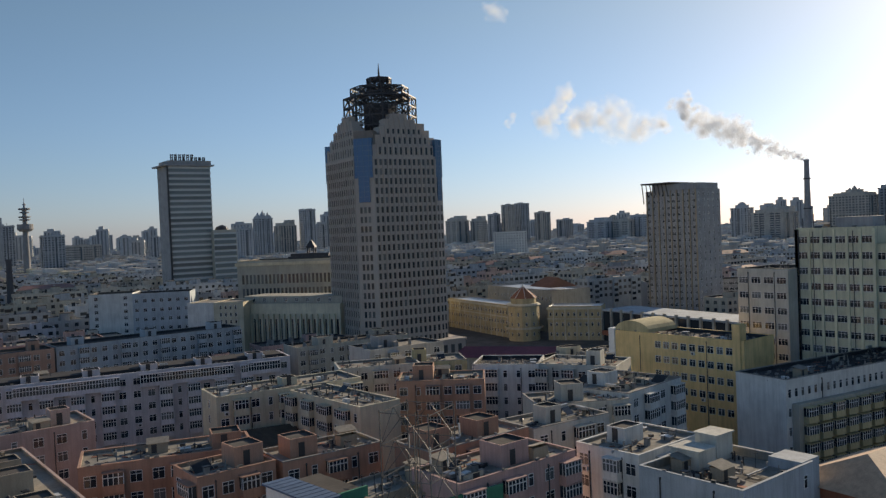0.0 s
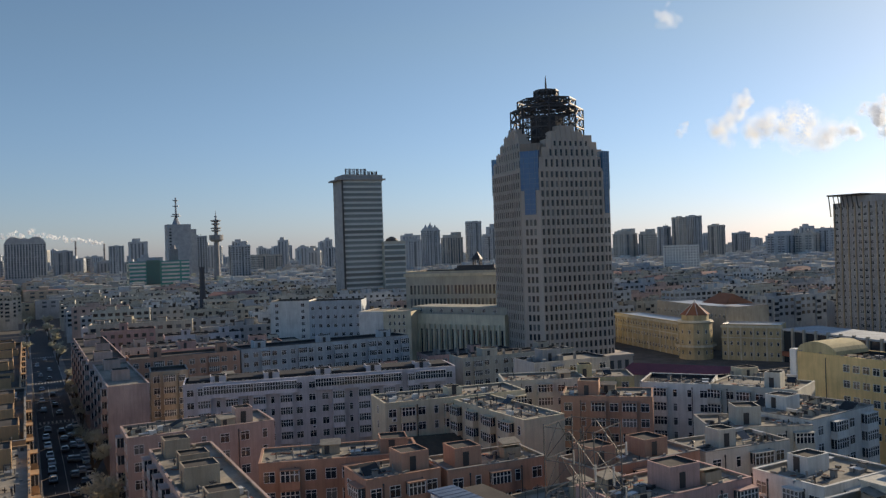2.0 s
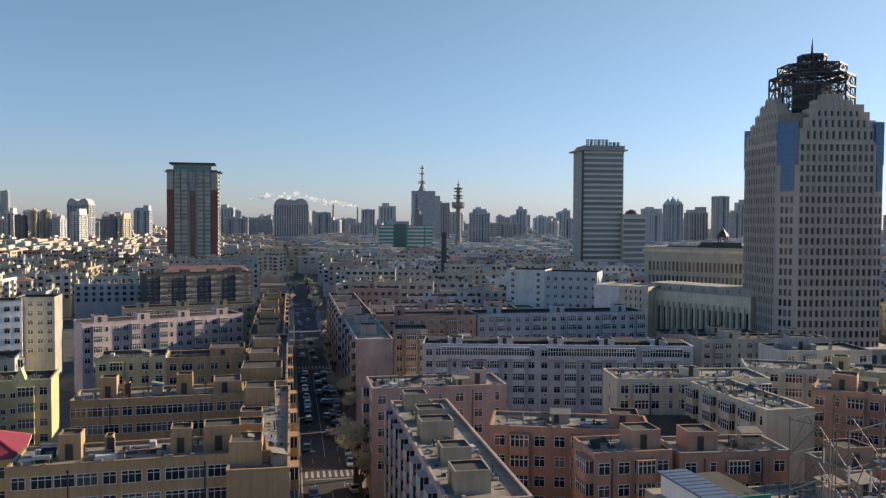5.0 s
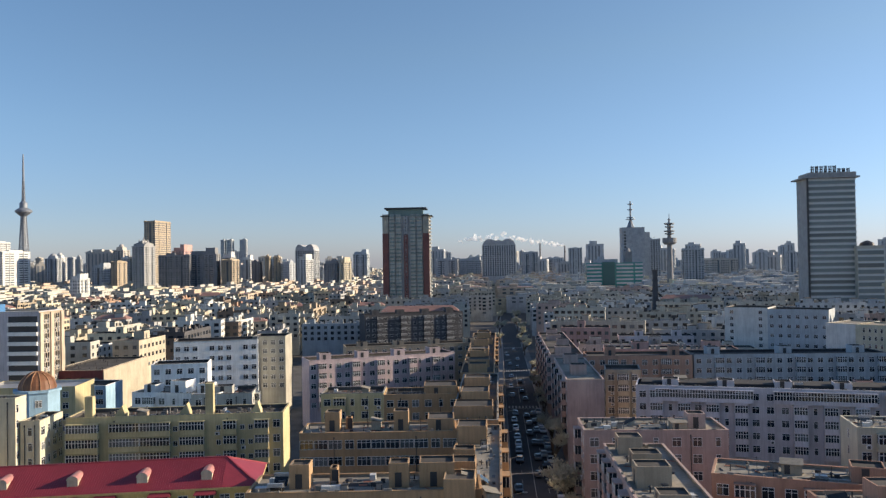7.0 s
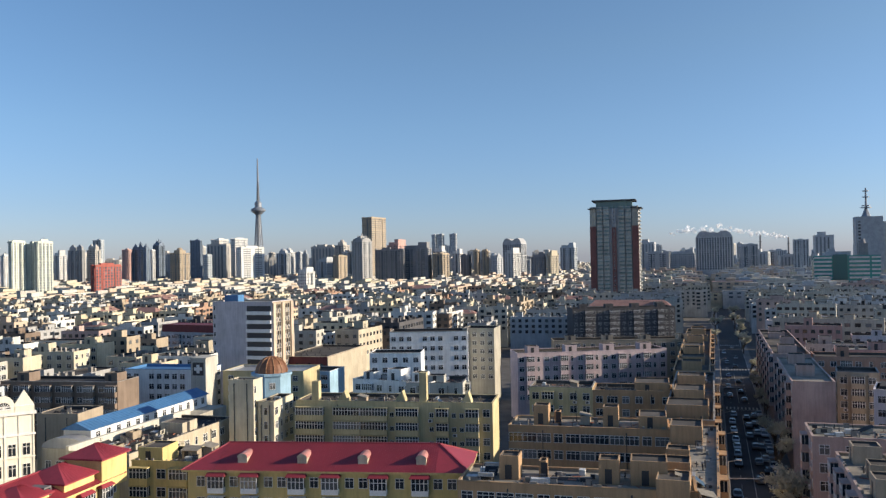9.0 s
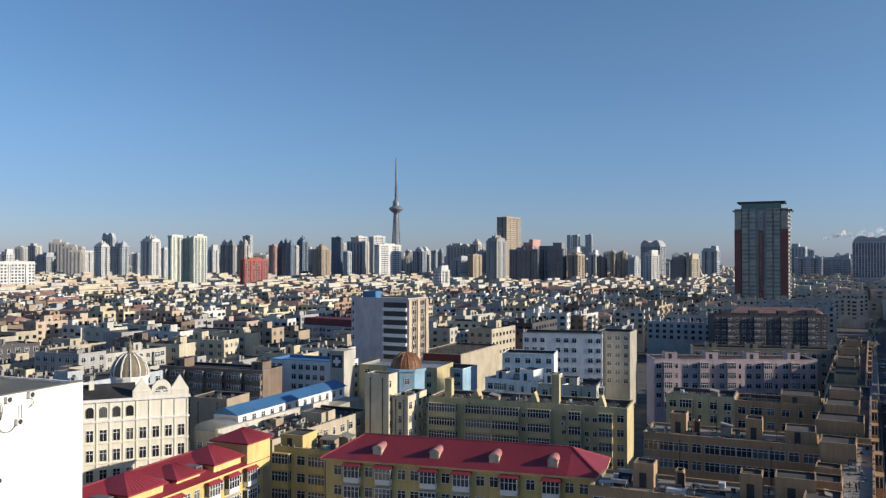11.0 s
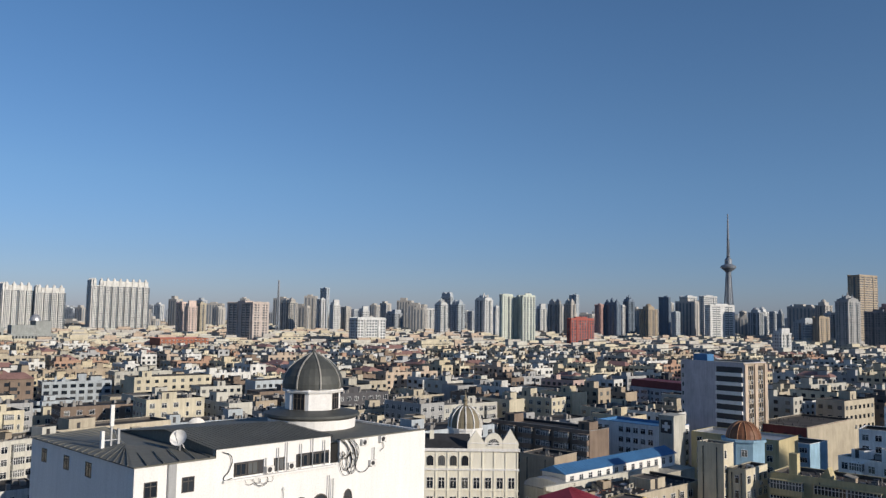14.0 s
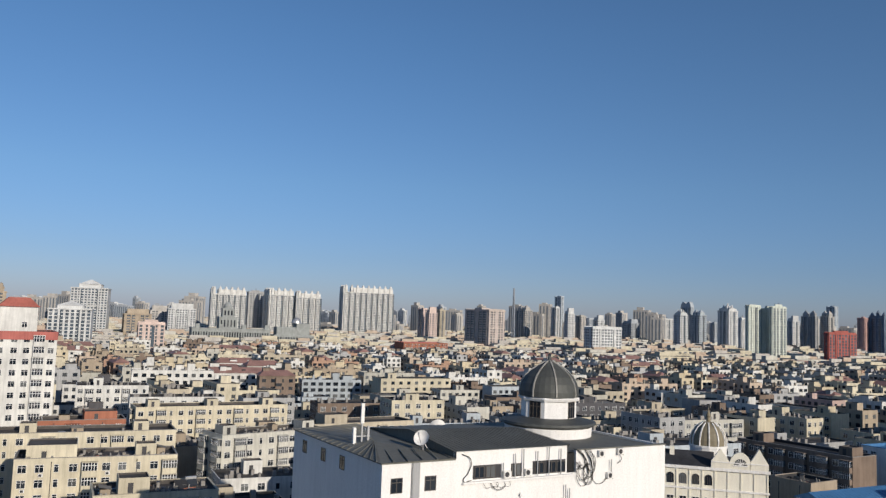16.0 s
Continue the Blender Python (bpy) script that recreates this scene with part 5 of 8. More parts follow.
# ---- cream ornamental building beside it ----
orn = thing("ornamental_building", pose(-117.5, 92.5, 0, 0, 0, 52), "cream building with gabled parapets, arched windows and a ribbed dome", "building")
take(-116, 103, 9, 14, 52)
CREAM = surface("cream_render", (0.78, 0.75, 0.64), 0.8, patch=0.05, streak=0.15)
part("wall", Shape().box(0, 17.5, 0, 14, 0, 26.4), CREAM, orn)
part("cornice", Shape().box(-0.3, 17.8, -0.4, 0, 26.0, 26.5).box(-0.2, 17.7, -0.25, 0, 22.6, 22.9), WHITE_TRIM, orn)
s = Shape()
s.poly([(-0.3, -0.2, 26.5), (9, -0.2, 26.5), (9, 5, 28.4), (-0.3, 5, 28.4)])
s.poly([(-0.3, 5, 28.4), (9, 5, 28.4), (9, 14, 26.5), (-0.3, 14, 26.5)])
s.poly([(9, -0.2, 26.5), (9, 14, 26.5), (9, 5, 28.4)])
s.poly([(9, 0.5, 26.5), (17.5, 0.5, 26.5), (17.5, 14, 26.5), (9, 14, 26.5)])
part("roof", s, ROOF_DARK, orn)


def gable(x0, x1, zt, round_top):
    s = Shape()
    xm = (x0 + x1) / 2
    if round_top:
        top = [(xm + (x1 - x0) / 2 * math.cos(math.pi * i / 10), 27.2 + (zt - 27.2) * math.sin(math.pi * i / 10)) for i in range(11)]
        prof = [(x0, 26.4), (x1, 26.4)] + top
    else:
        prof = [(x0, 26.4), (x1, 26.4), (x1, 27.6), (x1 - 0.4, 28.2), (xm, zt), (x0 + 0.4, 28.2), (x0, 27.6)]
    s.poly([(a, -0.35, z) for a, z in prof])
    s.poly([(a, 0.35, z) for a, z in reversed(prof)])
    n = len(prof)
    for i in range(n):
        (a, z), (b, q) = prof[i], prof[(i + 1) % n]
        s.poly([(a, -0.35, z), (a, 0.35, z), (b, 0.35, q), (b, -0.35, q)])
    return s


for x0, x1, zt, rd in ((8.3, 11.3, 29.7, False), (11.3, 14.7, 29.3, True), (14.5, 17.5, 30.1, False)):
    g = part("gable", gable(x0, x1, zt, rd), CREAM, orn)
    part("gable_coping", Shape().bar((x0, -0.38, 27.5), (x1, -0.38, 27.5), 0.16), WHITE_TRIM, orn)
s = Shape()
s.poly([(13 + 1.05 * math.cos(math.pi * i / 8), -0.39, 27.2 + 1.05 * math.sin(math.pi * i / 8)) for i in range(9)])
fan = part("fan_window", s, surface("dark_pane", (0.03, 0.035, 0.04), 0.3), orn)
for i in range(1, 8):
    q = math.pi * i / 8
    part("glazing_bar", Shape().bar((13, -0.41, 27.2), (13 + 1.05 * math.cos(q), -0.41, 27.2 + 1.05 * math.sin(q)), 0.06), WHITE_TRIM, fan)
part("fan_sill", Shape().box(11.8, 14.2, -0.5, -0.35, 27.0, 27.2), WHITE_TRIM, orn)
TALL = window_shape(1.2, 2.0).mesh("window", [WHITE_TRIM, GLASS])
for i in range(8):
    a = 1.6 + i * 2.1
    for k in range(6):
        part("window", TALL, None, orn, m=pose(a, 0, 2.6 + 3.35 * k))
    if i < 4:
        part("arched_window", ARCH, None, orn, m=pose(a, 0, 23.4) @ Matrix.Diagonal((0.6, 1, 0.6, 1)))
    part("pilaster", Shape().box(a + 0.95, a + 1.15, -0.12, 0, 2, 25.9), CREAM, orn)
for k in range(5):
    part("string_course", Shape().box(-0.15, 17.65, -0.16, 0, 5.55 + 3.35 * k, 5.75 + 3.35 * k), CREAM, orn)
s = Shape().box(1.5, 2.3, 3, 3.8, 27, 29.2)
part("chimney", s, CREAM, orn)
s = Shape().ring(8.3, 8.5, 3.2, 26, 3.2, 28.8, 16).ring(8.3, 8.5, 3.4, 28.8, 3.4, 29.2, 16, cap=True)
part("drum", s, WHITE_TRIM, orn)
prof2 = [(3.1, 29.2), (3.1, 30.2), (2.75, 31.4), (2.05, 32.4), (1.1, 33.1), (0.4, 33.3), (0.35, 34.0), (0.5, 34.3), (0.1, 35.2), (0.03, 36.2)]
s, t2 = Shape(), Shape()
for (r0, z0), (r1, z1) in zip(prof2, prof2[1:]):
    s.ring(8.3, 8.5, r0, z0, r1, z1, 20)
orn_dome = part("dome", s, surface("bronze_dome", (0.22, 0.19, 0.13), 0.6), orn)
for i in range(12):
    a = i * math.pi / 6
    t2 = Shape()
    for (r0, z0), (r1, z1) in zip(prof2[:5], prof2[1:5]):
        t2.bar((8.3 + r0 * 1.02 * math.cos(a), 8.5 + r0 * 1.02 * math.sin(a), z0), (8.3 + r1 * 1.02 * math.cos(a), 8.5 + r1 * 1.02 * math.sin(a), z1), 0.2)
    part("dome_rib", t2, WHITE_TRIM, orn_dome)

# ---- sunlit blocks to the far side of the white building ----
block("cream apartment block in sun with square windows", -146, 2, 92, 20, 11, 19.5, "cream", {"S": fit_pattern("wnwwb", 20)}, huts=[(4, 3, 5, 5, 2.8)])
block("cream apartment block with a stepped stair house", -178, -12, 90, 30, 11, 20.5, "cream", {"S": fit_pattern("wwnwb", 30), "W": "ww"}, huts=[(2, 0.2, 9, 9, 3.2), (22, 3, 4, 4, 2.6)])
block("yellowish apartment row in sun", -212, -45, 92, 66, 12, 20.5, "cream", {"S": fit_pattern("wwbwn", 66)}, huts=heads(3, 66), roof=ROOF)
block("pale apartment block with dark shaded side", -206, 31, 108, 30, 11, 20, "pale", {"S": fit_pattern("wbwn", 30), "W": "bwb"}, huts=heads(2, 30))
block("cream long apartment row with balconies", -268, 14, 96, 48, 11, 20, "cream", {"S": fit_pattern("wwbn", 48), "W": "wbw"}, huts=heads(3, 48), single=False)
block("buff apartment row with a roof house", -222, 56, 100, 34, 11, 20, "buff", {"S": fit_pattern("wnwb", 34)}, huts=[(6, 2, 7, 6, 3)], single=False)
block("red brick low house with a terrace", -231, -12, 95, 22, 10, 21, "brick", {"S": "wnbwnw"}, huts=[(12, 2, 8, 6, 2.6)])
wt = block("white apartment tower with a red parapet and red-roofed penthouse", -238, -40, 97, 32, 18, 43, "white", {"S": "wbnwwbnwwbw"}, trim=surface("red_parapet", (0.42, 0.13, 0.11), 0.7), fh=2.9, roof=ROOF_DARK)
part("parapet_band", Shape().box(-0.12, 32.12, -0.12, 0, 40.9, 43.05).box(-0.12, 0, 0, 18, 40.9, 43.05).box(32, 32.12, 0, 18, 40.9, 43.05), surface("red_parapet", (0.42, 0.13, 0.11), 0.7), wt, "faded red parapet band")
part("penthouse", Shape().box(18, 27, 2, 12, 42.3, 49.5), wall_paint("white"), wt)
s = Shape()
q, w0 = [(17.5, 1.5, 49.5), (27.5, 1.5, 49.5), (27.5, 12.5, 49.5), (17.5, 12.5, 49.5)], [(20, 4, 52), (25, 4, 52), (25, 10, 52), (20, 10, 52)]
for k in range(4):
    s.poly([q[k], q[(k + 1) % 4], w0[(k + 1) % 4], w0[k]])
s.poly(w0)
part("penthouse_roof", s, surface("red_tile", (0.40, 0.13, 0.10), 0.7), wt)
part("penthouse_window", SASH, None, wt, m=pose(24, 2, 44))

for i in range(7):
    part("arched_window", ARCH, None, arch, m=pose(1.8 + i * 2.75, 0, 9.2))
    part("arched_window", ARCH, None, arch, m=pose(1.8 + i * 2.75, 0, 4.4))


# ---- grey civic complex far off ----
civ = thing("civic_building", pose(-1030, 111, 0, 0, 0, 90), "grey neoclassical civic building with a stepped domed tower", "public building")
civ.scale = (1.0, 1.0, 1.3)
take(-1030, 158, 60, 60, 0)
GREYSTONE = surface("grey_stone", (0.30, 0.32, 0.31), 0.85)
part("wall", Shape().box(0, 95, 0, 30, 0, 22).box(-0.6, 95.6, -0.8, 30.6, 22, 23), GREYSTONE, civ)
part("tower_base", Shape().box(32, 54, 2, 22, 23, 33).box(31.4, 54.6, 1.4, 22.6, 33, 34), GREYSTONE, civ)
part("tower", Shape().box(36, 50, 5, 19, 34, 41).box(35.4, 50.6, 4.4, 19.6, 41, 42), GREYSTONE, civ)
s = Shape()
for k in range(4):
    p, q = k / 4 * math.pi / 2, (k + 1) / 4 * math.pi / 2
    s.ring(43, 12, 5.6 * math.cos(p), 42 + 6 * math.sin(p), 5.6 * math.cos(q), 42 + 6 * math.sin(q), 14)
part("dome", s, GREYSTONE, civ)
for i in range(30):
    part("tall_window", Shape().box(1.2 + i * 3.1, 2.8 + i * 3.1, -0.1, 0, 13, 19.5), [GLASS], civ)
for i in range(5):
    part("tall_window", Shape().box(33.8 + i * 4, 35.4 + i * 4, 1.9, 2, 24.5, 31), [GLASS], civ)
    if i < 3:
        part("tall_window", Shape().box(38 + i * 4, 40 + i * 4, 4.9, 5, 35.5, 40), [GLASS], civ)
for i in range(4):
    part("corner_turret", Shape().box(4 + i * 28, 9 + i * 28, 1, 6, 23, 27), GREYSTONE, civ)
civ2 = thing("civic_building", pose(-1022, 209, 0, 0, 0, 92), "pale grey civic hall with stepped blocks and a low dome", "public building")
civ2.scale = (1.0, 1.0, 1.25)
take(-1020, 236, 55, 36, 0)
part("wall", Shape().box(0, 52, 0, 26, 0, 19).box(4, 30, 3, 20, 19, 27).box(30, 47, 5, 22, 19, 31), GREYSTONE, civ2)
s = Shape()
for k in range(4):
    p, q = k / 4 * math.pi / 2, (k + 1) / 4 * math.pi / 2
    s.ring(31, 12, 6.5 * math.cos(p), 31 + 6 * math.sin(p), 6.5 * math.cos(q), 31 + 6 * math.sin(q), 14)
part("dome", s, METAL, civ2)
for i in range(15):
    part("tall_window", Shape().box(1.2 + i * 3.4, 3.0 + i * 3.4, -0.1, 0, 11, 17), [GLASS], civ2)

# ---- the roof under the viewer ----
host = thing("apartment_block", pose(-5, -19, 0), "tall pale apartment block with a parapet roof", "apartment building")
take(4, -10, 10, 9)
part("wall", Shape().box(0, 18, 0, 18, 0, 48.2), wall_paint("pale"), host)
part("roof", Shape().box(0.3, 17.7, 0.3, 17.7, 48.2, 48.3), ROOF, host)
for q in ((0, 18, 0, 0.25), (0, 18, 17.75, 18), (0, 0.25, 0.25, 17.75), (17.75, 18, 0.25, 17.75)):
    part("parapet", Shape().box(*q, 48.2, 49.2), CONCRETE, host)
for i in range(5):
    for k in range(14):
        part("window", SASH, None, host, m=pose(18.02, 2 + i * 3.4, 4 + k * 3.1, 0, 0, 90))

# ---- street: pavements, crossings, lamps, cars, bare trees ----
PAVING = surface("pavement_slabs", (0.20, 0.19, 0.18), 0.9, patch=0.2, grain=4)
KERB = surface("kerb_stone", (0.33, 0.32, 0.30), 0.9)
LINE = surface("road_paint", (0.36, 0.36, 0.35), 0.7, patch=0.15, streak=0.3)
for x0, x1, nm in ((-1.5, 2.4, "pavement"), (13.6, 16.5, "pavement")):
    s = Shape()
    s.poly([(x0, 40, 0.14), (x1, 40, 0.14), (x1 - 1.5, 1000, 0.14), (x0 - 1.5, 1000, 0.14)])
    ob = tagged(part(nm, s, PAVING), "grey slab pavement beside the street", "pavement", kind="structure")
    k = x1 if x0 < 0 else x0
    s = Shape()
    s.poly([(k, 40, 0), (k, 40, 0.16), (k - 1.5, 1000, 0.16), (k - 1.5, 1000, 0)] if x0 < 0 else [(k, 40, 0), (k - 1.5, 1000, 0), (k - 1.5, 1000, 0.16), (k, 40, 0.16)])
    s.poly([(k - 0.15, 40, 0.16), (k + 0.15, 40, 0.16), (k - 1.35, 1000, 0.16), (k - 1.65, 1000, 0.16)])
    tagged(part("kerb", s, KERB), "pale stone kerb", "kerb", kind="structure")
STRIPE = Shape().box(-0.25, 0.25, -2.0, 2.0, 0.02, 0.028, 0, "b").mesh("stripe", [LINE])
for yc in (161, 280, 372, 470):
    zb = thing("crossing", pose(0, yc, 0), "white zebra crossing painted on dark asphalt", "crossing", "zebra crossings", "structure")
    for i in range(9):
        part("stripe", STRIPE, None, zb, m=pose(3.4 + i * 1.15 - yc * 0.0015, 0, 0.004))
    part("stop_line", Shape().box(3.0, 13.0, -3.4, -3.1, 0.02, 0.028, 0, "b"), LINE, zb)
lanes = thing("lane_marking", pose(0, 0, 0), "worn white lane lines on asphalt", "road marking", kind="structure")
s = Shape().box(7.55, 7.65, 60, 150, 0.024, 0.03, 0, "b").box(7.75, 7.85, 60, 150, 0.024, 0.03, 0, "b").box(7.2, 7.35, 172, 268, 0.024, 0.03, 0, "b").box(6.9, 7.05, 290, 360, 0.024, 0.03, 0, "b")
part("centre_line", s, LINE, lanes)
DASH = Shape().box(-0.06, 0.06, -1.5, 1.5, 0, 0.008, 0, "b").mesh("dash", [LINE])
for yy in range(66, 360, 8):
    if not any(abs(yy - c) < 7 for c in (161, 280)):
        for xx in (4.9, 10.4):
            part("dash", DASH, None, lanes, m=pose(xx - yy * 0.0015, yy, 0.024))


def car_meshes():
    """One car body, glasshouse and wheel, nose towards +y."""
    b = Shape()
    prof = [(-2.2, 0.35), (2.2, 0.35), (2.25, 0.65), (2.1, 0.82), (1.1, 0.95), (-1.75, 0.98), (-2.2, 0.9)]
    w = 0.88
    b.poly([(-w, y, z) for y, z in prof])
    b.poly([(w, y, z) for y, z in reversed(prof)])
    n = len(prof)
    for i in range(n):
        (p, q), (r, t) = prof[i], prof[(i + 1) % n]
        b.poly([(-w, p, q), (w, p, q), (w, r, t), (-w, r, t)])
    g = Shape()
    lo = [(-0.82, -1.75, 0.97), (0.82, -1.75, 0.97), (0.82, 1.1, 0.95), (-0.82, 1.1, 0.95)]
    hi = [(-0.66, -1.2, 1.43), (0.66, -1.2, 1.43), (0.66, 0.35, 1.43), (-0.66, 0.35, 1.43)]
    for i in range(4):
        g.poly([lo[i], lo[(i + 1) % 4], hi[(i + 1) % 4], hi[i]], 1)
    g.poly([(x * 1.02, y, z + 0.02) for x, y, z in hi], 0)
    wh = Shape()
    k = Shape().ring(0, 0, 0.32, -0.1, 0.32, 0.1, 12, 0, True)
    k.ring(0, 0, 0.32, -0.1, 0.19, -0.1, 12, 0).ring(0, 0, 0.19, 0.105, 0.02, 0.105, 10, 1)
    wh.join(k, pose(0, 0, 0, 0, 90, 0))
    return b, g, wh.mesh("wheel", [RUBBER_TYRE, METAL])


RUBBER_TYRE = surface("tyre_rubber", (0.02, 0.02, 0.02), 0.9, patch=0, streak=0, bump=0)
LAMP_GLASS = surface("lamp_glass", (0.75, 0.75, 0.72), 0.15, patch=0, streak=0, bump=0)
TAIL_GLASS = surface("tail_lamp_glass", (0.35, 0.02, 0.02), 0.2, patch=0, streak=0, bump=0)
CAR_COLOURS = {"white": (0.62, 0.62, 0.61), "silver": (0.42, 0.43, 0.44), "black": (0.02, 0.02, 0.022), "dark blue": (0.03, 0.05, 0.12), "red": (0.32, 0.03, 0.03), "grey": (0.16, 0.165, 0.17)}
CB, CG, WHEEL = car_meshes()
HEADL = Shape().box(-0.2, 0.2, 0, 0.05, 0, 0.14).mesh("headlight", [LAMP_GLASS])
TAILL = Shape().box(-0.18, 0.18, -0.05, 0, 0, 0.16).mesh("tail_light", [TAIL_GLASS])
MASTER = {}


def car(colour, x, y, rz):
    label = colour + " saloon car on the dark street"
    m = pose(x, y, 0.02, 0, 0, rz)
    if colour in MASTER:
        return copy_thing(MASTER[colour], m)
    root = thing("car", m, label, "car", "cars in the street")
    pm = surface("car_paint_" + colour.replace(" ", "_"), CAR_COLOURS[colour], 0.25, 0.1, 0.03, 0.05, 10, 0, spec=0.6)
    part("body", CB, pm, root)
    part("glasshouse", CG, [pm, GLASS], root)
    for a in (-0.8, 0.8):
        for b in (-1.35, 1.35):
            part("wheel", WHEEL, None, root, m=pose(a, b, 0.32))
    MASTER[colour] = root
    return root


r5 = random.Random(21)
pick = ["white", "white", "silver", "black", "black", "dark blue", "grey", "silver", "grey", "grey"]
for y in (166, 173, 181, 188, 196, 203, 212, 219, 228, 238, 246, 256, 268):      # parked along the kerb
    car(r5.choice(pick), 12.5 - y * 0.0015 + r5.uniform(-0.15, 0.15), y + r5.uniform(-0.6, 0.6), r5.choice((0, 180)))
for y in (205, 214, 222, 231, 242, 255, 266, 300, 322, 350, 392, 430):          # coming towards the crossing
    car(r5.choice(pick), 5.0 - y * 0.0015 + r5.uniform(-0.5, 0.4), y + r5.uniform(-1, 1), 180)
for y in (190, 206, 224, 236, 250, 262, 293, 310, 335, 380, 410, 455):
    car(r5.choice(pick), 8.9 - y * 0.0015 + r5.uniform(-0.4, 0.6), y + r5.uniform(-1, 1), 0)
for y in (186, 199, 210, 222, 240, 252, 264):
    car(r5.choice(pick), 10.8 - y * 0.0015 + r5.uniform(-0.3, 0.3), y + r5.uniform(-1, 1), 0)
for x, y, rz in ((11.6, 150, 10), (14.2, 147, 0), (14.4, 138, 0), (4.2, 148, 180), (3.6, 178, 180), (14.6, 176, 90), (14.7, 183, 90), (14.6, 190, 90)):
    car(r5.choice(pick), x, y, rz)


def street_lamp(x, y, rz, h=9.5):
    root = thing("street_lamp", pose(x, y, 0.14, 0, 0, rz), "slim white steel street lamp beside the road", "street lamp", "street lamps")
    part("post", Shape().ring(0, 0, 0.11, 0, 0.06, h, 8).ring(0, 0, 0.2, 0, 0.2, 0.5, 8, 0, True), METAL, root)
    part("arm", Shape().bar((0, 0, h - 0.1), (1.8, 0, h + 0.35), 0.08), METAL, root)
    part("lamp_head", Shape().box(1.6, 2.5, -0.14, 0.14, h + 0.26, h + 0.42), WHITE_BOX, root)


for y in (118, 142, 168, 194, 220, 246, 274, 302, 330, 360):
    street_lamp(2.0 - y * 0.0015, y, 0)
for y in (168, 281):
    root = thing("signal_gantry", pose(1.9, y, 0.14), "grey steel traffic signal pole with a long arm", "traffic signal")
    part("post", Shape().ring(0, 0, 0.14, 0, 0.1, 6.5, 8), METAL, root)
    part("arm", Shape().bar((0, 0, 6.2), (5.5, 0, 6.5), 0.14), METAL, root)
    part("signal_box", Shape().box(4.6, 5.6, -0.15, 0.15, 5.9, 6.3), DARK_METAL, root)

BARK = surface("bark", (0.12, 0.09, 0.065), 0.95, patch=0.2)
TWIG = surface("winter_twigs", (0.52, 0.50, 0.39), 0.95, patch=0.3, streak=0)


def bare_tree(seed, height, spread):
    """Tapered trunk and limbs, and a loose crown of fine twigs with dry leaves."""
    r6 = random.Random(seed)
    wood, fine = Shape(), Shape()

    def limb(a, d, length, t, depth):
        b = a + d * length
        (wood if depth < 3 else fine).bar(a, b, t)
        if depth >= 4:
            for i in range(7):
                p = a.lerp(b, r6.random())
                q = p + Vector((r6.gauss(0, 1), r6.gauss(0, 1), r6.gauss(0.5, 0.8))) * 0.28
                fine.bar(p, q, 0.03)
                n1, n2 = Vector((r6.gauss(0, 1), r6.gauss(0, 1), r6.gauss(0, 1))) * 0.09, Vector((r6.gauss(0, 1), r6.gauss(0, 1), r6.gauss(0, 1))) * 0.09
                fine.poly([q, q + n1, q + n1 + n2, q + n2])
            return
        for i in range((4, 4, 4, 3)[depth]):
            v = Vector((r6.gauss(0, 1), r6.gauss(0, 1), 0)).normalized() * r6.uniform(0.45, 0.95) * spread + d * r6.uniform(0.6, 1.1) + Vector((0, 0, 0.25))
            limb(a.lerp(b, r6.uniform(0.55, 1.0)), v.normalized(), length * r6.uniform(0.55, 0.8), t * 0.55, depth + 1)

    limb(Vector((0, 0, 0)), Vector((0, 0, 1)), height * 0.3, height * 0.035, 0)
    return wood.mesh("trunk", [BARK]), fine.mesh("crown", [TWIG])


TREES = [bare_tree(3, 11, 1.0), bare_tree(8, 11, 0.9), bare_tree(15, 11, 1.1)]
for x, y, k, v in ((12.0, 150, 2.0, 0), (12.4, 145, 1.35, 1), (12.5, 157, 1.4, 2), (13.2, 166, 0.8, 1), (12.8, 205, 1.5, 0), (13.0, 212, 1.4, 2), (13.0, 199, 1.2, 1), (14.0, 262, 0.9, 0), (14.0, 272, 1.05, 2), (13.9, 284, 1.0, 1), (13.8, 297, 1.1, 0), (13.6, 312, 0.9, 2), (13.4, 330, 0.9, 1), (13.2, 352, 1, 0), (13.1, 430, 1.3, 1), (13.0, 450, 1.3, 2), (0.6, 470, 1.2, 0), (12.8, 500, 1.4, 1), (12.7, 530, 1.4, 0), (0.2, 545, 1.4, 2), (12.5, 570, 1.5, 2), (12.2, 640, 1.6, 0), (-0.6, 640, 1.6, 1), (46, 137, 0.7, 0), (50, 140, 0.75, 2), (54, 136, 0.6, 1)):
    root = thing("tree", pose(x, y, 0.1, 0, 0, (x * 77) % 360), "bare winter street tree with fine brown twigs", "tree", "street trees")
    root.scale = (k, k, k)
    part("trunk", TREES[v][0], None, root)
    part("crown", TREES[v][1], None, root)
yard = thing("brick_shed", pose(45, 128, 0, 0, 0, -14), "rust-coloured low sheds with a dark sloping roof", "shed")
take(54, 131, 12, 6, -14)
part("wall", Shape().box(0, 24, 6, 14, 0, 12), wall_paint("brick"), yard)
s = Shape()
s.poly([(-0.5, 5.5, 12), (24.5, 5.5, 12), (24.5, 14.5, 15), (-0.5, 14.5, 15)])
s.poly([(-0.5, 5.5, 12), (-0.5, 14.5, 15), (-0.5, 14.5, 12)])
part("roof", s, surface("mossy_dark_roof", (0.075, 0.065, 0.05), 0.95, patch=0.4), yard)

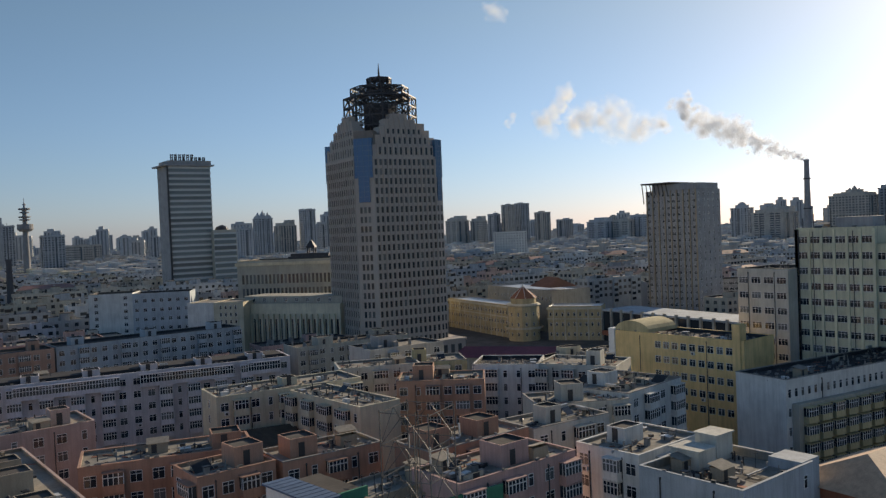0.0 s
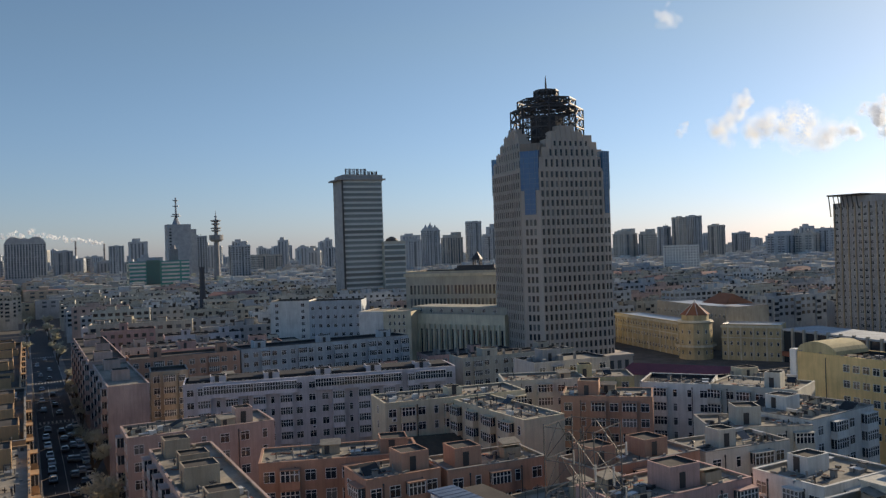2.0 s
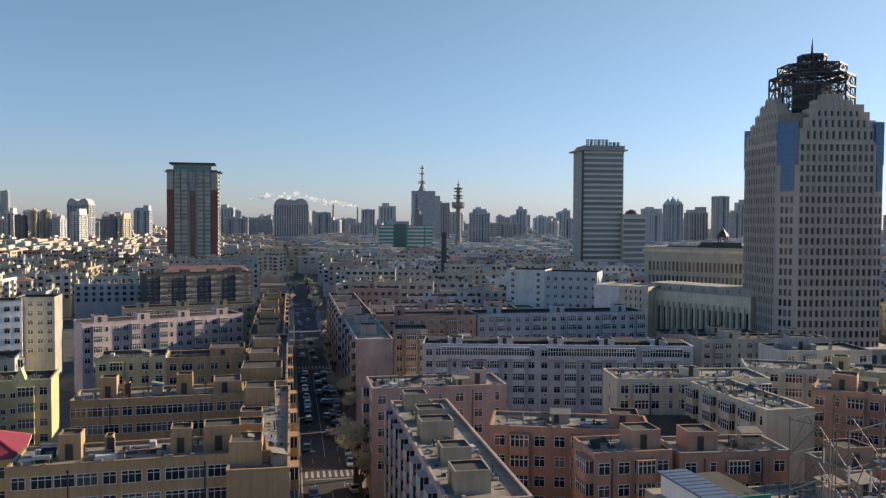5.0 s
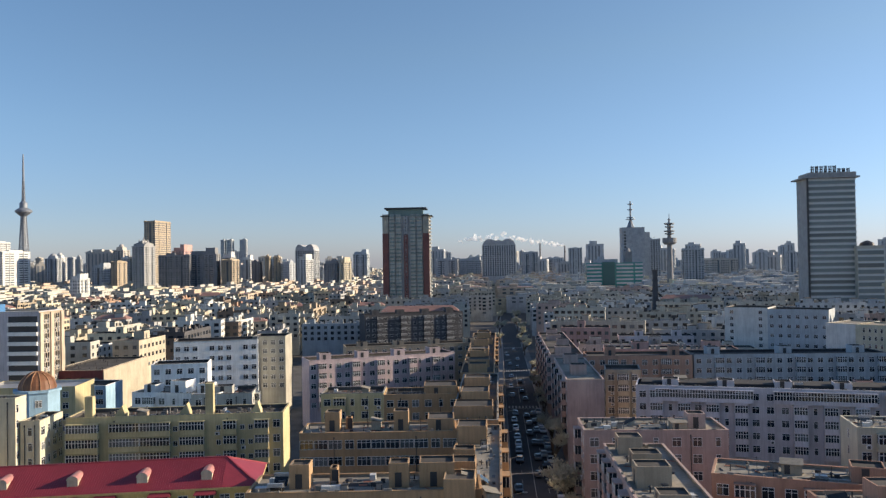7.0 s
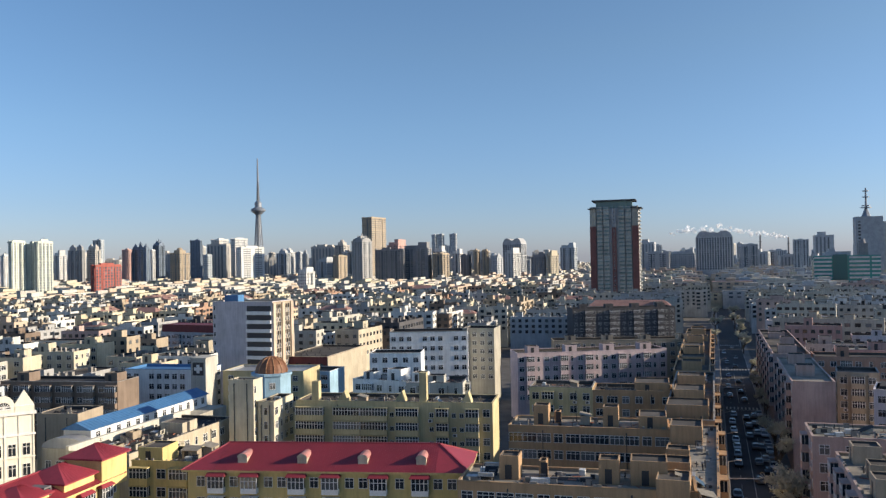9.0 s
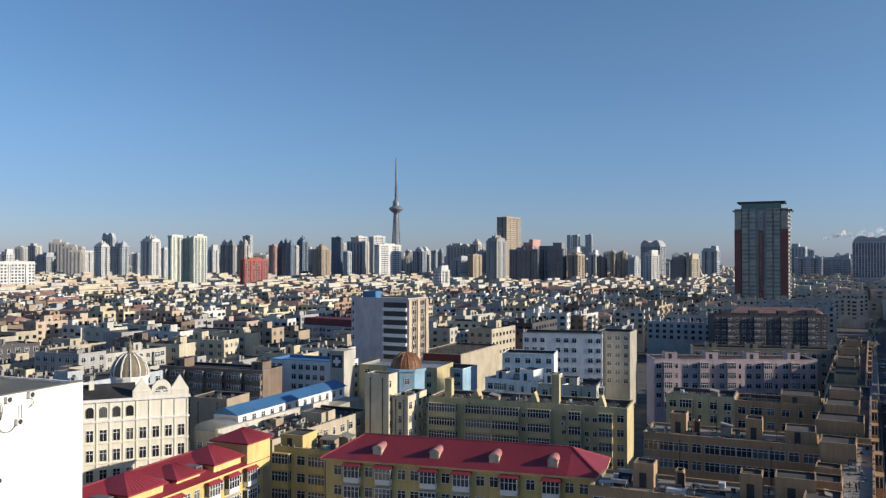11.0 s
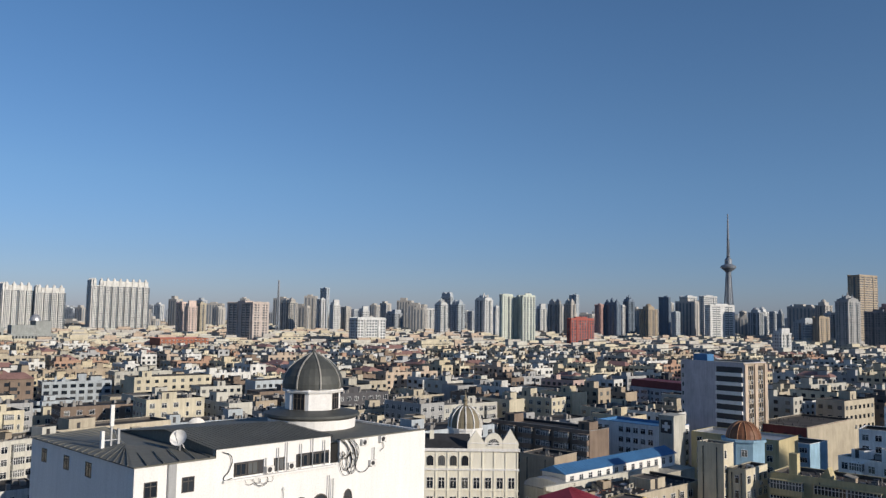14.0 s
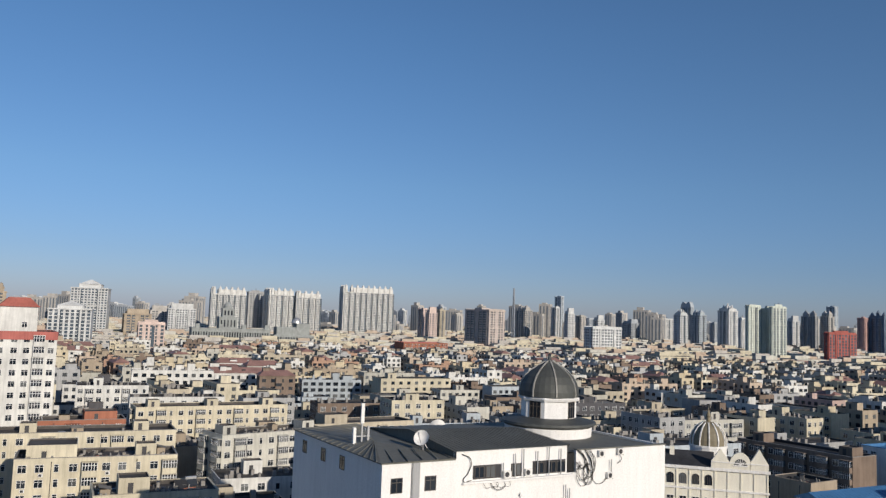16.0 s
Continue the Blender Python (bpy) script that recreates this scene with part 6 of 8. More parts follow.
# ---- lattice aerial tower on a near roof ----
base = block("low pale block carrying the aerial tower", 36, 48, 0, 11, 14, 18, "pale", {"S": "ww"}, skip_low=4)
at = thing("lattice_antenna", pose(41.6, 56.2, 17.3, 0, 0, 24), "open galvanised lattice antenna tower with white panel aerials", "antenna tower")
GALV = surface("galvanised_steel", (0.10, 0.10, 0.10), 0.6, 0.3, 0.08, 0.1, 8, 0)
HALFW = 2.35
for sx, sy in ((-1, -1), (1, -1), (1, 1), (-1, 1)):
    part("leg", Shape().bar((sx * HALFW, sy * HALFW, 0), (sx * HALFW, sy * HALFW, 17.6), 0.08), GALV, at)
for k in range(7):
    z = 0.6 + k * 2.8
    for i in range(4):
        a = [(-1, -1), (1, -1), (1, 1), (-1, 1)][i]
        b = [(1, -1), (1, 1), (-1, 1), (-1, -1)][i]
        A, B = (a[0] * HALFW, a[1] * HALFW, z), (b[0] * HALFW, b[1] * HALFW, z)
        part("girt", Shape().bar(A, B, 0.06), GALV, at)
        if k < 6:
            part("brace", Shape().bar(A, ((a[0] + b[0]) / 2 * HALFW, (a[1] + b[1]) / 2 * HALFW, z + 2.8), 0.05).bar(B, ((a[0] + b[0]) / 2 * HALFW, (a[1] + b[1]) / 2 * HALFW, z + 2.8), 0.05), GALV, at)
part("ladder", Shape().bar((0.2, 0.3, 0), (0.2, 0.3, 17), 0.07).bar((0.7, 0.3, 0), (0.7, 0.3, 17), 0.07), GALV, at)
part("cable_tray", Shape().box(-0.4, -0.2, 0.2, 0.26, 0, 16), GALV, at)
for x, y, z, h in ((-2.7, -2.6, 13.6, 1.7), (2.6, -2.7, 14.6, 1.4), (-2.7, -2.5, 9.2, 1.6), (2.7, -2.5, 10.6, 1.5), (0.2, -2.7, 12.6, 1.9), (2.7, 2.5, 13, 1.6), (-0.2, -2.7, 8.2, 1.8), (2.6, -2.6, 6.6, 1.6)):
    part("panel_aerial", Shape().box(x - 0.08, x + 0.08, y - 0.06, y + 0.06, z, z + h * 0.8), METAL, at)

# ---- office tower with a lattice crown ----
tw = thing("office_tower", pose(185, 266, 0, 0, 0, -8), "tall stone-clad office tower with glass corners and an open steel crown", "tower")
take(186, 266, 24, 24)
HALF, CUT, ZB = 18.5, 5.4, 78.0
STONE = surface("tower_stone", (0.42, 0.375, 0.335), 0.8, patch=0.06, streak=0.12)
BLUE_GLASS = glazing("blue_curtain_glass", (0.012, 0.075, 0.18), (0.03, 0.14, 0.28), 0.15)
s = Shape()
oct8 = [(-HALF + CUT, -HALF), (HALF - CUT, -HALF), (HALF - 1.8, -HALF + 1.0), (HALF, -HALF + CUT), (HALF, HALF - CUT), (HALF - CUT, HALF), (-HALF + CUT, HALF), (-HALF, HALF - CUT), (-HALF, -HALF + CUT)]
for i in range(9):
    a, b = oct8[i], oct8[(i + 1) % 9]
    s.poly([(*a, 0), (*b, 0), (*b, ZB), (*a, ZB)])
s.poly([(*p, ZB) for p in oct8])
part("wall", s, STONE, tw)
NW = window_shape(0.95, 2.3, 0, False).mesh("window", [surface("dark_frame", (0.1, 0.09, 0.08), 0.5), GLASS])
RUN = 2 * (HALF - CUT)
for side, rz in (("S", 0), ("W", -90)):
    for i in range(13):
        a = -RUN / 2 + RUN * (i + 0.5) / 13
        part("pilaster", Shape().box(-0.25, 0.25, -0.35, 0, 8, ZB - 1), STONE, tw, m=pose(0, 0, 0, 0, 0, rz) @ pose(a + RUN / 26, -HALF, 0))
        for k in range(20):
            part("window", NW, None, tw, m=pose(0, 0, 0, 0, 0, rz) @ pose(a, -HALF, 7.5 + k * 3.53))
    for step, (half, z0, z1) in enumerate(((12.9, ZB, 82.2), (11.4, 82.2, 86), (9.0, 86, 89.2), (6.6, 89.2, 92.2), (3.6, 92.2, 94.4))):
        s = Shape().box(-half, half, -HALF + 0.5 + step * 0.7, -HALF + 7, z0 - 0.01, z1, 0, "b")
        n = int(half / 2.3)
        for i in range(-n, n + 1):
            s.box(i * 2.2 - 0.3, i * 2.2 + 0.3, -HALF + 0.2 + step * 0.7, -HALF + 0.5 + step * 0.7, z0, z1 + 0.5, 0, "n")
            if step < 3:
                s.box(i * 2.2 + 0.7, i * 2.2 + 1.5, -HALF + 0.44 + step * 0.7, -HALF + 0.5 + step * 0.7, z0 + 0.6, z1 - 0.8, 1, "n")
        part("stepped_gable", s, [STONE, GLASS], tw, m=pose(0, 0, 0, 0, 0, rz))
for rz in (90, 180):
    s = Shape()
    for step, (half, z0, z1) in enumerate(((12.9, ZB, 82.2), (11.4, 82.2, 86), (9.0, 86, 89.2), (6.6, 89.2, 92.2))):
        s.box(-half, half, -HALF + 0.5 + step * 0.7, -HALF + 7, z0 - 0.01, z1, 0, "b")
    part("stepped_gable", s, STONE, tw, m=pose(0, 0, 0, 0, 0, rz))
corner = HALF - CUT / 2
for i, (cx, cy, ang, wide) in enumerate(((-corner, -corner, -45, CUT * math.sqrt(2)), (HALF - CUT + 1.8, -HALF + 0.5, 15.5, 3.7), (-corner, corner, -135, CUT * math.sqrt(2)))):
    z0, z1 = 61.0, 84.6
    s = Shape().box(-wide * 0.46, wide * 0.46, -0.3, 2.6, z0 + 9, z1, 0).box(-wide * 0.28, wide * 0.28, -0.3, 0.6, z0, z0 + 9, 0)
    for k in range(int((z1 - z0) / 1.9)):
        q = 0.47 if k * 1.9 > 9 else 0.29
        s.box(-wide * q, wide * q, -0.36, -0.3, z0 + k * 1.9, z0 + k * 1.9 + 0.12, 1)
    for a in (-0.46, -0.28, 0.0, 0.28, 0.46):
        s.box(wide * a - 0.06, wide * a + 0.06, -0.36, -0.3, z0 if abs(a) < 0.4 else z0 + 9, z1, 1)
    part("corner_glazing", s, [BLUE_GLASS, surface("blue_mullion", (0.12, 0.2, 0.28), 0.4)], tw, "blue glass curtain wall on the corner", m=pose(cx, cy, 0, 0, 0, ang))
    if i == 0:
        part("corner_attic", Shape().box(-wide * 0.5, wide * 0.5, 0.8, 5, ZB - 0.02, 87.5).box(-wide * 0.3, wide * 0.3, 0.7, 0.8, 83, 86.5), surface("bare_concrete", (0.22, 0.2, 0.18), 0.9), tw, m=pose(cx, cy, 0, 0, 0, ang))
    if i < 2:
        for k in range(15):
            for a in ((-1.6, 0, 1.6), (-0.9, 0.9))[i]:
                part("window", NW, None, tw, m=pose(cx, cy, 0, 0, 0, ang) @ pose(a, 0, 7.5 + k * 3.53))
part("podium", Shape().box(-22, 21, -23, 20, 0, 7).box(-22.4, 21.4, -23.4, 20.4, 7, 7.8), STONE, tw)
for i in range(13):
    part("podium_window", Shape().box(-0.8, 0.8, -0.06, 0, 0, 3.2), [GLASS], tw, m=pose(-20 + i * 3.2, -23, 2.5))
part("core", Shape().box(-9, 9, -9, 9, ZB, 87.5), surface("bare_concrete", (0.22, 0.2, 0.18), 0.9), tw)


def lattice(r, z0, z1, t, n=8, turn=22.5, levels=2, inner=0.0):
    """An open ring of posts, hoops and braces."""
    s = Shape()
    P = [(math.cos(radians(turn + 360 * i / n)), math.sin(radians(turn + 360 * i / n))) for i in range(n)]
    for i in range(n):
        a, b = P[i], P[(i + 1) % n]
        s.bar((r * a[0], r * a[1], z0), (r * a[0], r * a[1], z1), t)
        for k in range(levels + 1):
            z = z0 + (z1 - z0) * k / levels
            s.bar((r * a[0], r * a[1], z), (r * b[0], r * b[1], z), t)
            if inner:
                s.bar((r * a[0], r * a[1], z), (inner * a[0], inner * a[1], z), t * 0.7)
        for k in range(levels):
            za, zb = z0 + (z1 - z0) * k / levels, z0 + (z1 - z0) * (k + 1) / levels
            m0 = ((a[0] + b[0]) / 2 * r, (a[1] + b[1]) / 2 * r, zb)
            s.bar((r * a[0], r * a[1], za), m0, t * 0.6)
            s.bar((r * b[0], r * b[1], za), m0, t * 0.6)
            s.bar((m0[0], m0[1], za), m0, t * 0.6)
    return s


part("crown_tier", lattice(14.2, 87, 102.3, 0.46, 8, 22.5, 4, 11), DARK_METAL, tw)
part("crown_tier", lattice(11.4, 101.5, 106.3, 0.42, 8, 22.5, 2, 7.4), DARK_METAL, tw)
part("crown_tier", lattice(4.7, 106.3, 110.2, 0.5, 8, 22.5, 1, 1), DARK_METAL, tw)
for rr, za, zb in ((11.0, 87, 102.3), (7.4, 101.5, 106.3)):
    part("crown_inner", lattice(rr, za, zb, 0.3, 8, 22.5, 3), DARK_METAL, tw)
for z, rr in ((102.3, 14.2), (106.3, 10.4)):
    s = Shape()
    for i in range(-4, 5):
        a = i * rr / 5
        b = math.sqrt(max(0.1, rr * rr * 0.86 - a * a))
        s.bar((a, -b, z), (a, b, z), 0.28).bar((-b, a, z), (b, a, z), 0.28)
    part("crown_grid", s, DARK_METAL, tw)
part("crown_deck", Shape().ring(0, 0, 4.7, 109.4, 4.7, 110.0, 8, cap=True), DARK_METAL, tw)
part("crown_core", Shape().ring(0, 0, 7.0, 88, 7.0, 99.5, 8, cap=True), DARK_METAL, tw)
part("spire", Shape().ring(0, 0, 0.5, 109.8, 0.35, 113.5, 8).ring(0, 0, 0.35, 113.5, 0.05, 116.6, 8), DARK_METAL, tw)

# ---- hotel tower ----
ht = thing("hotel_tower", pose(207.5, 560, 0, 0, 0, -4), "slim grey hotel tower with pale bands and rooftop lettering", "tower")
take(222, 570, 24, 20)
ht.scale = (1.05, 1.0, 0.978)
part("wall", Shape().box(0, 29, 0, 24, 0, 104), wall_paint("grey"), ht)
BAND = surface("pale_band", (0.50, 0.53, 0.52), 0.5, patch=0.04, streak=0.1, bump=0)
BAND_GLASS = glazing("band_glass", (0.10, 0.125, 0.13), (0.22, 0.25, 0.25), 0.15)
for k in range(24):
    z = 8 + k * 4.0
    part("glass_band", Shape().box(1, 28.6, -0.15, 0, z, z + 2.2), [BAND_GLASS], ht)
    part("pale_band", Shape().box(0.6, 29.2, -0.4, 0, z + 2.2, z + 3.5), BAND, ht)
    part("mullion", Shape().box(0.9, 28.7, -0.2, -0.15, z + 1.05, z + 1.17), DARK_METAL, ht)
part("side_fin", Shape().box(-0.4, 0.6, -1, 0.5, 0, 104), DARK_METAL, ht)
part("roof_slab", Shape().box(-3, 31.5, -2, 26, 104, 105).box(1, 30, 0.5, 23, 105, 108), wall_paint("grey"), ht)
for i in range(9):
    s = Shape()
    a, hi = 2.6 + i * 2.7, 4.4 if i < 6 else 2.4
    for k in range(3):
        s.box(a, a + 2.1, 1, 1.3, 108.2 + k * hi * 0.36, 108.8 + k * hi * 0.36)
    for q in (0.0, 0.75, 1.6) if i % 2 else (0.3, 1.5):
        s.box(a + q, a + q + 0.5, 1, 1.3, 108.0, 108.2 + hi)
    s.bar((a + 1, 1.2, 107.9), (a + 1, 3.4, 108.0), 0.2).bar((a + 1, 3.4, 108), (a + 1, 1.2, 110.6), 0.2)
    part("roof_sign_bar", s, DARK_METAL, ht)
an = thing("hotel_annex", pose(236, 553, 0, 0, 0, -4), "lower glazed hotel annex catching yellow reflections", "tower")
part("wall", Shape().box(0, 17, 0, 20, 0, 56), wall_paint("stone"), an)
for k in range(12):
    part("glass_band", Shape().box(0.5, 16.5, -0.15, 0, 4 + k * 4.2, 6.6 + k * 4.2), [BAND_GLASS], an)
    part("pale_band", Shape().box(0.3, 16.7, -0.35, 0, 6.6 + k * 4.2, 7.8 + k * 4.2), BAND, an)
part("roof_dome", Shape().ring(9, 8, 5, 56, 4, 58, 12).ring(9, 8, 4, 58, 1, 59.5, 12, cap=True), DARK_METAL, an)

# ---- dark red apartment tower ----
dk = thing("apartment_tower", pose(-98.5, 692, 0, 0, 0, 2), "apartment tower with red brick corners, green glass and roof plate", "tower")
take(-79, 704, 22, 16)
RED = surface("tower_red_brick", (0.22, 0.095, 0.085), 0.85)
GREENISH = glazing("green_glass", (0.07, 0.12, 0.115), (0.30, 0.36, 0.34), 0.15)
part("wall", Shape().box(0, 40, 1.2, 25, 0, 90), wall_paint("grey"), dk)
for a, b in ((0, 5.2), (34.8, 40)):
    part("brick_pier", Shape().box(a, b, 0, 6, 0, 75), RED, dk)
    part("pier_head", Shape().box(a + 0.1, b - 0.1, 0.1, 6, 75, 91.5), wall_paint("stone"), dk)
part("brick_pier", Shape().box(18.2, 21.8, 0.4, 6, 0, 74), RED, dk)
part("pier_head", Shape().box(18.3, 21.7, 0.5, 6, 74, 90), wall_paint("grey"), dk)
TOWER_BAY = Shape().box(0, 4.6, -0.3, 1.2, 0, 1.2, 0).box(0.1, 4.5, -0.15, 1.2, 1.2, 2.75, 1).box(-0.1, 4.7, -0.4, 1.2, 2.75, 3.0, 2)
for i in range(6):
    TOWER_BAY.box(0.05 + i * 0.88, 0.17 + i * 0.88, -0.25, -0.1, 0.9, 2.75, 2)
TOWER_BALCONY = TOWER_BAY.mesh("balcony", [wall_paint("stone"), GREENISH, wall_paint("hazepale")])
SLIM_SASH = window_shape(1.0, 1.7, 0).mesh("window", [FRAME, GLASS])
for k in range(27):
    z = 5 + k * 3.2
    for a in (5.9, 11.4, 23.9, 29.5):
        part("balcony", TOWER_BALCONY, None, dk, m=pose(a, 0, z))
    for a in (20.0,):
        part("window", SLIM_SASH, None, dk, m=pose(a, 0.4, z + 0.9))
    part("end_balcony", Shape().box(40, 41.6, 3, 9, 0, 1.1, 0).box(40, 41.4, 11, 19, 0, 1.1, 0), wall_paint("pale"), dk, m=pose(0, 0, z))
part("upper_storey", Shape().box(5, 35, 3, 22, 90, 96), GREENISH, dk)
part("roof_plate", Shape().box(2, 38, 0, 25, 96, 97.2).box(-1.5, 6, -1, 26, 89.6, 90.3).box(34, 43, -1, 26, 89.6, 90.3), DARK_METAL, dk)

# ---- broadcasting tower ----
tv = thing("television_tower", pose(-1137, 1883, 0, 0, 0, 20), "slender steel television tower with a round pod", "tower")
take(-1137, 1883, 30, 30)
STEEL = surface("tower_steel", (0.22, 0.25, 0.29), 0.5, 0.3, 0.05, 0.1, 3, 0)


def open_shaft(r0, z0, r1, z1, n, t, levels):
    s = Shape()
    for i in range(n):
        a, b = 2 * math.pi * i / n, 2 * math.pi * (i + 1) / n
        for k in range(levels):
            p, q = k / levels, (k + 1) / levels
            ra, rb = r0 + (r1 - r0) * p, r0 + (r1 - r0) * q
            za, zb = z0 + (z1 - z0) * p, z0 + (z1 - z0) * q
            A, B = (ra * math.cos(a), ra * math.sin(a), za), (rb * math.cos(a), rb * math.sin(a), zb)
            C, D = (rb * math.cos(b), rb * math.sin(b), zb), (ra * math.cos(b), ra * math.sin(b), za)
            s.bar(A, B, t).bar(A, C, t * 0.6).bar(D, B, t * 0.6).bar(B, C, t * 0.7)
    return s


part("shaft", open_shaft(17, 0, 6.0, 178, 8, 1.1, 14), STEEL, tv)
part("lift_shaft", Shape().ring(0, 0, 4.0, 0, 4.0, 210, 12), STEEL, tv)
s = Shape()
for (r0, z0), (r1, z1) in zip([(6, 176), (12, 181), (19, 187), (19.5, 190), (16, 193), (9, 197), (9, 208), (7.5, 210)], [(12, 181), (19, 187), (19.5, 190), (16, 193), (9, 197), (9, 208), (7.5, 210), (4, 214)]):
    s.ring(0, 0, r0, z0, r1, z1, 24)
part("pod", s, STEEL, tv)
part("upper_shaft", open_shaft(4, 210, 2.4, 262, 6, 0.8, 8).ring(0, 0, 2.4, 210, 1.6, 262, 8), STEEL, tv)
part("aerial", Shape().ring(0, 0, 2.8, 262, 2.3, 295, 8).ring(0, 0, 2.2, 295, 1.5, 326, 8).ring(0, 0, 2.2, 258, 2.2, 262, 10, cap=True), STEEL, tv)

# ---- telecom building, radio tower, green office, striped mast ----
tl = thing("telecom_building", pose(178, 1180, 0, 0, 0, 0), "grey telecom block with a stepped red-and-white mast", "tower")
take(192, 1192, 24, 18)
part("wall", Shape().box(0, 32, 0, 24, 0, 95).box(26, 40, 4, 22, 0, 88), wall_paint("haze"), tl)
part("stair_strip", Shape().box(1.5, 6.5, -0.6, 0, 10, 92), wall_paint("haze"), tl)
for k in range(18):
    part("stair_window", Shape().box(2.5, 5.5, -0.7, -0.6, 14 + k * 4.3, 16.2 + k * 4.3), [GLASS], tl)
part("mast", Shape().ring(14, 10, 6, 95, 1.6, 106, 8).ring(14, 10, 1.4, 106, 1.0, 133, 8), STEEL, tl)
for z, r in ((106, 7), (108.5, 5.5), (120, 4.5), (128, 4)):
    part("mast_ring", Shape().ring(14, 10, 1.2, z, r, z + 0.4, 12).ring(14, 10, r, z + 0.4, r, z + 1.4, 12, cap=True), STEEL, tl)
rt = thing("radio_tower", pose(203, 979, 0), "concrete radio tower with stacked round decks", "tower")
take(203, 979, 10, 10)
part("shaft", Shape().ring(0, 0, 4.2, 0, 3.0, 66, 16).ring(0, 0, 2.6, 66, 2.2, 92, 16, cap=True), wall_paint("slate"), rt)
for z, r, h in ((66, 8.2, 8), (78, 5.6, 1.6), (81, 6.2, 1.6), (86, 5, 1.6), (89.5, 6.0, 2)):
    part("deck", Shape().ring(0, 0, r * 0.7, z, r, z + h * 0.3, 20).ring(0, 0, r, z + h * 0.3, r, z + h, 20, cap=True), wall_paint("slate"), rt)
part("aerial", Shape().ring(0, 0, 1.2, 92, 0.9, 97, 8).ring(0, 0, 1.8, 95, 1.8, 96, 8, cap=True).ring(0, 0, 0.5, 97, 0.2, 103, 8), STEEL, rt)
gr = thing("green_office", pose(96, 893, 0), "green glass office block with pale floor bands", "office building")
take(124, 905, 32, 18)
part("wall", Shape().box(0, 60, 0, 24, 0, 46), glazing("teal_glass", (0.03, 0.17, 0.16), (0.06, 0.26, 0.25), 0.12), gr)
for k in range(11):
    for a, b in ((0, 16), (32, 50), (52, 60)):
        part("floor_band", Shape().box(a, b, -0.6, 0, 3 + k * 4, 4.8 + k * 4), wall_paint("hazepale"), gr)
part("centre_bay", Shape().box(17, 30, -1, 0, 0, 47), glazing("teal_glass_dark", (0.02, 0.10, 0.10), (0.04, 0.14, 0.14), 0.12), gr)
part("roof_house", Shape().box(10, 34, 4, 20, 46, 50).box(14, 20, 6, 16, 50, 53), wall_paint("haze"), gr)
part("roof_house", Shape().box(42, 50, 6, 18, 46, 58).ring(46, 12, 3, 58, 2, 62, 10, cap=True), wall_paint("slate"), gr)
ms = thing("lattice_mast", pose(-1323, 707, 0), "thin lattice mast far off", "mast")
part("shaft", open_shaft(4, 0, 1.2, 112, 4, 0.8, 14), STEEL, ms)
oc = thing("brick_chimney", pose(104, 550, 0), "old dark brick chimney among the roofs", "chimney")
take(104, 550, 5, 5)
part("shaft", Shape().ring(0, 0, 2.6, 0, 1.5, 42, 14).ring(0, 0, 1.8, 41, 1.8, 42.5, 14, cap=True), wall_paint("darkbrick"), oc)

# ---- brown office tower and the blue-white slab behind it ----
bt = block("brown office tower with a trellised roof edge", 330, 249, -86, 27, 22, 64, "grey", {"S": fit_pattern("w", 27, 2.7), "E": fit_pattern("n", 22, 4)}, single=False, fh=3.1, name="office_tower", category="tower", roof=ROOF_DARK)
for i in range(9):
    part("pier", Shape().box(i * 3.3, i * 3.3 + 0.6, -0.5, 0, 0, 64), wall_paint("tan"), bt)
part("upper_storey", Shape().box(2, 26.5, 2, 21, 63.3, 67), wall_paint("grey"), bt)
s = Shape().box(-2.5, 14, -1.2, 20, 67.4, 68)
for i in range(7):
    s.bar((-1 + i * 2.2, -0.8, 62 if i else 58), (-1 + i * 2.2 - 0.8, -0.9, 67.5), 0.35)
part("trellis", s, DARK_METAL, bt)
block("white and blue slab with a dark end", 607, 664, -40, 36, 14, 44, "white", {"S": fit_pattern("w", 36, 3)}, single=False, name="office_block", category="office building", roof=BLUE_SHEET)
block("dark glazed long block beyond the palace", 345, 262, -40, 60, 14, 18, "grey", {"S": fit_pattern("l", 60, 3)}, single=False, roof=ROOF_DARK)


# ---- chimneys and their smoke ----
def stack(x, y, h, r0, r1, label, name="factory_chimney"):
    root = thing(name, pose(x, y, 0), label, "chimney", "factory chimneys")
    part("shaft", Shape().ring(0, 0, r0, 0, r1, h, 20), wall_paint("slate"), root)
    part("rim", Shape().ring(0, 0, r1 + 0.4, h - 2, r1 + 0.4, h, 20).ring(0, 0, r1 + 0.4, h, r1 * 0.7, h, 20), wall_paint("grey"), root)
    for k in (0.5, 0.8):
        r = r0 + (r1 - r0) * k
        part("platform", Shape().ring(0, 0, r + 0.1, h * k, r + 1.2, h * k + 0.1, 20).ring(0, 0, r + 1.2, h * k + 0.1, r + 1.2, h * k + 1.2, 20), DARK_METAL, root)
    return root


stack(891.3, 453.4, 111, 4.6, 2.6, "tall concrete factory chimney trailing smoke")
stack(129, 2497, 102, 3.8, 2.2, "far power station chimney trailing white steam")
stack(203, 2492, 93, 3.8, 2.2, "far power station chimney trailing white steam")


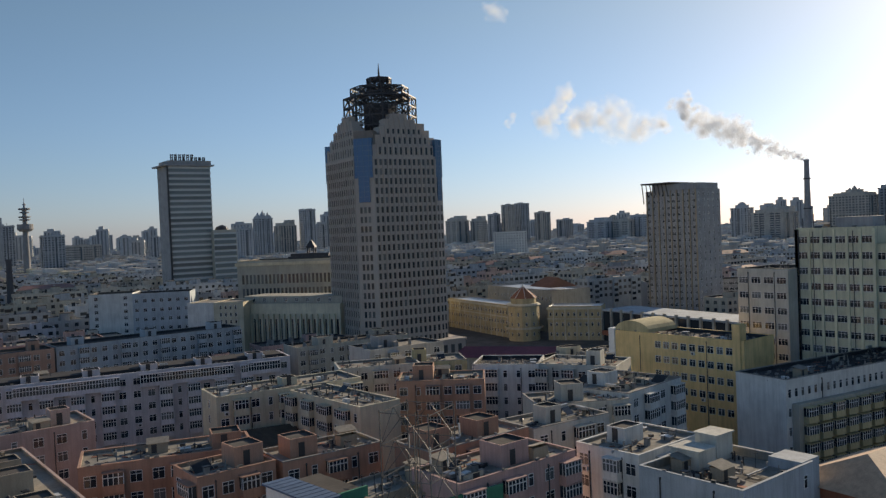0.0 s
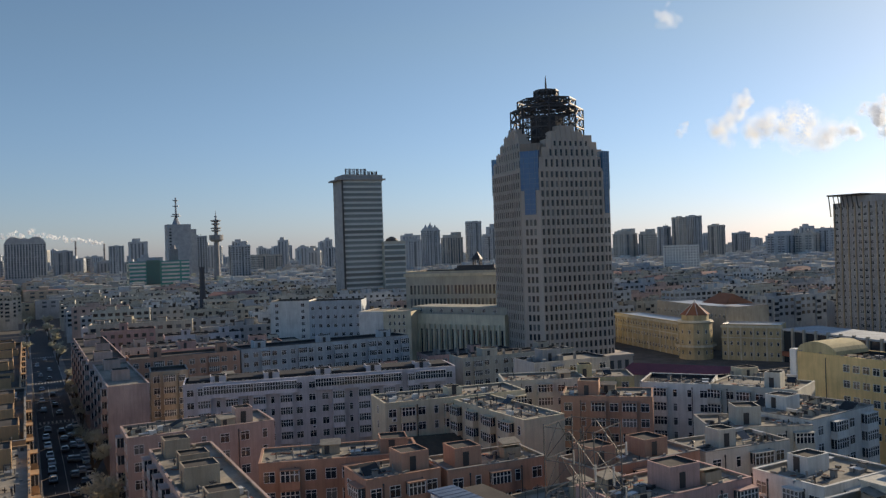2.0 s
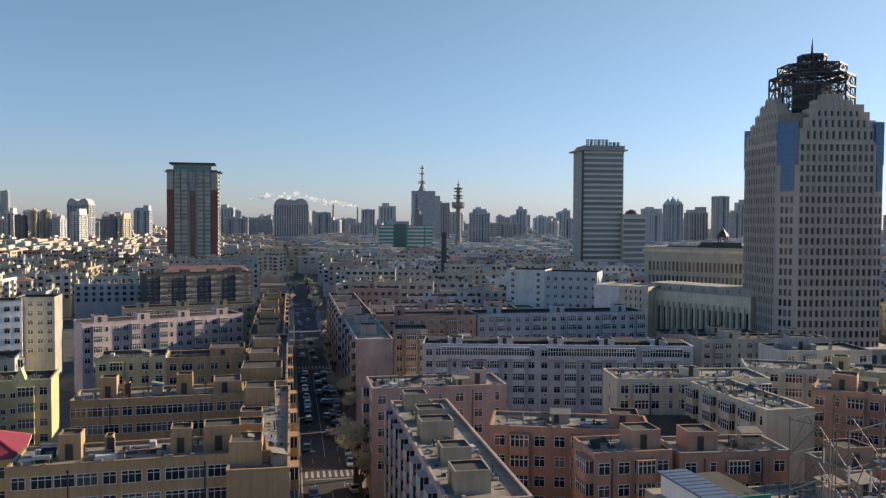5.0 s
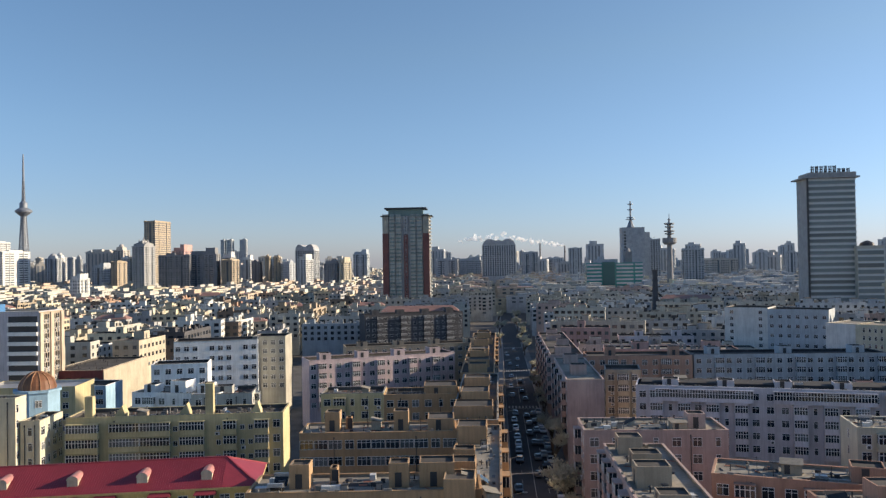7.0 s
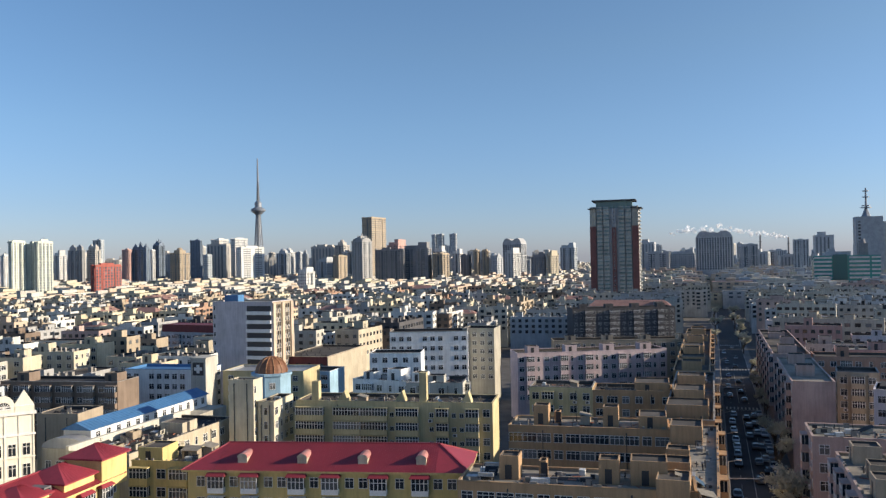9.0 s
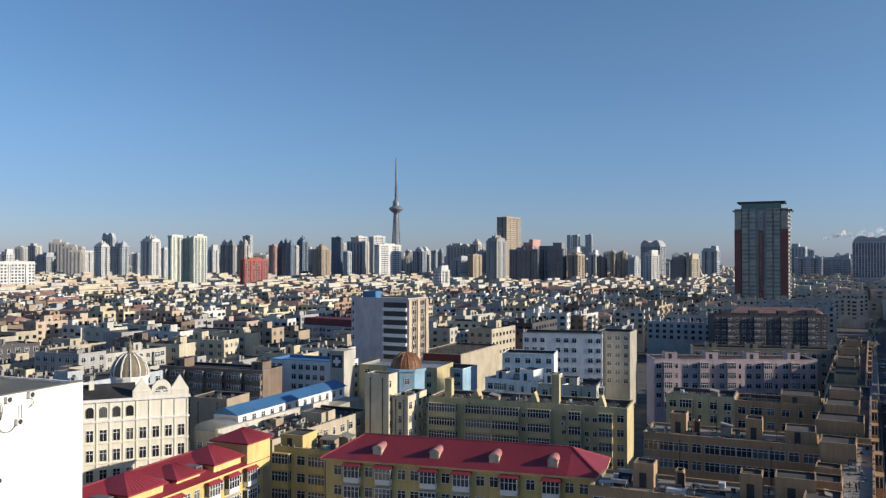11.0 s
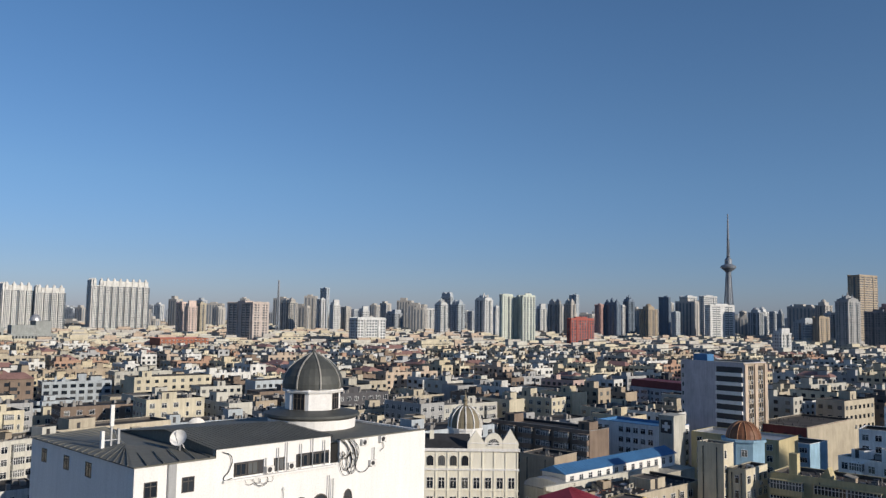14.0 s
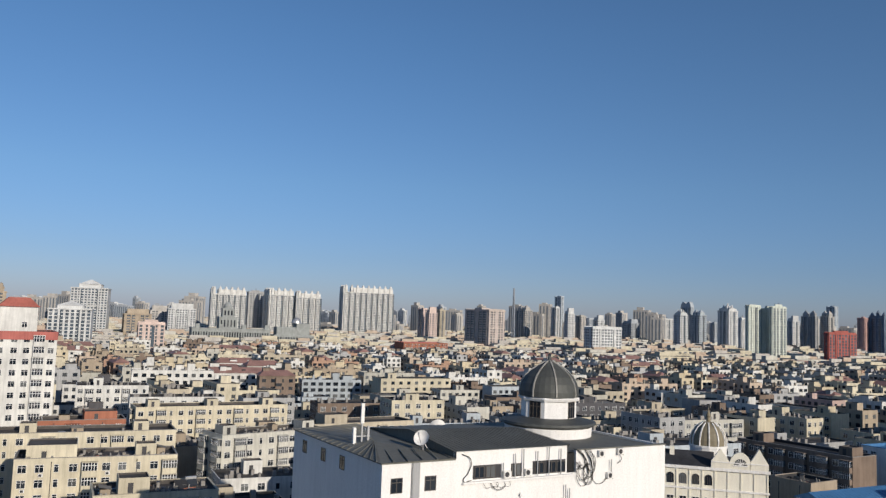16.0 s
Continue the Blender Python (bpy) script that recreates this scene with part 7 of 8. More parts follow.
def vapour(name, through_):
    m, nt, bsdf = nodes_of(name)
    out = nt.nodes["Material Output"]
    bsdf.inputs["Base Color"].default_value = (0.93, 0.95, 0.98, 1)
    bsdf.inputs["Roughness"].default_value = 1.0
    bsdf.inputs["Specular IOR Level"].default_value = 0.0
    tr = nt.nodes.new("ShaderNodeBsdfTranslucent")
    tr.inputs["Color"].default_value = (0.95, 0.97, 0.99, 1)
    m1 = nt.nodes.new("ShaderNodeMixShader")
    m1.inputs[0].default_value = through_
    nt.links.new(bsdf.outputs[0], m1.inputs[1])
    nt.links.new(tr.outputs[0], m1.inputs[2])
    nt.links.new(m1.outputs[0], out.inputs["Surface"])
    return m


SMOKE, STEAM = vapour("smoke", 0.66), vapour("steam", 0.72)


def plume(label, path, puffs, flakes, seed, mat, size=0.9):
    """A cloud of fine flakes gathered in billows along a path of (x, y, z, radius)."""
    r3 = random.Random(seed)
    V, Fc = [], []
    for i in range(puffs):
        k = (i + r3.random()) / puffs * (len(path) - 1)
        j = min(int(k), len(path) - 2)
        c = [path[j][q] + (path[j + 1][q] - path[j][q]) * (k - j) for q in range(4)]
        mid = Vector((c[0] + r3.gauss(0, 0.36) * c[3], c[1] + r3.gauss(0, 0.36) * c[3], c[2] + r3.gauss(0, 0.34) * c[3]))
        R = c[3] * r3.uniform(0.2, 0.5)
        n = int(flakes * (R / 8.0) ** 1.6 / size ** 2) + 3
        for f in range(n):
            d = Vector((r3.gauss(0, 1), r3.gauss(0, 1), r3.gauss(0, 1))).normalized() * R * r3.random() ** 0.45
            q = mid + d
            d *= 1 + 0.5 * noise.noise(q * 0.13) + 0.25 * noise.noise(q * 0.4)
            q = mid + d
            u, w = Vector((r3.gauss(0, 1), r3.gauss(0, 1), r3.gauss(0, 1))), Vector((r3.gauss(0, 1), r3.gauss(0, 1), r3.gauss(0, 1)))
            base = len(V)
            V.extend((tuple(q + u * size * 0.6), tuple(q + w * size * 0.6), tuple(q - (u + w) * size * 0.6)))
            Fc.append((base, base + 1, base + 2))
    me = bpy.data.meshes.new("smoke_plume")
    me.from_pydata(V, [], Fc)
    me.materials.append(mat)
    me.update()
    return tagged(new("smoke_plume", me), label, "smoke", kind="stuff")


plume("grey-white smoke drifting from the factory chimney", [(891, 455, 112, 4), (887, 464, 116, 6), (880, 478, 122, 9), (868, 500, 136, 15), (856, 522, 148, 20), (846, 540, 158, 22), (830, 560, 168, 14), (824, 568, 190, 17)], 230, 110, 1, SMOKE, 0.34)
plume("bright white smoke cloud drifting over the city", [(812, 580, 158, 9), (806, 590, 166, 16), (795, 606, 163, 26), (780, 626, 172, 30), (765, 646, 184, 30), (752, 660, 170, 20), (742, 668, 172, 14)], 130, 46, 2, STEAM, 0.36)
plume("white smoke shred drifting over the city", [(746, 666, 214, 12), (738, 674, 200, 15), (730, 684, 178, 18), (720, 694, 172, 16)], 80, 40, 3, STEAM, 0.26)
plume("thin white smoke wisp over the city", [(694, 716, 186, 8), (690, 722, 174, 9)], 26, 16, 6, STEAM, 0.18)
plume("faint high wisp of white smoke", [(676, 737, 318, 12), (683, 730, 312, 16), (690, 722, 306, 10)], 44, 16, 4, STEAM, 0.18)
plume("white steam drifting from far chimneys", [(129, 2497, 104, 6), (90, 2497, 112, 14), (20, 2498, 122, 18), (-60, 2499, 120, 16), (-120, 2499, 112, 10)], 60, 200, 5, STEAM, 0.8)
plume("white steam drifting from the second far chimney", [(200, 2492, 95, 6), (170, 2495, 101, 11), (130, 2497, 108, 13)], 26, 200, 8, STEAM, 0.8)

# ---- far high-rises ----
def window_grid(s, side, w, d, z0, z1, pitch, rise, ww, wh, mat=1, deep=0.1):
    """Rows of small window boxes on one side of a box that stands about the origin."""
    run = w if side in "SN" else d
    n, k = max(1, int((run - 1) / pitch)), max(1, int((z1 - z0) / rise))
    for i in range(n):
        a = (i + 0.5) * run / n - run / 2
        for j in range(k):
            z = z0 + (j + 0.3) * (z1 - z0) / k
            if side == "S":
                s.box(a - ww / 2, a + ww / 2, -d / 2 - deep, -d / 2, z, z + wh, mat, "n")
            elif side == "E":
                s.box(w / 2, w / 2 + deep, a - ww / 2, a + ww / 2, z, z + wh, mat, "w")
            else:
                s.box(-w / 2 - deep, -w / 2, a - ww / 2, a + ww / 2, z, z + wh, mat, "e")


HR_WORDS = {"haze": "haze-paled blue-grey concrete", "hazewarm": "haze-paled warm grey concrete", "hazepale": "pale grey", "white": "white", "grey": "dark grey", "greyblue": "grey-blue glazed", "tan": "tan brick", "buff": "buff", "brick": "red brick", "rose": "rose-coloured", "pale": "pale plastered"}
HR_WORDS.update({"peach": "peach-coloured", "sand": "sand-coloured", "slate": "slate-grey", "slatepale": "pale slate-grey", "deepblue": "dark blue glazed", "greenwhite": "greenish-white", "redbrick": "bright red brick", "rosewhite": "pale rose", "rosegrey": "rose-grey", "cream": "cream"})
# window glass paled: distance haze put into its colour
FAR_GLASS = glazing("skyline_glass", (0.045, 0.06, 0.075), (0.20, 0.22, 0.24), 0.2, True)
CROWN_WORDS = {"flat": "with a flat roof", "steps": "with a stepped roof", "crown": "with a turreted crown", "peak": "with a pointed roof", "dome": "with a small dome", "cupola": "with a row of cupolas", "curve": "with a twin-humped roofline"}


def highrise(x, y, w, d, h, paint, style):
    rnd = random.Random(int(x * 7 + y * 3))
    far = math.hypot(x, y)
    root = thing("high_rise", pose(x, y, 0, 0, 0, rnd.uniform(-9, 9)), HR_WORDS[paint] + " high-rise far off " + CROWN_WORDS[style], "high-rise", "skyline high-rises")
    take(x, y, w / 2, d / 2, 0, 6)
    top = h if style == "flat" else h - min(12, 0.12 * h)
    s = Shape()
    n = max(2, round(w / 9))
    plan = []                                    # projecting piers break the sides
    for i in range(n):
        a = -w / 2 + w * (i + 0.5) / n
        plan += [(a - 0.8, -d / 2), (a - 0.8, -d / 2 - 0.7), (a + 0.8, -d / 2 - 0.7), (a + 0.8, -d / 2)]
    plan = [(-w / 2, -d / 2)] + plan + [(w / 2, -d / 2)]
    for a in (-d / 4, d / 4):
        plan += [(w / 2, a - 0.8), (w / 2 + 0.7, a - 0.8), (w / 2 + 0.7, a + 0.8), (w / 2, a + 0.8)]
    plan += [(w / 2, d / 2), (-w / 2, d / 2)]
    for a in (d / 4, -d / 4):
        plan += [(-w / 2, a + 0.8), (-w / 2 - 0.7, a + 0.8), (-w / 2 - 0.7, a - 0.8), (-w / 2, a - 0.8)]
    s.prism(plan, 0, top)
    part("wall", s, wall_paint(paint), root)
    s = Shape()
    side = "E" if x < 0 else "W"
    lo = 16 if far < 1300 else 22
    if style == "cupola":
        m2 = max(2, round(d / 10.5))
        for i in range(m2):                      # stacked bays; dark panes stand for windows and shade in the gaps
            a = (i + 0.5) * d / m2 - d / 2
            part("bay", Shape().box(w / 2, w / 2 + 2.8, a - 3.0, a + 3.0, 0, top - 1.5, 0, "w"), wall_paint(paint), root)
            for k in range(int((top - lo) / 3.0)):
                z = lo + 0.7 + k * 3.0
                for q in (-2.1, 0.5):
                    s.box(w / 2 + 2.8, w / 2 + 2.95, a + q, a + q + 1.6, z, z + 1.8, 1, "w")
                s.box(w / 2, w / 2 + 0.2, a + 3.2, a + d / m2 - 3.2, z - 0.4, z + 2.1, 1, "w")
        window_grid(s, "S", w, d, lo, top - 1.5, 5.2, 3.0, 2.6, 2.1)
    else:
        stack_ = rnd.choice((0, 1, 2)) if style != "curve" else 2
        rise = 3.1 if far < 1450 else 3.7
        for q in ("S", side):
            run = w if q == "S" else d
            if stack_ == 0:
                window_grid(s, q, w, d, lo, top - 1.2, 3.6, rise, 2.3, 1.9)
            elif stack_ == 1:                    # ribbon glazing
                window_grid(s, q, w, d, lo, top - 1.2, max(5.0, run / 3), rise, max(4.2, run / 3 - 1.2), 1.7)
            else:                                # tall glazed strips between ribs
                window_grid(s, q, w, d, lo, top - 1.0, 4.2, rise, 2.6, rise - 0.7)
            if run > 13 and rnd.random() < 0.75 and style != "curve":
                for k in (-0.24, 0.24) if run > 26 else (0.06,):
                    c = run * k                  # shade of a balcony slot, put on as a dark raised strip
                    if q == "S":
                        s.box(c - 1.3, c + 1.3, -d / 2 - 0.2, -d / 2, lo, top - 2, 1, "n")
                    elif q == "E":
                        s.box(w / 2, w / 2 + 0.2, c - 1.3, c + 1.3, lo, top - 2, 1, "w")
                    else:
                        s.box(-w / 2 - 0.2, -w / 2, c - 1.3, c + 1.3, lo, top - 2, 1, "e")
    if s.f:
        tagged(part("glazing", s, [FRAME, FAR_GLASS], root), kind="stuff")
    s = Shape()
    for k in range(max(1, int((top - 20) / 21))):    # projecting floor cornices
        z = top - 1.2 - k * 21
        s.box(-w / 2 - 0.8, w / 2 + 0.8, -d / 2 - 0.8, d / 2 + 0.8, z, z + 0.8)
    if style != "cupola":
        part("cornice", s, wall_paint(paint), root)
    mat = wall_paint(paint)
    if style == "flat":
        k = rnd.uniform(-0.3, 0.1)
        part("lift_house", Shape().box(w * k, w * (k + 0.3), -d * 0.25, d * 0.25, h - 0.1, h + rnd.uniform(2, 4)), mat, root)
        part("parapet_frame", Shape().box(-w / 2 + 0.3, -w / 2 + 1.2, -d / 2, d / 2, h, h + 1.6).box(w / 2 - 1.2, w / 2 - 0.3, -d / 2, d / 2, h, h + 1.6).box(-w / 2, w / 2, -d / 2 - 0.1, -d / 2 + 0.3, h, h + 0.9), mat, root)
        if rnd.random() < 0.5:
            part("aerial", Shape().bar((w * 0.2, 0, h), (w * 0.2, 0, h + rnd.uniform(4, 8)), 0.5), DARK_METAL, root)
    elif style == "steps":
        part("upper_storey", Shape().box(-w * 0.42, w * 0.1, -d * 0.42, d * 0.42, top, top + (h - top) * 0.5), mat, root)
        part("upper_storey", Shape().box(w * 0.1, w * 0.44, -d * 0.4, d * 0.4, top, h), mat, root)
    elif style == "crown":
        for i, k in ((-0.36, 0.6), (0.0, 1.0), (0.36, 0.6)):
            s = Shape().box(w * (i - 0.09), w * (i + 0.09), -d * 0.2, d * 0.2, top, top + (h - top) * k * 0.7)
            z = top + (h - top) * k * 0.7
            s.ring(w * i, 0, w * 0.1, z, w * 0.06, z + 2.5, 8).ring(w * i, 0, w * 0.06, z + 2.5, 0.2, z + 5, 8)
            part("turret", s, mat, root)
        part("upper_storey", Shape().box(-w * 0.46, w * 0.46, -d * 0.4, d * 0.4, top, top + (h - top) * 0.3), mat, root)
    elif style == "peak":
        for i in (-0.25, 0.25):
            s = Shape()
            s.box(w * (i - 0.18), w * (i + 0.18), -d * 0.3, d * 0.3, top, top + (h - top) * 0.4)
            z, b = top + (h - top) * 0.4, w * 0.2
            tip = (w * i, 0, h)
            q = [(w * i - b, -d * 0.32, z), (w * i + b, -d * 0.32, z), (w * i + b, d * 0.32, z), (w * i - b, d * 0.32, z)]
            for k in range(4):
                s.poly([q[k], q[(k + 1) % 4], tip])
            part("pointed_roof", s, mat, root)
    elif style == "dome":
        s = Shape().box(-w * 0.3, w * 0.3, -d * 0.3, d * 0.3, top, top + (h - top) * 0.5)
        z, r = top + (h - top) * 0.5, w * 0.28
        for k in range(4):
            a, b = k / 4 * math.pi / 2, (k + 1) / 4 * math.pi / 2
            s.ring(0, 0, r * math.cos(a), z + (h - z) * math.sin(a), r * math.cos(b), z + (h - z) * math.sin(b), 12)
        part("dome", s, mat, root)
    elif style == "cupola":
        for i in range(m2):
            a = (i + 0.5) * d / m2 - d / 2
            s = Shape().box(w / 2 - 4, w / 2 + 1, a - 2.2, a + 2.2, top, h - 3)
            s.ring(w / 2 - 1.5, a, 2.6, h - 3, 2.0, h - 0.8, 8).ring(w / 2 - 1.5, a, 2.0, h - 0.8, 0.2, h + 1.4, 8)
            part("cupola", s, mat, root)
        n = max(4, round(w / 11))
        for i in range(n):
            a = (i + 0.5) * w / n - w / 2
            s = Shape().box(a - 2.2, a + 2.2, -d / 2, -d / 2 + 5, top, h - 3)
            s.ring(a, -d / 2 + 2.5, 2.4, h - 3, 1.6, h - 0.8, 8).ring(a, -d / 2 + 2.5, 1.6, h - 0.8, 0.2, h + 0.8, 8)
            part("cupola", s, mat, root)
        part("upper_storey", Shape().box(-w * 0.49, w * 0.49, -d * 0.3, d * 0.49, top, h - 4), mat, root)
    elif style == "curve":
        s = Shape()
        pts = [(-w / 2 + w * i / 24, top + (h - top) * min(1.0, (min(i, 24 - i) / 4.0) ** 0.5) * (1 - 0.45 * math.exp(-((i - 12) / 3.6) ** 2))) for i in range(25)]
        ring = [(-w / 2, top)] + pts + [(w / 2, top)]
        s.poly([(a, -d / 2, z) for a, z in ring])
        s.poly([(a, d / 2, z) for a, z in reversed(ring)])
        for (a, z), (b, q) in zip(ring, ring[1:]):
            s.poly([(a, -d / 2, z), (a, d / 2, z), (b, d / 2, q), (b, -d / 2, q)])
        part("curved_roof", s, mat, root)
    return root

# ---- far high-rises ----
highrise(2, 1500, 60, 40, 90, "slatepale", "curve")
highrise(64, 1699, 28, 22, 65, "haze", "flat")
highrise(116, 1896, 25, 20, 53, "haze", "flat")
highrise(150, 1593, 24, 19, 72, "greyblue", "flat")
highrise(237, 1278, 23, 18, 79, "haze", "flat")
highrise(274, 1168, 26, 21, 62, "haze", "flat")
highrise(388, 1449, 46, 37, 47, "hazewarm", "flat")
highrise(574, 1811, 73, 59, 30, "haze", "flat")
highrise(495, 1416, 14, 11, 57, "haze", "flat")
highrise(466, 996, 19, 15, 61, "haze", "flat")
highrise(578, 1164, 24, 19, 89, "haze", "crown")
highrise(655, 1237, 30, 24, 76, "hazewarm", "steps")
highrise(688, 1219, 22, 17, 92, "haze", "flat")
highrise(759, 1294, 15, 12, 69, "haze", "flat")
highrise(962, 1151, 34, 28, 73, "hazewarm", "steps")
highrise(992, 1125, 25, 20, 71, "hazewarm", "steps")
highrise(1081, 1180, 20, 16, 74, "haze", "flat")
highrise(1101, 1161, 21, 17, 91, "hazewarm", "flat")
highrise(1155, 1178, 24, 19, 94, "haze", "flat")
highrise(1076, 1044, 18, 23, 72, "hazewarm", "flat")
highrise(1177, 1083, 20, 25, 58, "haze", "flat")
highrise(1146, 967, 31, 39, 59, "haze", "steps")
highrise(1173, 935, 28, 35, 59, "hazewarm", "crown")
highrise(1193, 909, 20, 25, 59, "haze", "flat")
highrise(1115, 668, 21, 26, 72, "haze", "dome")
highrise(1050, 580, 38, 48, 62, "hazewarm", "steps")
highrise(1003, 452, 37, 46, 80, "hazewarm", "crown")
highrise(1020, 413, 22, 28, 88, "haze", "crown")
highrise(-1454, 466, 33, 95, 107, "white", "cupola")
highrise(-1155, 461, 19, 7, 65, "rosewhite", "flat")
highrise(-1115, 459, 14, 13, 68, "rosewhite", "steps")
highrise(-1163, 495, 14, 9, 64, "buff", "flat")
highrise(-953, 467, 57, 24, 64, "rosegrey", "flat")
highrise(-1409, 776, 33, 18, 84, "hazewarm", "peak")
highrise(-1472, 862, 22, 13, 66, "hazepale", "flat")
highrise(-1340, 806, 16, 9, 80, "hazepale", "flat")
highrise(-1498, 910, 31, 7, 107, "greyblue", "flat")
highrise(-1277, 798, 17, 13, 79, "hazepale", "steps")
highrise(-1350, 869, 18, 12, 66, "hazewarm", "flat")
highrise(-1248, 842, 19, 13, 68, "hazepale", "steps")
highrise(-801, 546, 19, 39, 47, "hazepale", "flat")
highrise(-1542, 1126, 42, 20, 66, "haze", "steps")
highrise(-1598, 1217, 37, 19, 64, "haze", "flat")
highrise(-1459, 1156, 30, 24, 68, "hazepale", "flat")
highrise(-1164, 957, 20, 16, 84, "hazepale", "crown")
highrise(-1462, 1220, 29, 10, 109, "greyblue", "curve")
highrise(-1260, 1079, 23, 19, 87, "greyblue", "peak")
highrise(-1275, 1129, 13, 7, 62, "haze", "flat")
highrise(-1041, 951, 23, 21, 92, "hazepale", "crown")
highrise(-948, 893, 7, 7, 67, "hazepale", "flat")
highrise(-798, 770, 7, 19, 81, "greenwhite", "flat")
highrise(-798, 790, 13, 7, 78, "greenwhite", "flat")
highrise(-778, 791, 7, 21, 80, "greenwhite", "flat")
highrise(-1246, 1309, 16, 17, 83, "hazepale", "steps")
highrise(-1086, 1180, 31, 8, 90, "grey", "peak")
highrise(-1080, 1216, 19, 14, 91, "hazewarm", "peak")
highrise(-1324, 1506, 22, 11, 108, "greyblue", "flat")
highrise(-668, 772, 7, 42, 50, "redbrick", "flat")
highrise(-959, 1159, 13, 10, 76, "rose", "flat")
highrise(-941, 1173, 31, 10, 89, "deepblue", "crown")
highrise(-963, 1231, 7, 7, 76, "hazepale", "flat")
highrise(-981, 1273, 15, 16, 98, "deepblue", "crown")
highrise(-836, 1138, 19, 26, 78, "tan", "dome")
highrise(-925, 1309, 21, 7, 94, "deepblue", "flat")
highrise(-972, 1399, 7, 8, 84, "hazepale", "flat")
highrise(-853, 1240, 11, 11, 65, "greyblue", "flat")
highrise(-951, 1426, 20, 30, 98, "hazepale", "flat")
highrise(-955, 1503, 12, 42, 101, "hazepale", "flat")
highrise(-807, 1307, 11, 74, 78, "hazepale", "flat")
highrise(-859, 1473, 10, 12, 69, "hazewarm", "flat")
highrise(-791, 1400, 22, 17, 77, "haze", "dome")
highrise(-831, 1494, 17, 21, 80, "hazepale", "dome")
highrise(-907, 1677, 12, 15, 72, "haze", "flat")
highrise(-846, 1593, 11, 9, 77, "haze", "dome")
highrise(-804, 1565, 16, 21, 81, "haze", "flat")
highrise(-827, 1664, 14, 18, 83, "greyblue", "flat")
highrise(-695, 1462, 18, 38, 93, "hazewarm", "dome")
highrise(-589, 1230, 11, 28, 58, "tan", "flat")
highrise(-449, 847, 11, 20, 44, "hazepale", "steps")
highrise(-655, 1309, 21, 28, 58, "haze", "steps")
highrise(-495, 1109, 18, 30, 90, "grey", "crown")
highrise(-593, 1385, 20, 56, 128, "tan", "flat")
highrise(-472, 1161, 44, 7, 66, "slate", "flat")
highrise(-524, 1325, 20, 50, 86, "rose", "steps")
highrise(-437, 1188, 44, 13, 77, "slate", "steps")
highrise(-484, 1437, 17, 34, 75, "hazepale", "steps")
highrise(-684, 1991, 10, 12, 113, "greyblue", "flat")
highrise(-669, 1999, 13, 17, 114, "greyblue", "flat")
highrise(-639, 2011, 16, 22, 114, "haze", "flat")
highrise(-400, 1194, 16, 40, 58, "tan", "flat")
highrise(-483, 1548, 15, 44, 70, "hazepale", "steps")
highrise(-377, 1253, 13, 18, 55, "slate", "flat")
highrise(-356, 1242, 7, 26, 62, "tan", "flat")
highrise(-345, 1254, 7, 23, 62, "tan", "flat")
highrise(-369, 1418, 12, 32, 59, "haze", "peak")
highrise(-350, 1478, 35, 38, 86, "slatepale", "curve")
highrise(-302, 1263, 13, 40, 66, "hazepale", "steps")
highrise(-254, 1228, 21, 9, 58, "slate", "steps")
highrise(-233, 1234, 7, 33, 60, "buff", "steps")
highrise(-286, 1694, 29, 38, 79, "greyblue", "steps")
highrise(-639, 1366, 12, 17, 66, "hazepale", "flat")
highrise(-404, 1467, 18, 44, 50, "hazewarm", "flat")
highrise(-350, 1575, 17, 28, 44, "haze", "flat")
highrise(-100, 1597, 43, 34, 54, "haze", "flat")
highrise(-57, 1699, 46, 37, 60, "haze", "steps")
highrise(-115, 1896, 51, 41, 57, "haze", "flat")
highrise(-61, 1899, 48, 38, 60, "haze", "steps")
highrise(68, 1699, 29, 23, 67, "haze", "flat")
highrise(-896, -84, 8, 10, 71, "tan", "dome")
highrise(-800, -18, 28, 35, 55, "hazepale", "peak")
highrise(-1100, -4, 34, 42, 84, "hazepale", "peak")
highrise(-1099, 51, 26, 32, 50, "tan", "steps")
highrise(-1297, 90, 21, 27, 56, "hazewarm", "steps")
highrise(-1244, 118, 30, 38, 60, "hazepale", "steps")
highrise(-798, 50, 19, 23, 37, "rosewhite", "flat")
highrise(-1435, 211, 46, 58, 92, "white", "cupola")
highrise(-1476, 265, 22, 27, 87, "grey", "flat")
highrise(-1420, 295, 35, 43, 94, "white", "cupola")
highrise(-1409, 344, 34, 42, 91, "white", "cupola")

# ---- the low city between ----
take(46, 166, 34, 24)
take(-60, 194, 52, 44)
take(-62, 352, 50, 48)
STREET = (6.5, 800, 9.5, 760)
take(STREET[0], STREET[1], STREET[2], STREET[3], 0.7, 0)
FILL_WORDS = {"pink": "pinkish plastered", "salmon": "brick-red", "lilac": "lilac", "grey": "grey", "greyblue": "blue-grey", "stone": "stone-coloured", "cream": "cream", "pale": "pale", "buff": "buff", "tan": "tan", "white": "white", "olive": "olive", "orange": "ochre", "brown": "brown", "rose": "rose", "peach": "peach-coloured", "sand": "sand-coloured", "terracotta": "terracotta", "darkbrick": "dark brick", "haze": "blue-grey", "hazepale": "pale grey", "hazewarm": "warm grey"}


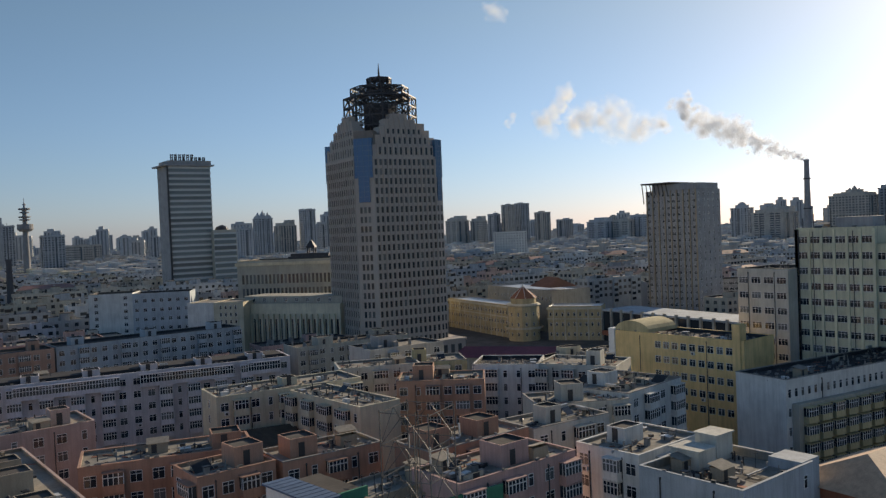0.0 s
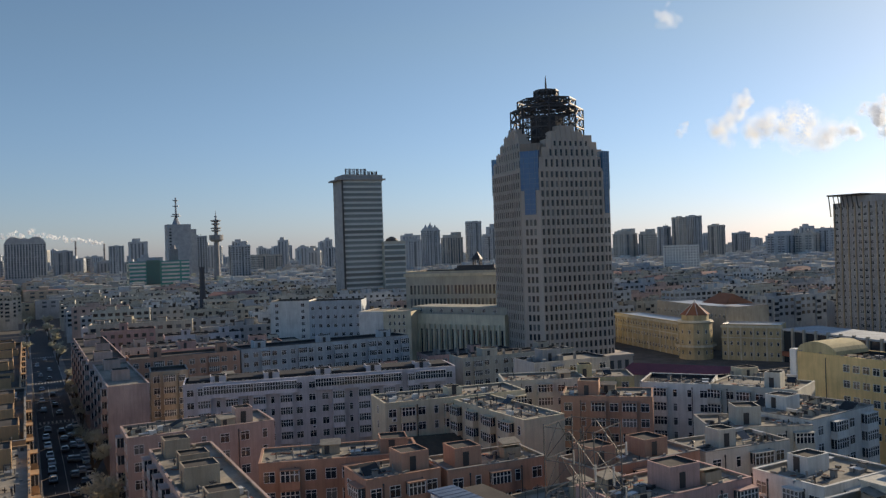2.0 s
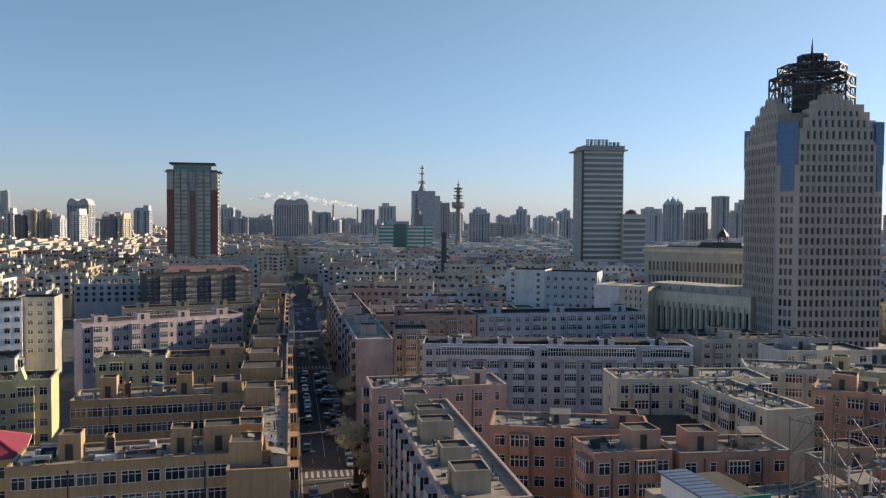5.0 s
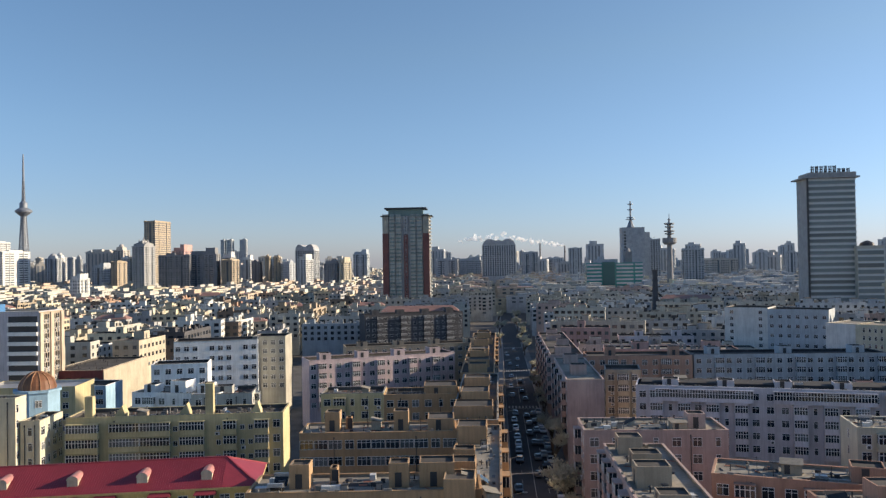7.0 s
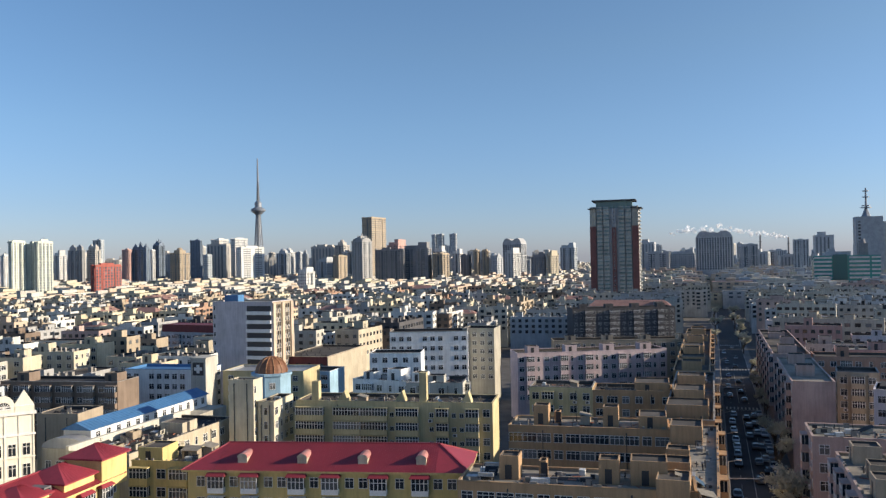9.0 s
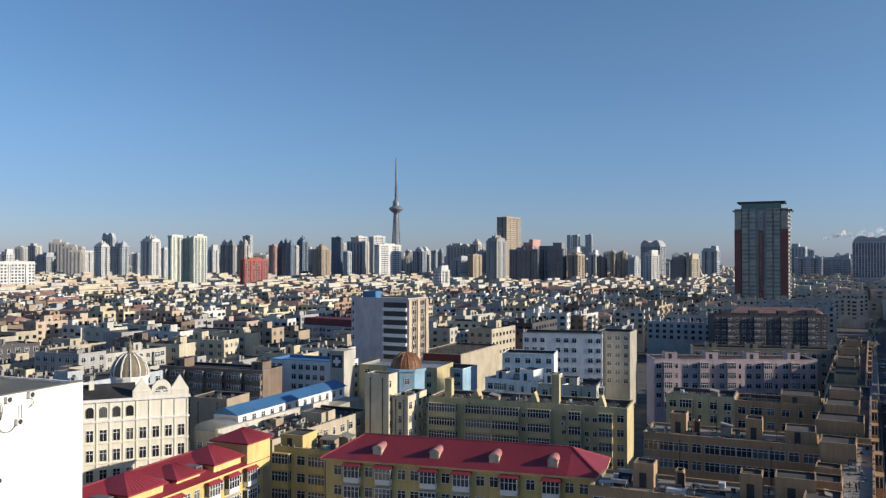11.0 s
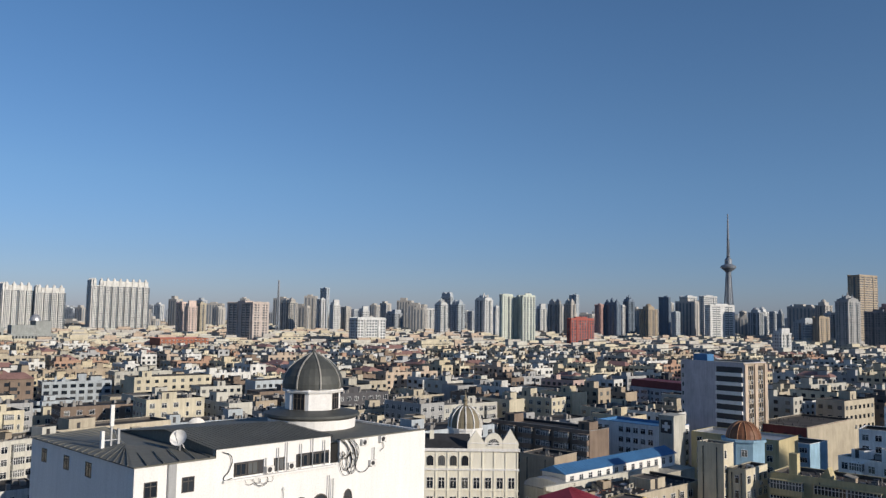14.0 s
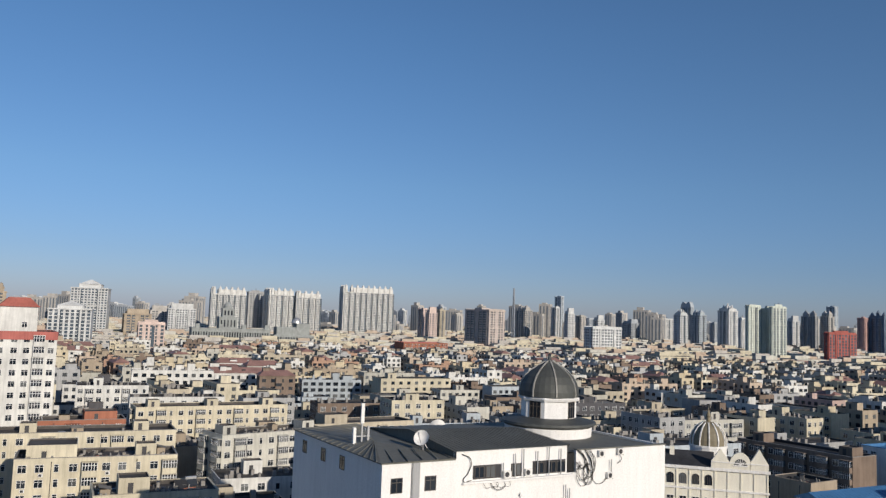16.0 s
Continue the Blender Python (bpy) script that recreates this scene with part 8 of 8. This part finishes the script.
def low_block(x, y, L, W, h, paint, turned, rnd, detail):
    """A plain slab about (x, y). turned: its long front faces +x; otherwise -y."""
    rot = (90 if turned else (7 if x < 0 else -7)) + rnd.uniform(-3, 3)
    root = thing("apartment_block", pose(x, y, 0, 0, 0, rot), FILL_WORDS[paint] + " low apartment block with flat felt roof", "apartment building", "low apartment blocks")
    s = Shape()
    t = 0.25
    s.tub(-L / 2, L / 2, -W / 2, W / 2, 0, h, t, h - 0.62)
    part("wall", s, [wall_paint(paint), ROOF_DARK], root)
    s = Shape()
    s.poly([(-L / 2 + t, -W / 2 + t, h - 0.6), (L / 2 - t, -W / 2 + t, h - 0.6), (L / 2 - t, W / 2 - t, h - 0.6), (-L / 2 + t, W / 2 - t, h - 0.6)])
    part("roof", s, rnd.choice((ROOF, ROOF, ROOF_DARK, ROOF_PALE)), root)
    s = Shape()
    lo = 6 if detail else 9
    ends = "E" if (x < 0) != turned else "W"
    if turned:
        ends = "W"
    for side in ("S", ends):
        run = L if side == "S" else W
        if side != "S" and rnd.random() < 0.4:
            continue
        pitch = rnd.choice((2.8, 3.2, 3.6))
        if detail:
            n = max(2, int(run / pitch))
            mark = rnd.choice(("wwbw", "wbwn", "wnwb", "wwln"))
            for i in range(n):
                ch = mark[i % 4]
                for k in range(int((h - lo) / 2.9)):
                    z = h - 0.9 - (k + 1) * 2.9
                    m = pose((i + 0.5) * L / n - L / 2, -W / 2, z) if side == "S" else pose(-L / 2, W / 2 - (i + 0.5) * W / n, z, 0, 0, -90) if side == "W" else pose(L / 2, (i + 0.5) * W / n - W / 2, z, 0, 0, 90)
                    if ch == "b" and side == "S":
                        s.join(SMALL["b"], m)
                    else:
                        s.join(SMALL["n" if ch == "n" else "w"], m @ pose(0, 0, 0.95))
        else:
            window_grid(s, side, L, W, lo, h - 0.8, pitch, 2.9, 1.6, 1.45)
    tagged(part("glazing", s, [FRAME, GLASS_MANY, wall_paint(paint)], root), kind="stuff")
    n = max(1, int(L / 16))
    for i in range(n):
        if rnd.random() < 0.85:
            hl, hw, hh = rnd.uniform(3, 5.5), rnd.uniform(3, 5), rnd.uniform(2.2, 3.2)
            part("stair_head", hut_shape(hl, hw, hh), [wall_paint(paint), ROOF, DARK_METAL], root, m=pose(-L / 2 + (i + rnd.uniform(0.2, 0.6)) * L / n, rnd.uniform(-W / 2 + 0.4, W / 2 - hw - 0.4), h - 0.6))
    if detail:
        s = Shape()
        for i in range(int(L / 1.8)):
            a, b, q = rnd.uniform(-L / 2 + 1, L / 2 - 2), rnd.uniform(-W / 2 + 1, W / 2 - 2), rnd.uniform(0.3, 1.1)
            s.box(a, a + q, b, b + q * 1.4, h - 0.6, h + rnd.uniform(0.3, 1.2), 0, "b")
        tagged(part("roof_clutter", s, CONCRETE, root), kind="stuff")


BULK = {}


def bulk_block(x, y, L, W, h, paint, turned, rnd):
    """A slab too far off to stand alone: goes into the joined mass of its colour."""
    s = BULK.setdefault(paint, Shape())
    rot = (90 if turned else (7 if x < 0 else -7)) + rnd.uniform(-4, 4)
    one = Shape()
    red = 0.2 if x < -250 and math.hypot(x, y) > 480 else 0.1
    roof_ = 3 if rnd.random() < red else rnd.choice((2, 2, 4, 4, 5))
    if roof_ == 3 and rnd.random() < 0.6:        # low pitched sheet roof
        z0, z1, e = h - 0.2, h + rnd.uniform(1.8, 3.0), 0.6
        A, B, C, D = (-L / 2 - e, -W / 2 - e, z0), (L / 2 + e, -W / 2 - e, z0), (L / 2 + e, W / 2 + e, z0), (-L / 2 - e, W / 2 + e, z0)
        E, F = (-L / 2 + 3, 0, z1), (L / 2 - 3, 0, z1)
        one.poly([A, B, F, E], 3).poly([C, D, E, F], 3).poly([B, C, F], 3).poly([D, A, E], 3)
    one.box(-L / 2, L / 2, -W / 2, W / 2, 0, h - 0.5, 0, "bt")
    one.poly([(-L / 2, -W / 2, h - 0.5), (L / 2, -W / 2, h - 0.5), (L / 2, W / 2, h - 0.5), (-L / 2, W / 2, h - 0.5)], roof_)
    for q in ((-L / 2, L / 2, -W / 2, -W / 2 + 0.3), (-L / 2, L / 2, W / 2 - 0.3, W / 2), (-L / 2, -L / 2 + 0.3, -W / 2, W / 2), (L / 2 - 0.3, L / 2, -W / 2, W / 2)):
        one.box(*q, h - 0.5, h + 0.1, 0, "b")
    pitch = rnd.choice((3.0, 3.4, 3.8))
    ww = rnd.choice((1.6, 1.9, 2.3))
    window_grid(one, "S", L, W, 9, h - 0.8, pitch, 2.9, ww, 1.6)
    window_grid(one, "W" if turned or x > 0 else "E", L, W, 9, h - 0.8, pitch, 2.9, ww, 1.6)
    if rnd.random() < 0.5:                       # stacked balconies
        for i in range(max(1, int(L / 11))):
            a = -L / 2 + (i + rnd.uniform(0.3, 0.7)) * L / max(1, int(L / 11))
            one.box(a - 1.5, a + 1.5, -W / 2 - 1.1, -W / 2, 3, h - 1.0, 0, "nb")
            for k in range(2, int((h - 1) / 2.9)):
                one.box(a - 1.4, a + 1.4, -W / 2 - 1.16, -W / 2 - 1.1, k * 2.9 + 0.9, k * 2.9 + 2.4, 1, "n")
    for i in range(int(L / 2.2)):                # chimneys and roof boxes
        a, b, c = rnd.uniform(-L / 2 + 1, L / 2 - 2), rnd.uniform(-W / 2 + 1, W / 2 - 2), rnd.uniform(0.4, 2.0)
        one.box(a, a + c, b, b + c * rnd.uniform(0.5, 1.2), h - 0.5, h + rnd.uniform(0.3, 1.9), rnd.choice((0, 0, 5, 4)), "b")
    for i in range(max(1, int(L / 12))):
        a, b, c, d, e = -L / 2 + rnd.uniform(1, L - 5), rnd.uniform(-W / 2 + 0.4, W / 2 - 5), rnd.uniform(2.5, 5), rnd.uniform(3, 4.6), rnd.uniform(1.6, 3.2)
        one.box(a, a + c, b, b + d, h - 0.5, h + e, 0, "bt")
        one.box(a - 0.2, a + c + 0.2, b - 0.2, b + d + 0.2, h + e, h + e + 0.2, 2)
    s.join(one, pose(x, y, 0, 0, 0, rot))


SMALL = {"w": window_shape(1.75, 1.6), "n": window_shape(1.0, 1.5, 0, False), "b": balcony_shape(2.6)}
rnd = random.Random(5)


def fill_zone(x0, x1, y0, y1, turned, paints, far_limit, near_limit):
    """Rows of slabs wherever the ground is free."""
    across, along = (y0, y1) if not turned else (x0, x1)
    p = across
    while p < along:
        pitch = rnd.uniform(21, 29)
        q, q1 = (x0, x1) if not turned else (y0, y1)
        q += rnd.uniform(0, 12)
        while q < q1:
            L = rnd.uniform(14, 38) if turned else rnd.uniform(20, 46)
            W = rnd.uniform(10, 12.5)
            across_ = turned and rnd.random() < (0.72 if (y0 + q) / 2 > 20 and q > 70 else 0.5)
            if across_:
                L, W = rnd.uniform(13, 24), rnd.uniform(8, 11)
            x, y = (q + L / 2, p) if not turned else (p, q + (W if across_ else L) / 2)
            far = math.hypot(x, y)
            q += (W if across_ else L) + rnd.uniform(3, 9)
            if far > far_limit or far < near_limit or y < -0.12 * abs(x) - 25 or rnd.random() < 0.05:
                continue
            face_e = turned and not across_
            hx, hy = (L / 2, W / 2) if not face_e else (W / 2, L / 2)
            if all(is_free(x + a * hx, y + b * hy) for a in (-1, -0.5, 0, 0.5, 1) for b in (-1, 0, 1)):
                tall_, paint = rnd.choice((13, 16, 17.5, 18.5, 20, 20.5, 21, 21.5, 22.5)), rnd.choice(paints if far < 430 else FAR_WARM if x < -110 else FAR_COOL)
                if 80 < x < 215 and 190 < y < 345:
                    tall_ = rnd.choice((13, 14.5, 16))
                if far < 400:
                    low_block(x, y, L, W, tall_, paint, face_e, rnd, far < 340)
                else:
                    bulk_block(x, y, L, W, tall_, paint, face_e, rnd)
                take(x, y, hx, hy, 0, 1.5)
        p += pitch


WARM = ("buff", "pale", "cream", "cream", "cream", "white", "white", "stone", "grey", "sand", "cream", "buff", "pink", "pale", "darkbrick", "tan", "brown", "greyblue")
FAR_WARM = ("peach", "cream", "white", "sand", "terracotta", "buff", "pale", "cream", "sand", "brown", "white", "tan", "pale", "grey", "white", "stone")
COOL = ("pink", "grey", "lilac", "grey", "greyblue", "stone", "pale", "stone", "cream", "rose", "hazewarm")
# far blocks: muted colours with the distance haze mixed in
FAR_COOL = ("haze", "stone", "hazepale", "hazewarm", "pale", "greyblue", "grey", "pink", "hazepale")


def far_city(x0, x1, y0, y1, far0, far1, step, paint, seed):
    """Roofs too far off to pick apart, as one sheet of small blocks."""
    r2 = random.Random(seed)
    s = Shape()
    x = x0
    while x < x1:
        y = y0
        while y < y1:
            a, b = x + r2.uniform(0, step * 0.3), y + r2.uniform(0, step * 0.3)
            far = math.hypot(a, b)
            if far0 < far < far1 and b > -0.15 * abs(a) - 40 and not (a > 0 and math.atan2(a, b) > 1.25) and is_free(a, b) and r2.random() < 0.9:
                l, w, h = r2.uniform(0.5, 0.8) * step, r2.uniform(0.3, 0.5) * step, r2.uniform(12, 24)
                if a < -150:
                    l, w = w, l
                s.box(a - l / 2, a + l / 2, b - w / 2, b + w / 2, 0, h, 0, "bt")
                s.poly([(a - l / 2, b - w / 2, h), (a + l / 2, b - w / 2, h), (a + l / 2, b + w / 2, h), (a - l / 2, b + w / 2, h)], 2)
                k = r2.uniform(0.1, 0.25)
                s.box(a - l * k, a + l * k * 0.4, b - w * 0.3, b + w * 0.2, h, h + r2.uniform(2, 4), 0, "b")
                if far < 1900:
                    for z in (h - 3, h - 6.5):
                        for c in (-0.35, -0.15, 0.05, 0.25):
                            s.box(a + l * c, a + l * (c + 0.1), b - w / 2 - 0.15, b - w / 2, z, z + 1.6, 1, "n")
                            if a < 0:
                                s.box(a + l / 2, a + l / 2 + 0.15, b + w * c, b + w * (c + 0.1), z, z + 1.6, 1, "w")
            y += step
        x += step
    # roofs on the sun side paler: haze and glare put into their colour
    tagged(part("distant_roofs", s, [wall_paint(paint), FAR_GLASS, ROOF_PALE if x0 > 0 else surface("rose_roof_sheet", (0.31, 0.18, 0.155), 0.7) if paint == "peach" else ROOF]), FILL_WORDS.get(paint, "hazy grey") + " distant low houses and roofs", "houses", kind="stuff")


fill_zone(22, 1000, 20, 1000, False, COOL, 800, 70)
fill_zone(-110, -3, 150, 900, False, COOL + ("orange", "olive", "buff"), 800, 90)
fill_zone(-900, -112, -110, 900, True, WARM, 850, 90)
for paint, s in BULK.items():
    tagged(part("apartment_blocks", s, [wall_paint(paint), GLASS_MANY, ROOF, surface("rose_roof_sheet", (0.31, 0.18, 0.155), 0.7), ROOF_DARK, ROOF_PALE]), FILL_WORDS[paint] + " apartment blocks crowding the middle distance", "apartment buildings", kind="stuff")
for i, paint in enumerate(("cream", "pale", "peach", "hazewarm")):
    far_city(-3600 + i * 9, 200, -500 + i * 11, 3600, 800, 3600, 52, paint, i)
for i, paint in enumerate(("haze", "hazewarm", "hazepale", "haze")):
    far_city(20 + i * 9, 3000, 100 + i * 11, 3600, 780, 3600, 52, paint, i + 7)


def far_towers(seed, a0, a1, count, paint, label, d0=2300, d1=3700):
    """Hazy towers of the far edge of the city."""
    r7 = random.Random(seed)
    s = Shape()
    for i in range(count):
        a, far = radians(r7.uniform(a0, a1)), r7.uniform(d0, d1)
        x, y = -far * math.sin(a), far * math.cos(a)
        w, d, h = r7.uniform(16, 48), r7.uniform(14, 24), r7.choice((34, 42, 52, 60, 66, 75, 85)) * r7.uniform(0.85, 1.1)
        one = Shape().box(-w / 2, w / 2, -d / 2, d / 2, 0, h, 0, "b").box(-w * 0.3, w * 0.1, -d * 0.3, d * 0.3, h, h + r7.uniform(2, 7), 0, "b")
        for k in range(int(w / 7)):
            one.box(-w / 2 + 2 + k * 7, -w / 2 + 5 + k * 7, -d / 2 - 0.3, -d / 2, 20, h - 4, 1, "n")
        for k in range(int(d / 7)):
            one.box(w / 2, w / 2 + 0.3, -d / 2 + 2 + k * 7, -d / 2 + 5 + k * 7, 20, h - 4, 1, "w")
        s.join(one, pose(x, y, 0, 0, 0, math.degrees(a) * 0.5 + r7.uniform(-20, 20)))
    # glass paler still, with the haze of the far edge in its colour
    tagged(part("distant_towers", s, [wall_paint(paint), glazing("far_glass", (0.10, 0.12, 0.14), (0.2, 0.22, 0.24), 0.3, True)]), label, "towers", kind="stuff")


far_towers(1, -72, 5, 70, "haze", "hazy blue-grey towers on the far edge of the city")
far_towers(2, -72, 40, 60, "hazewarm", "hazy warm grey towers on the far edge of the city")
far_towers(3, 0, 98, 130, "hazepale", "haze-paled sunlit towers on the far edge of the city")
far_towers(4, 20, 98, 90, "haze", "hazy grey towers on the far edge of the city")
far_towers(5, 8, 98, 110, "hazewarm", "haze-paled warm grey apartment towers before the far edge of the city", 1650, 2300)
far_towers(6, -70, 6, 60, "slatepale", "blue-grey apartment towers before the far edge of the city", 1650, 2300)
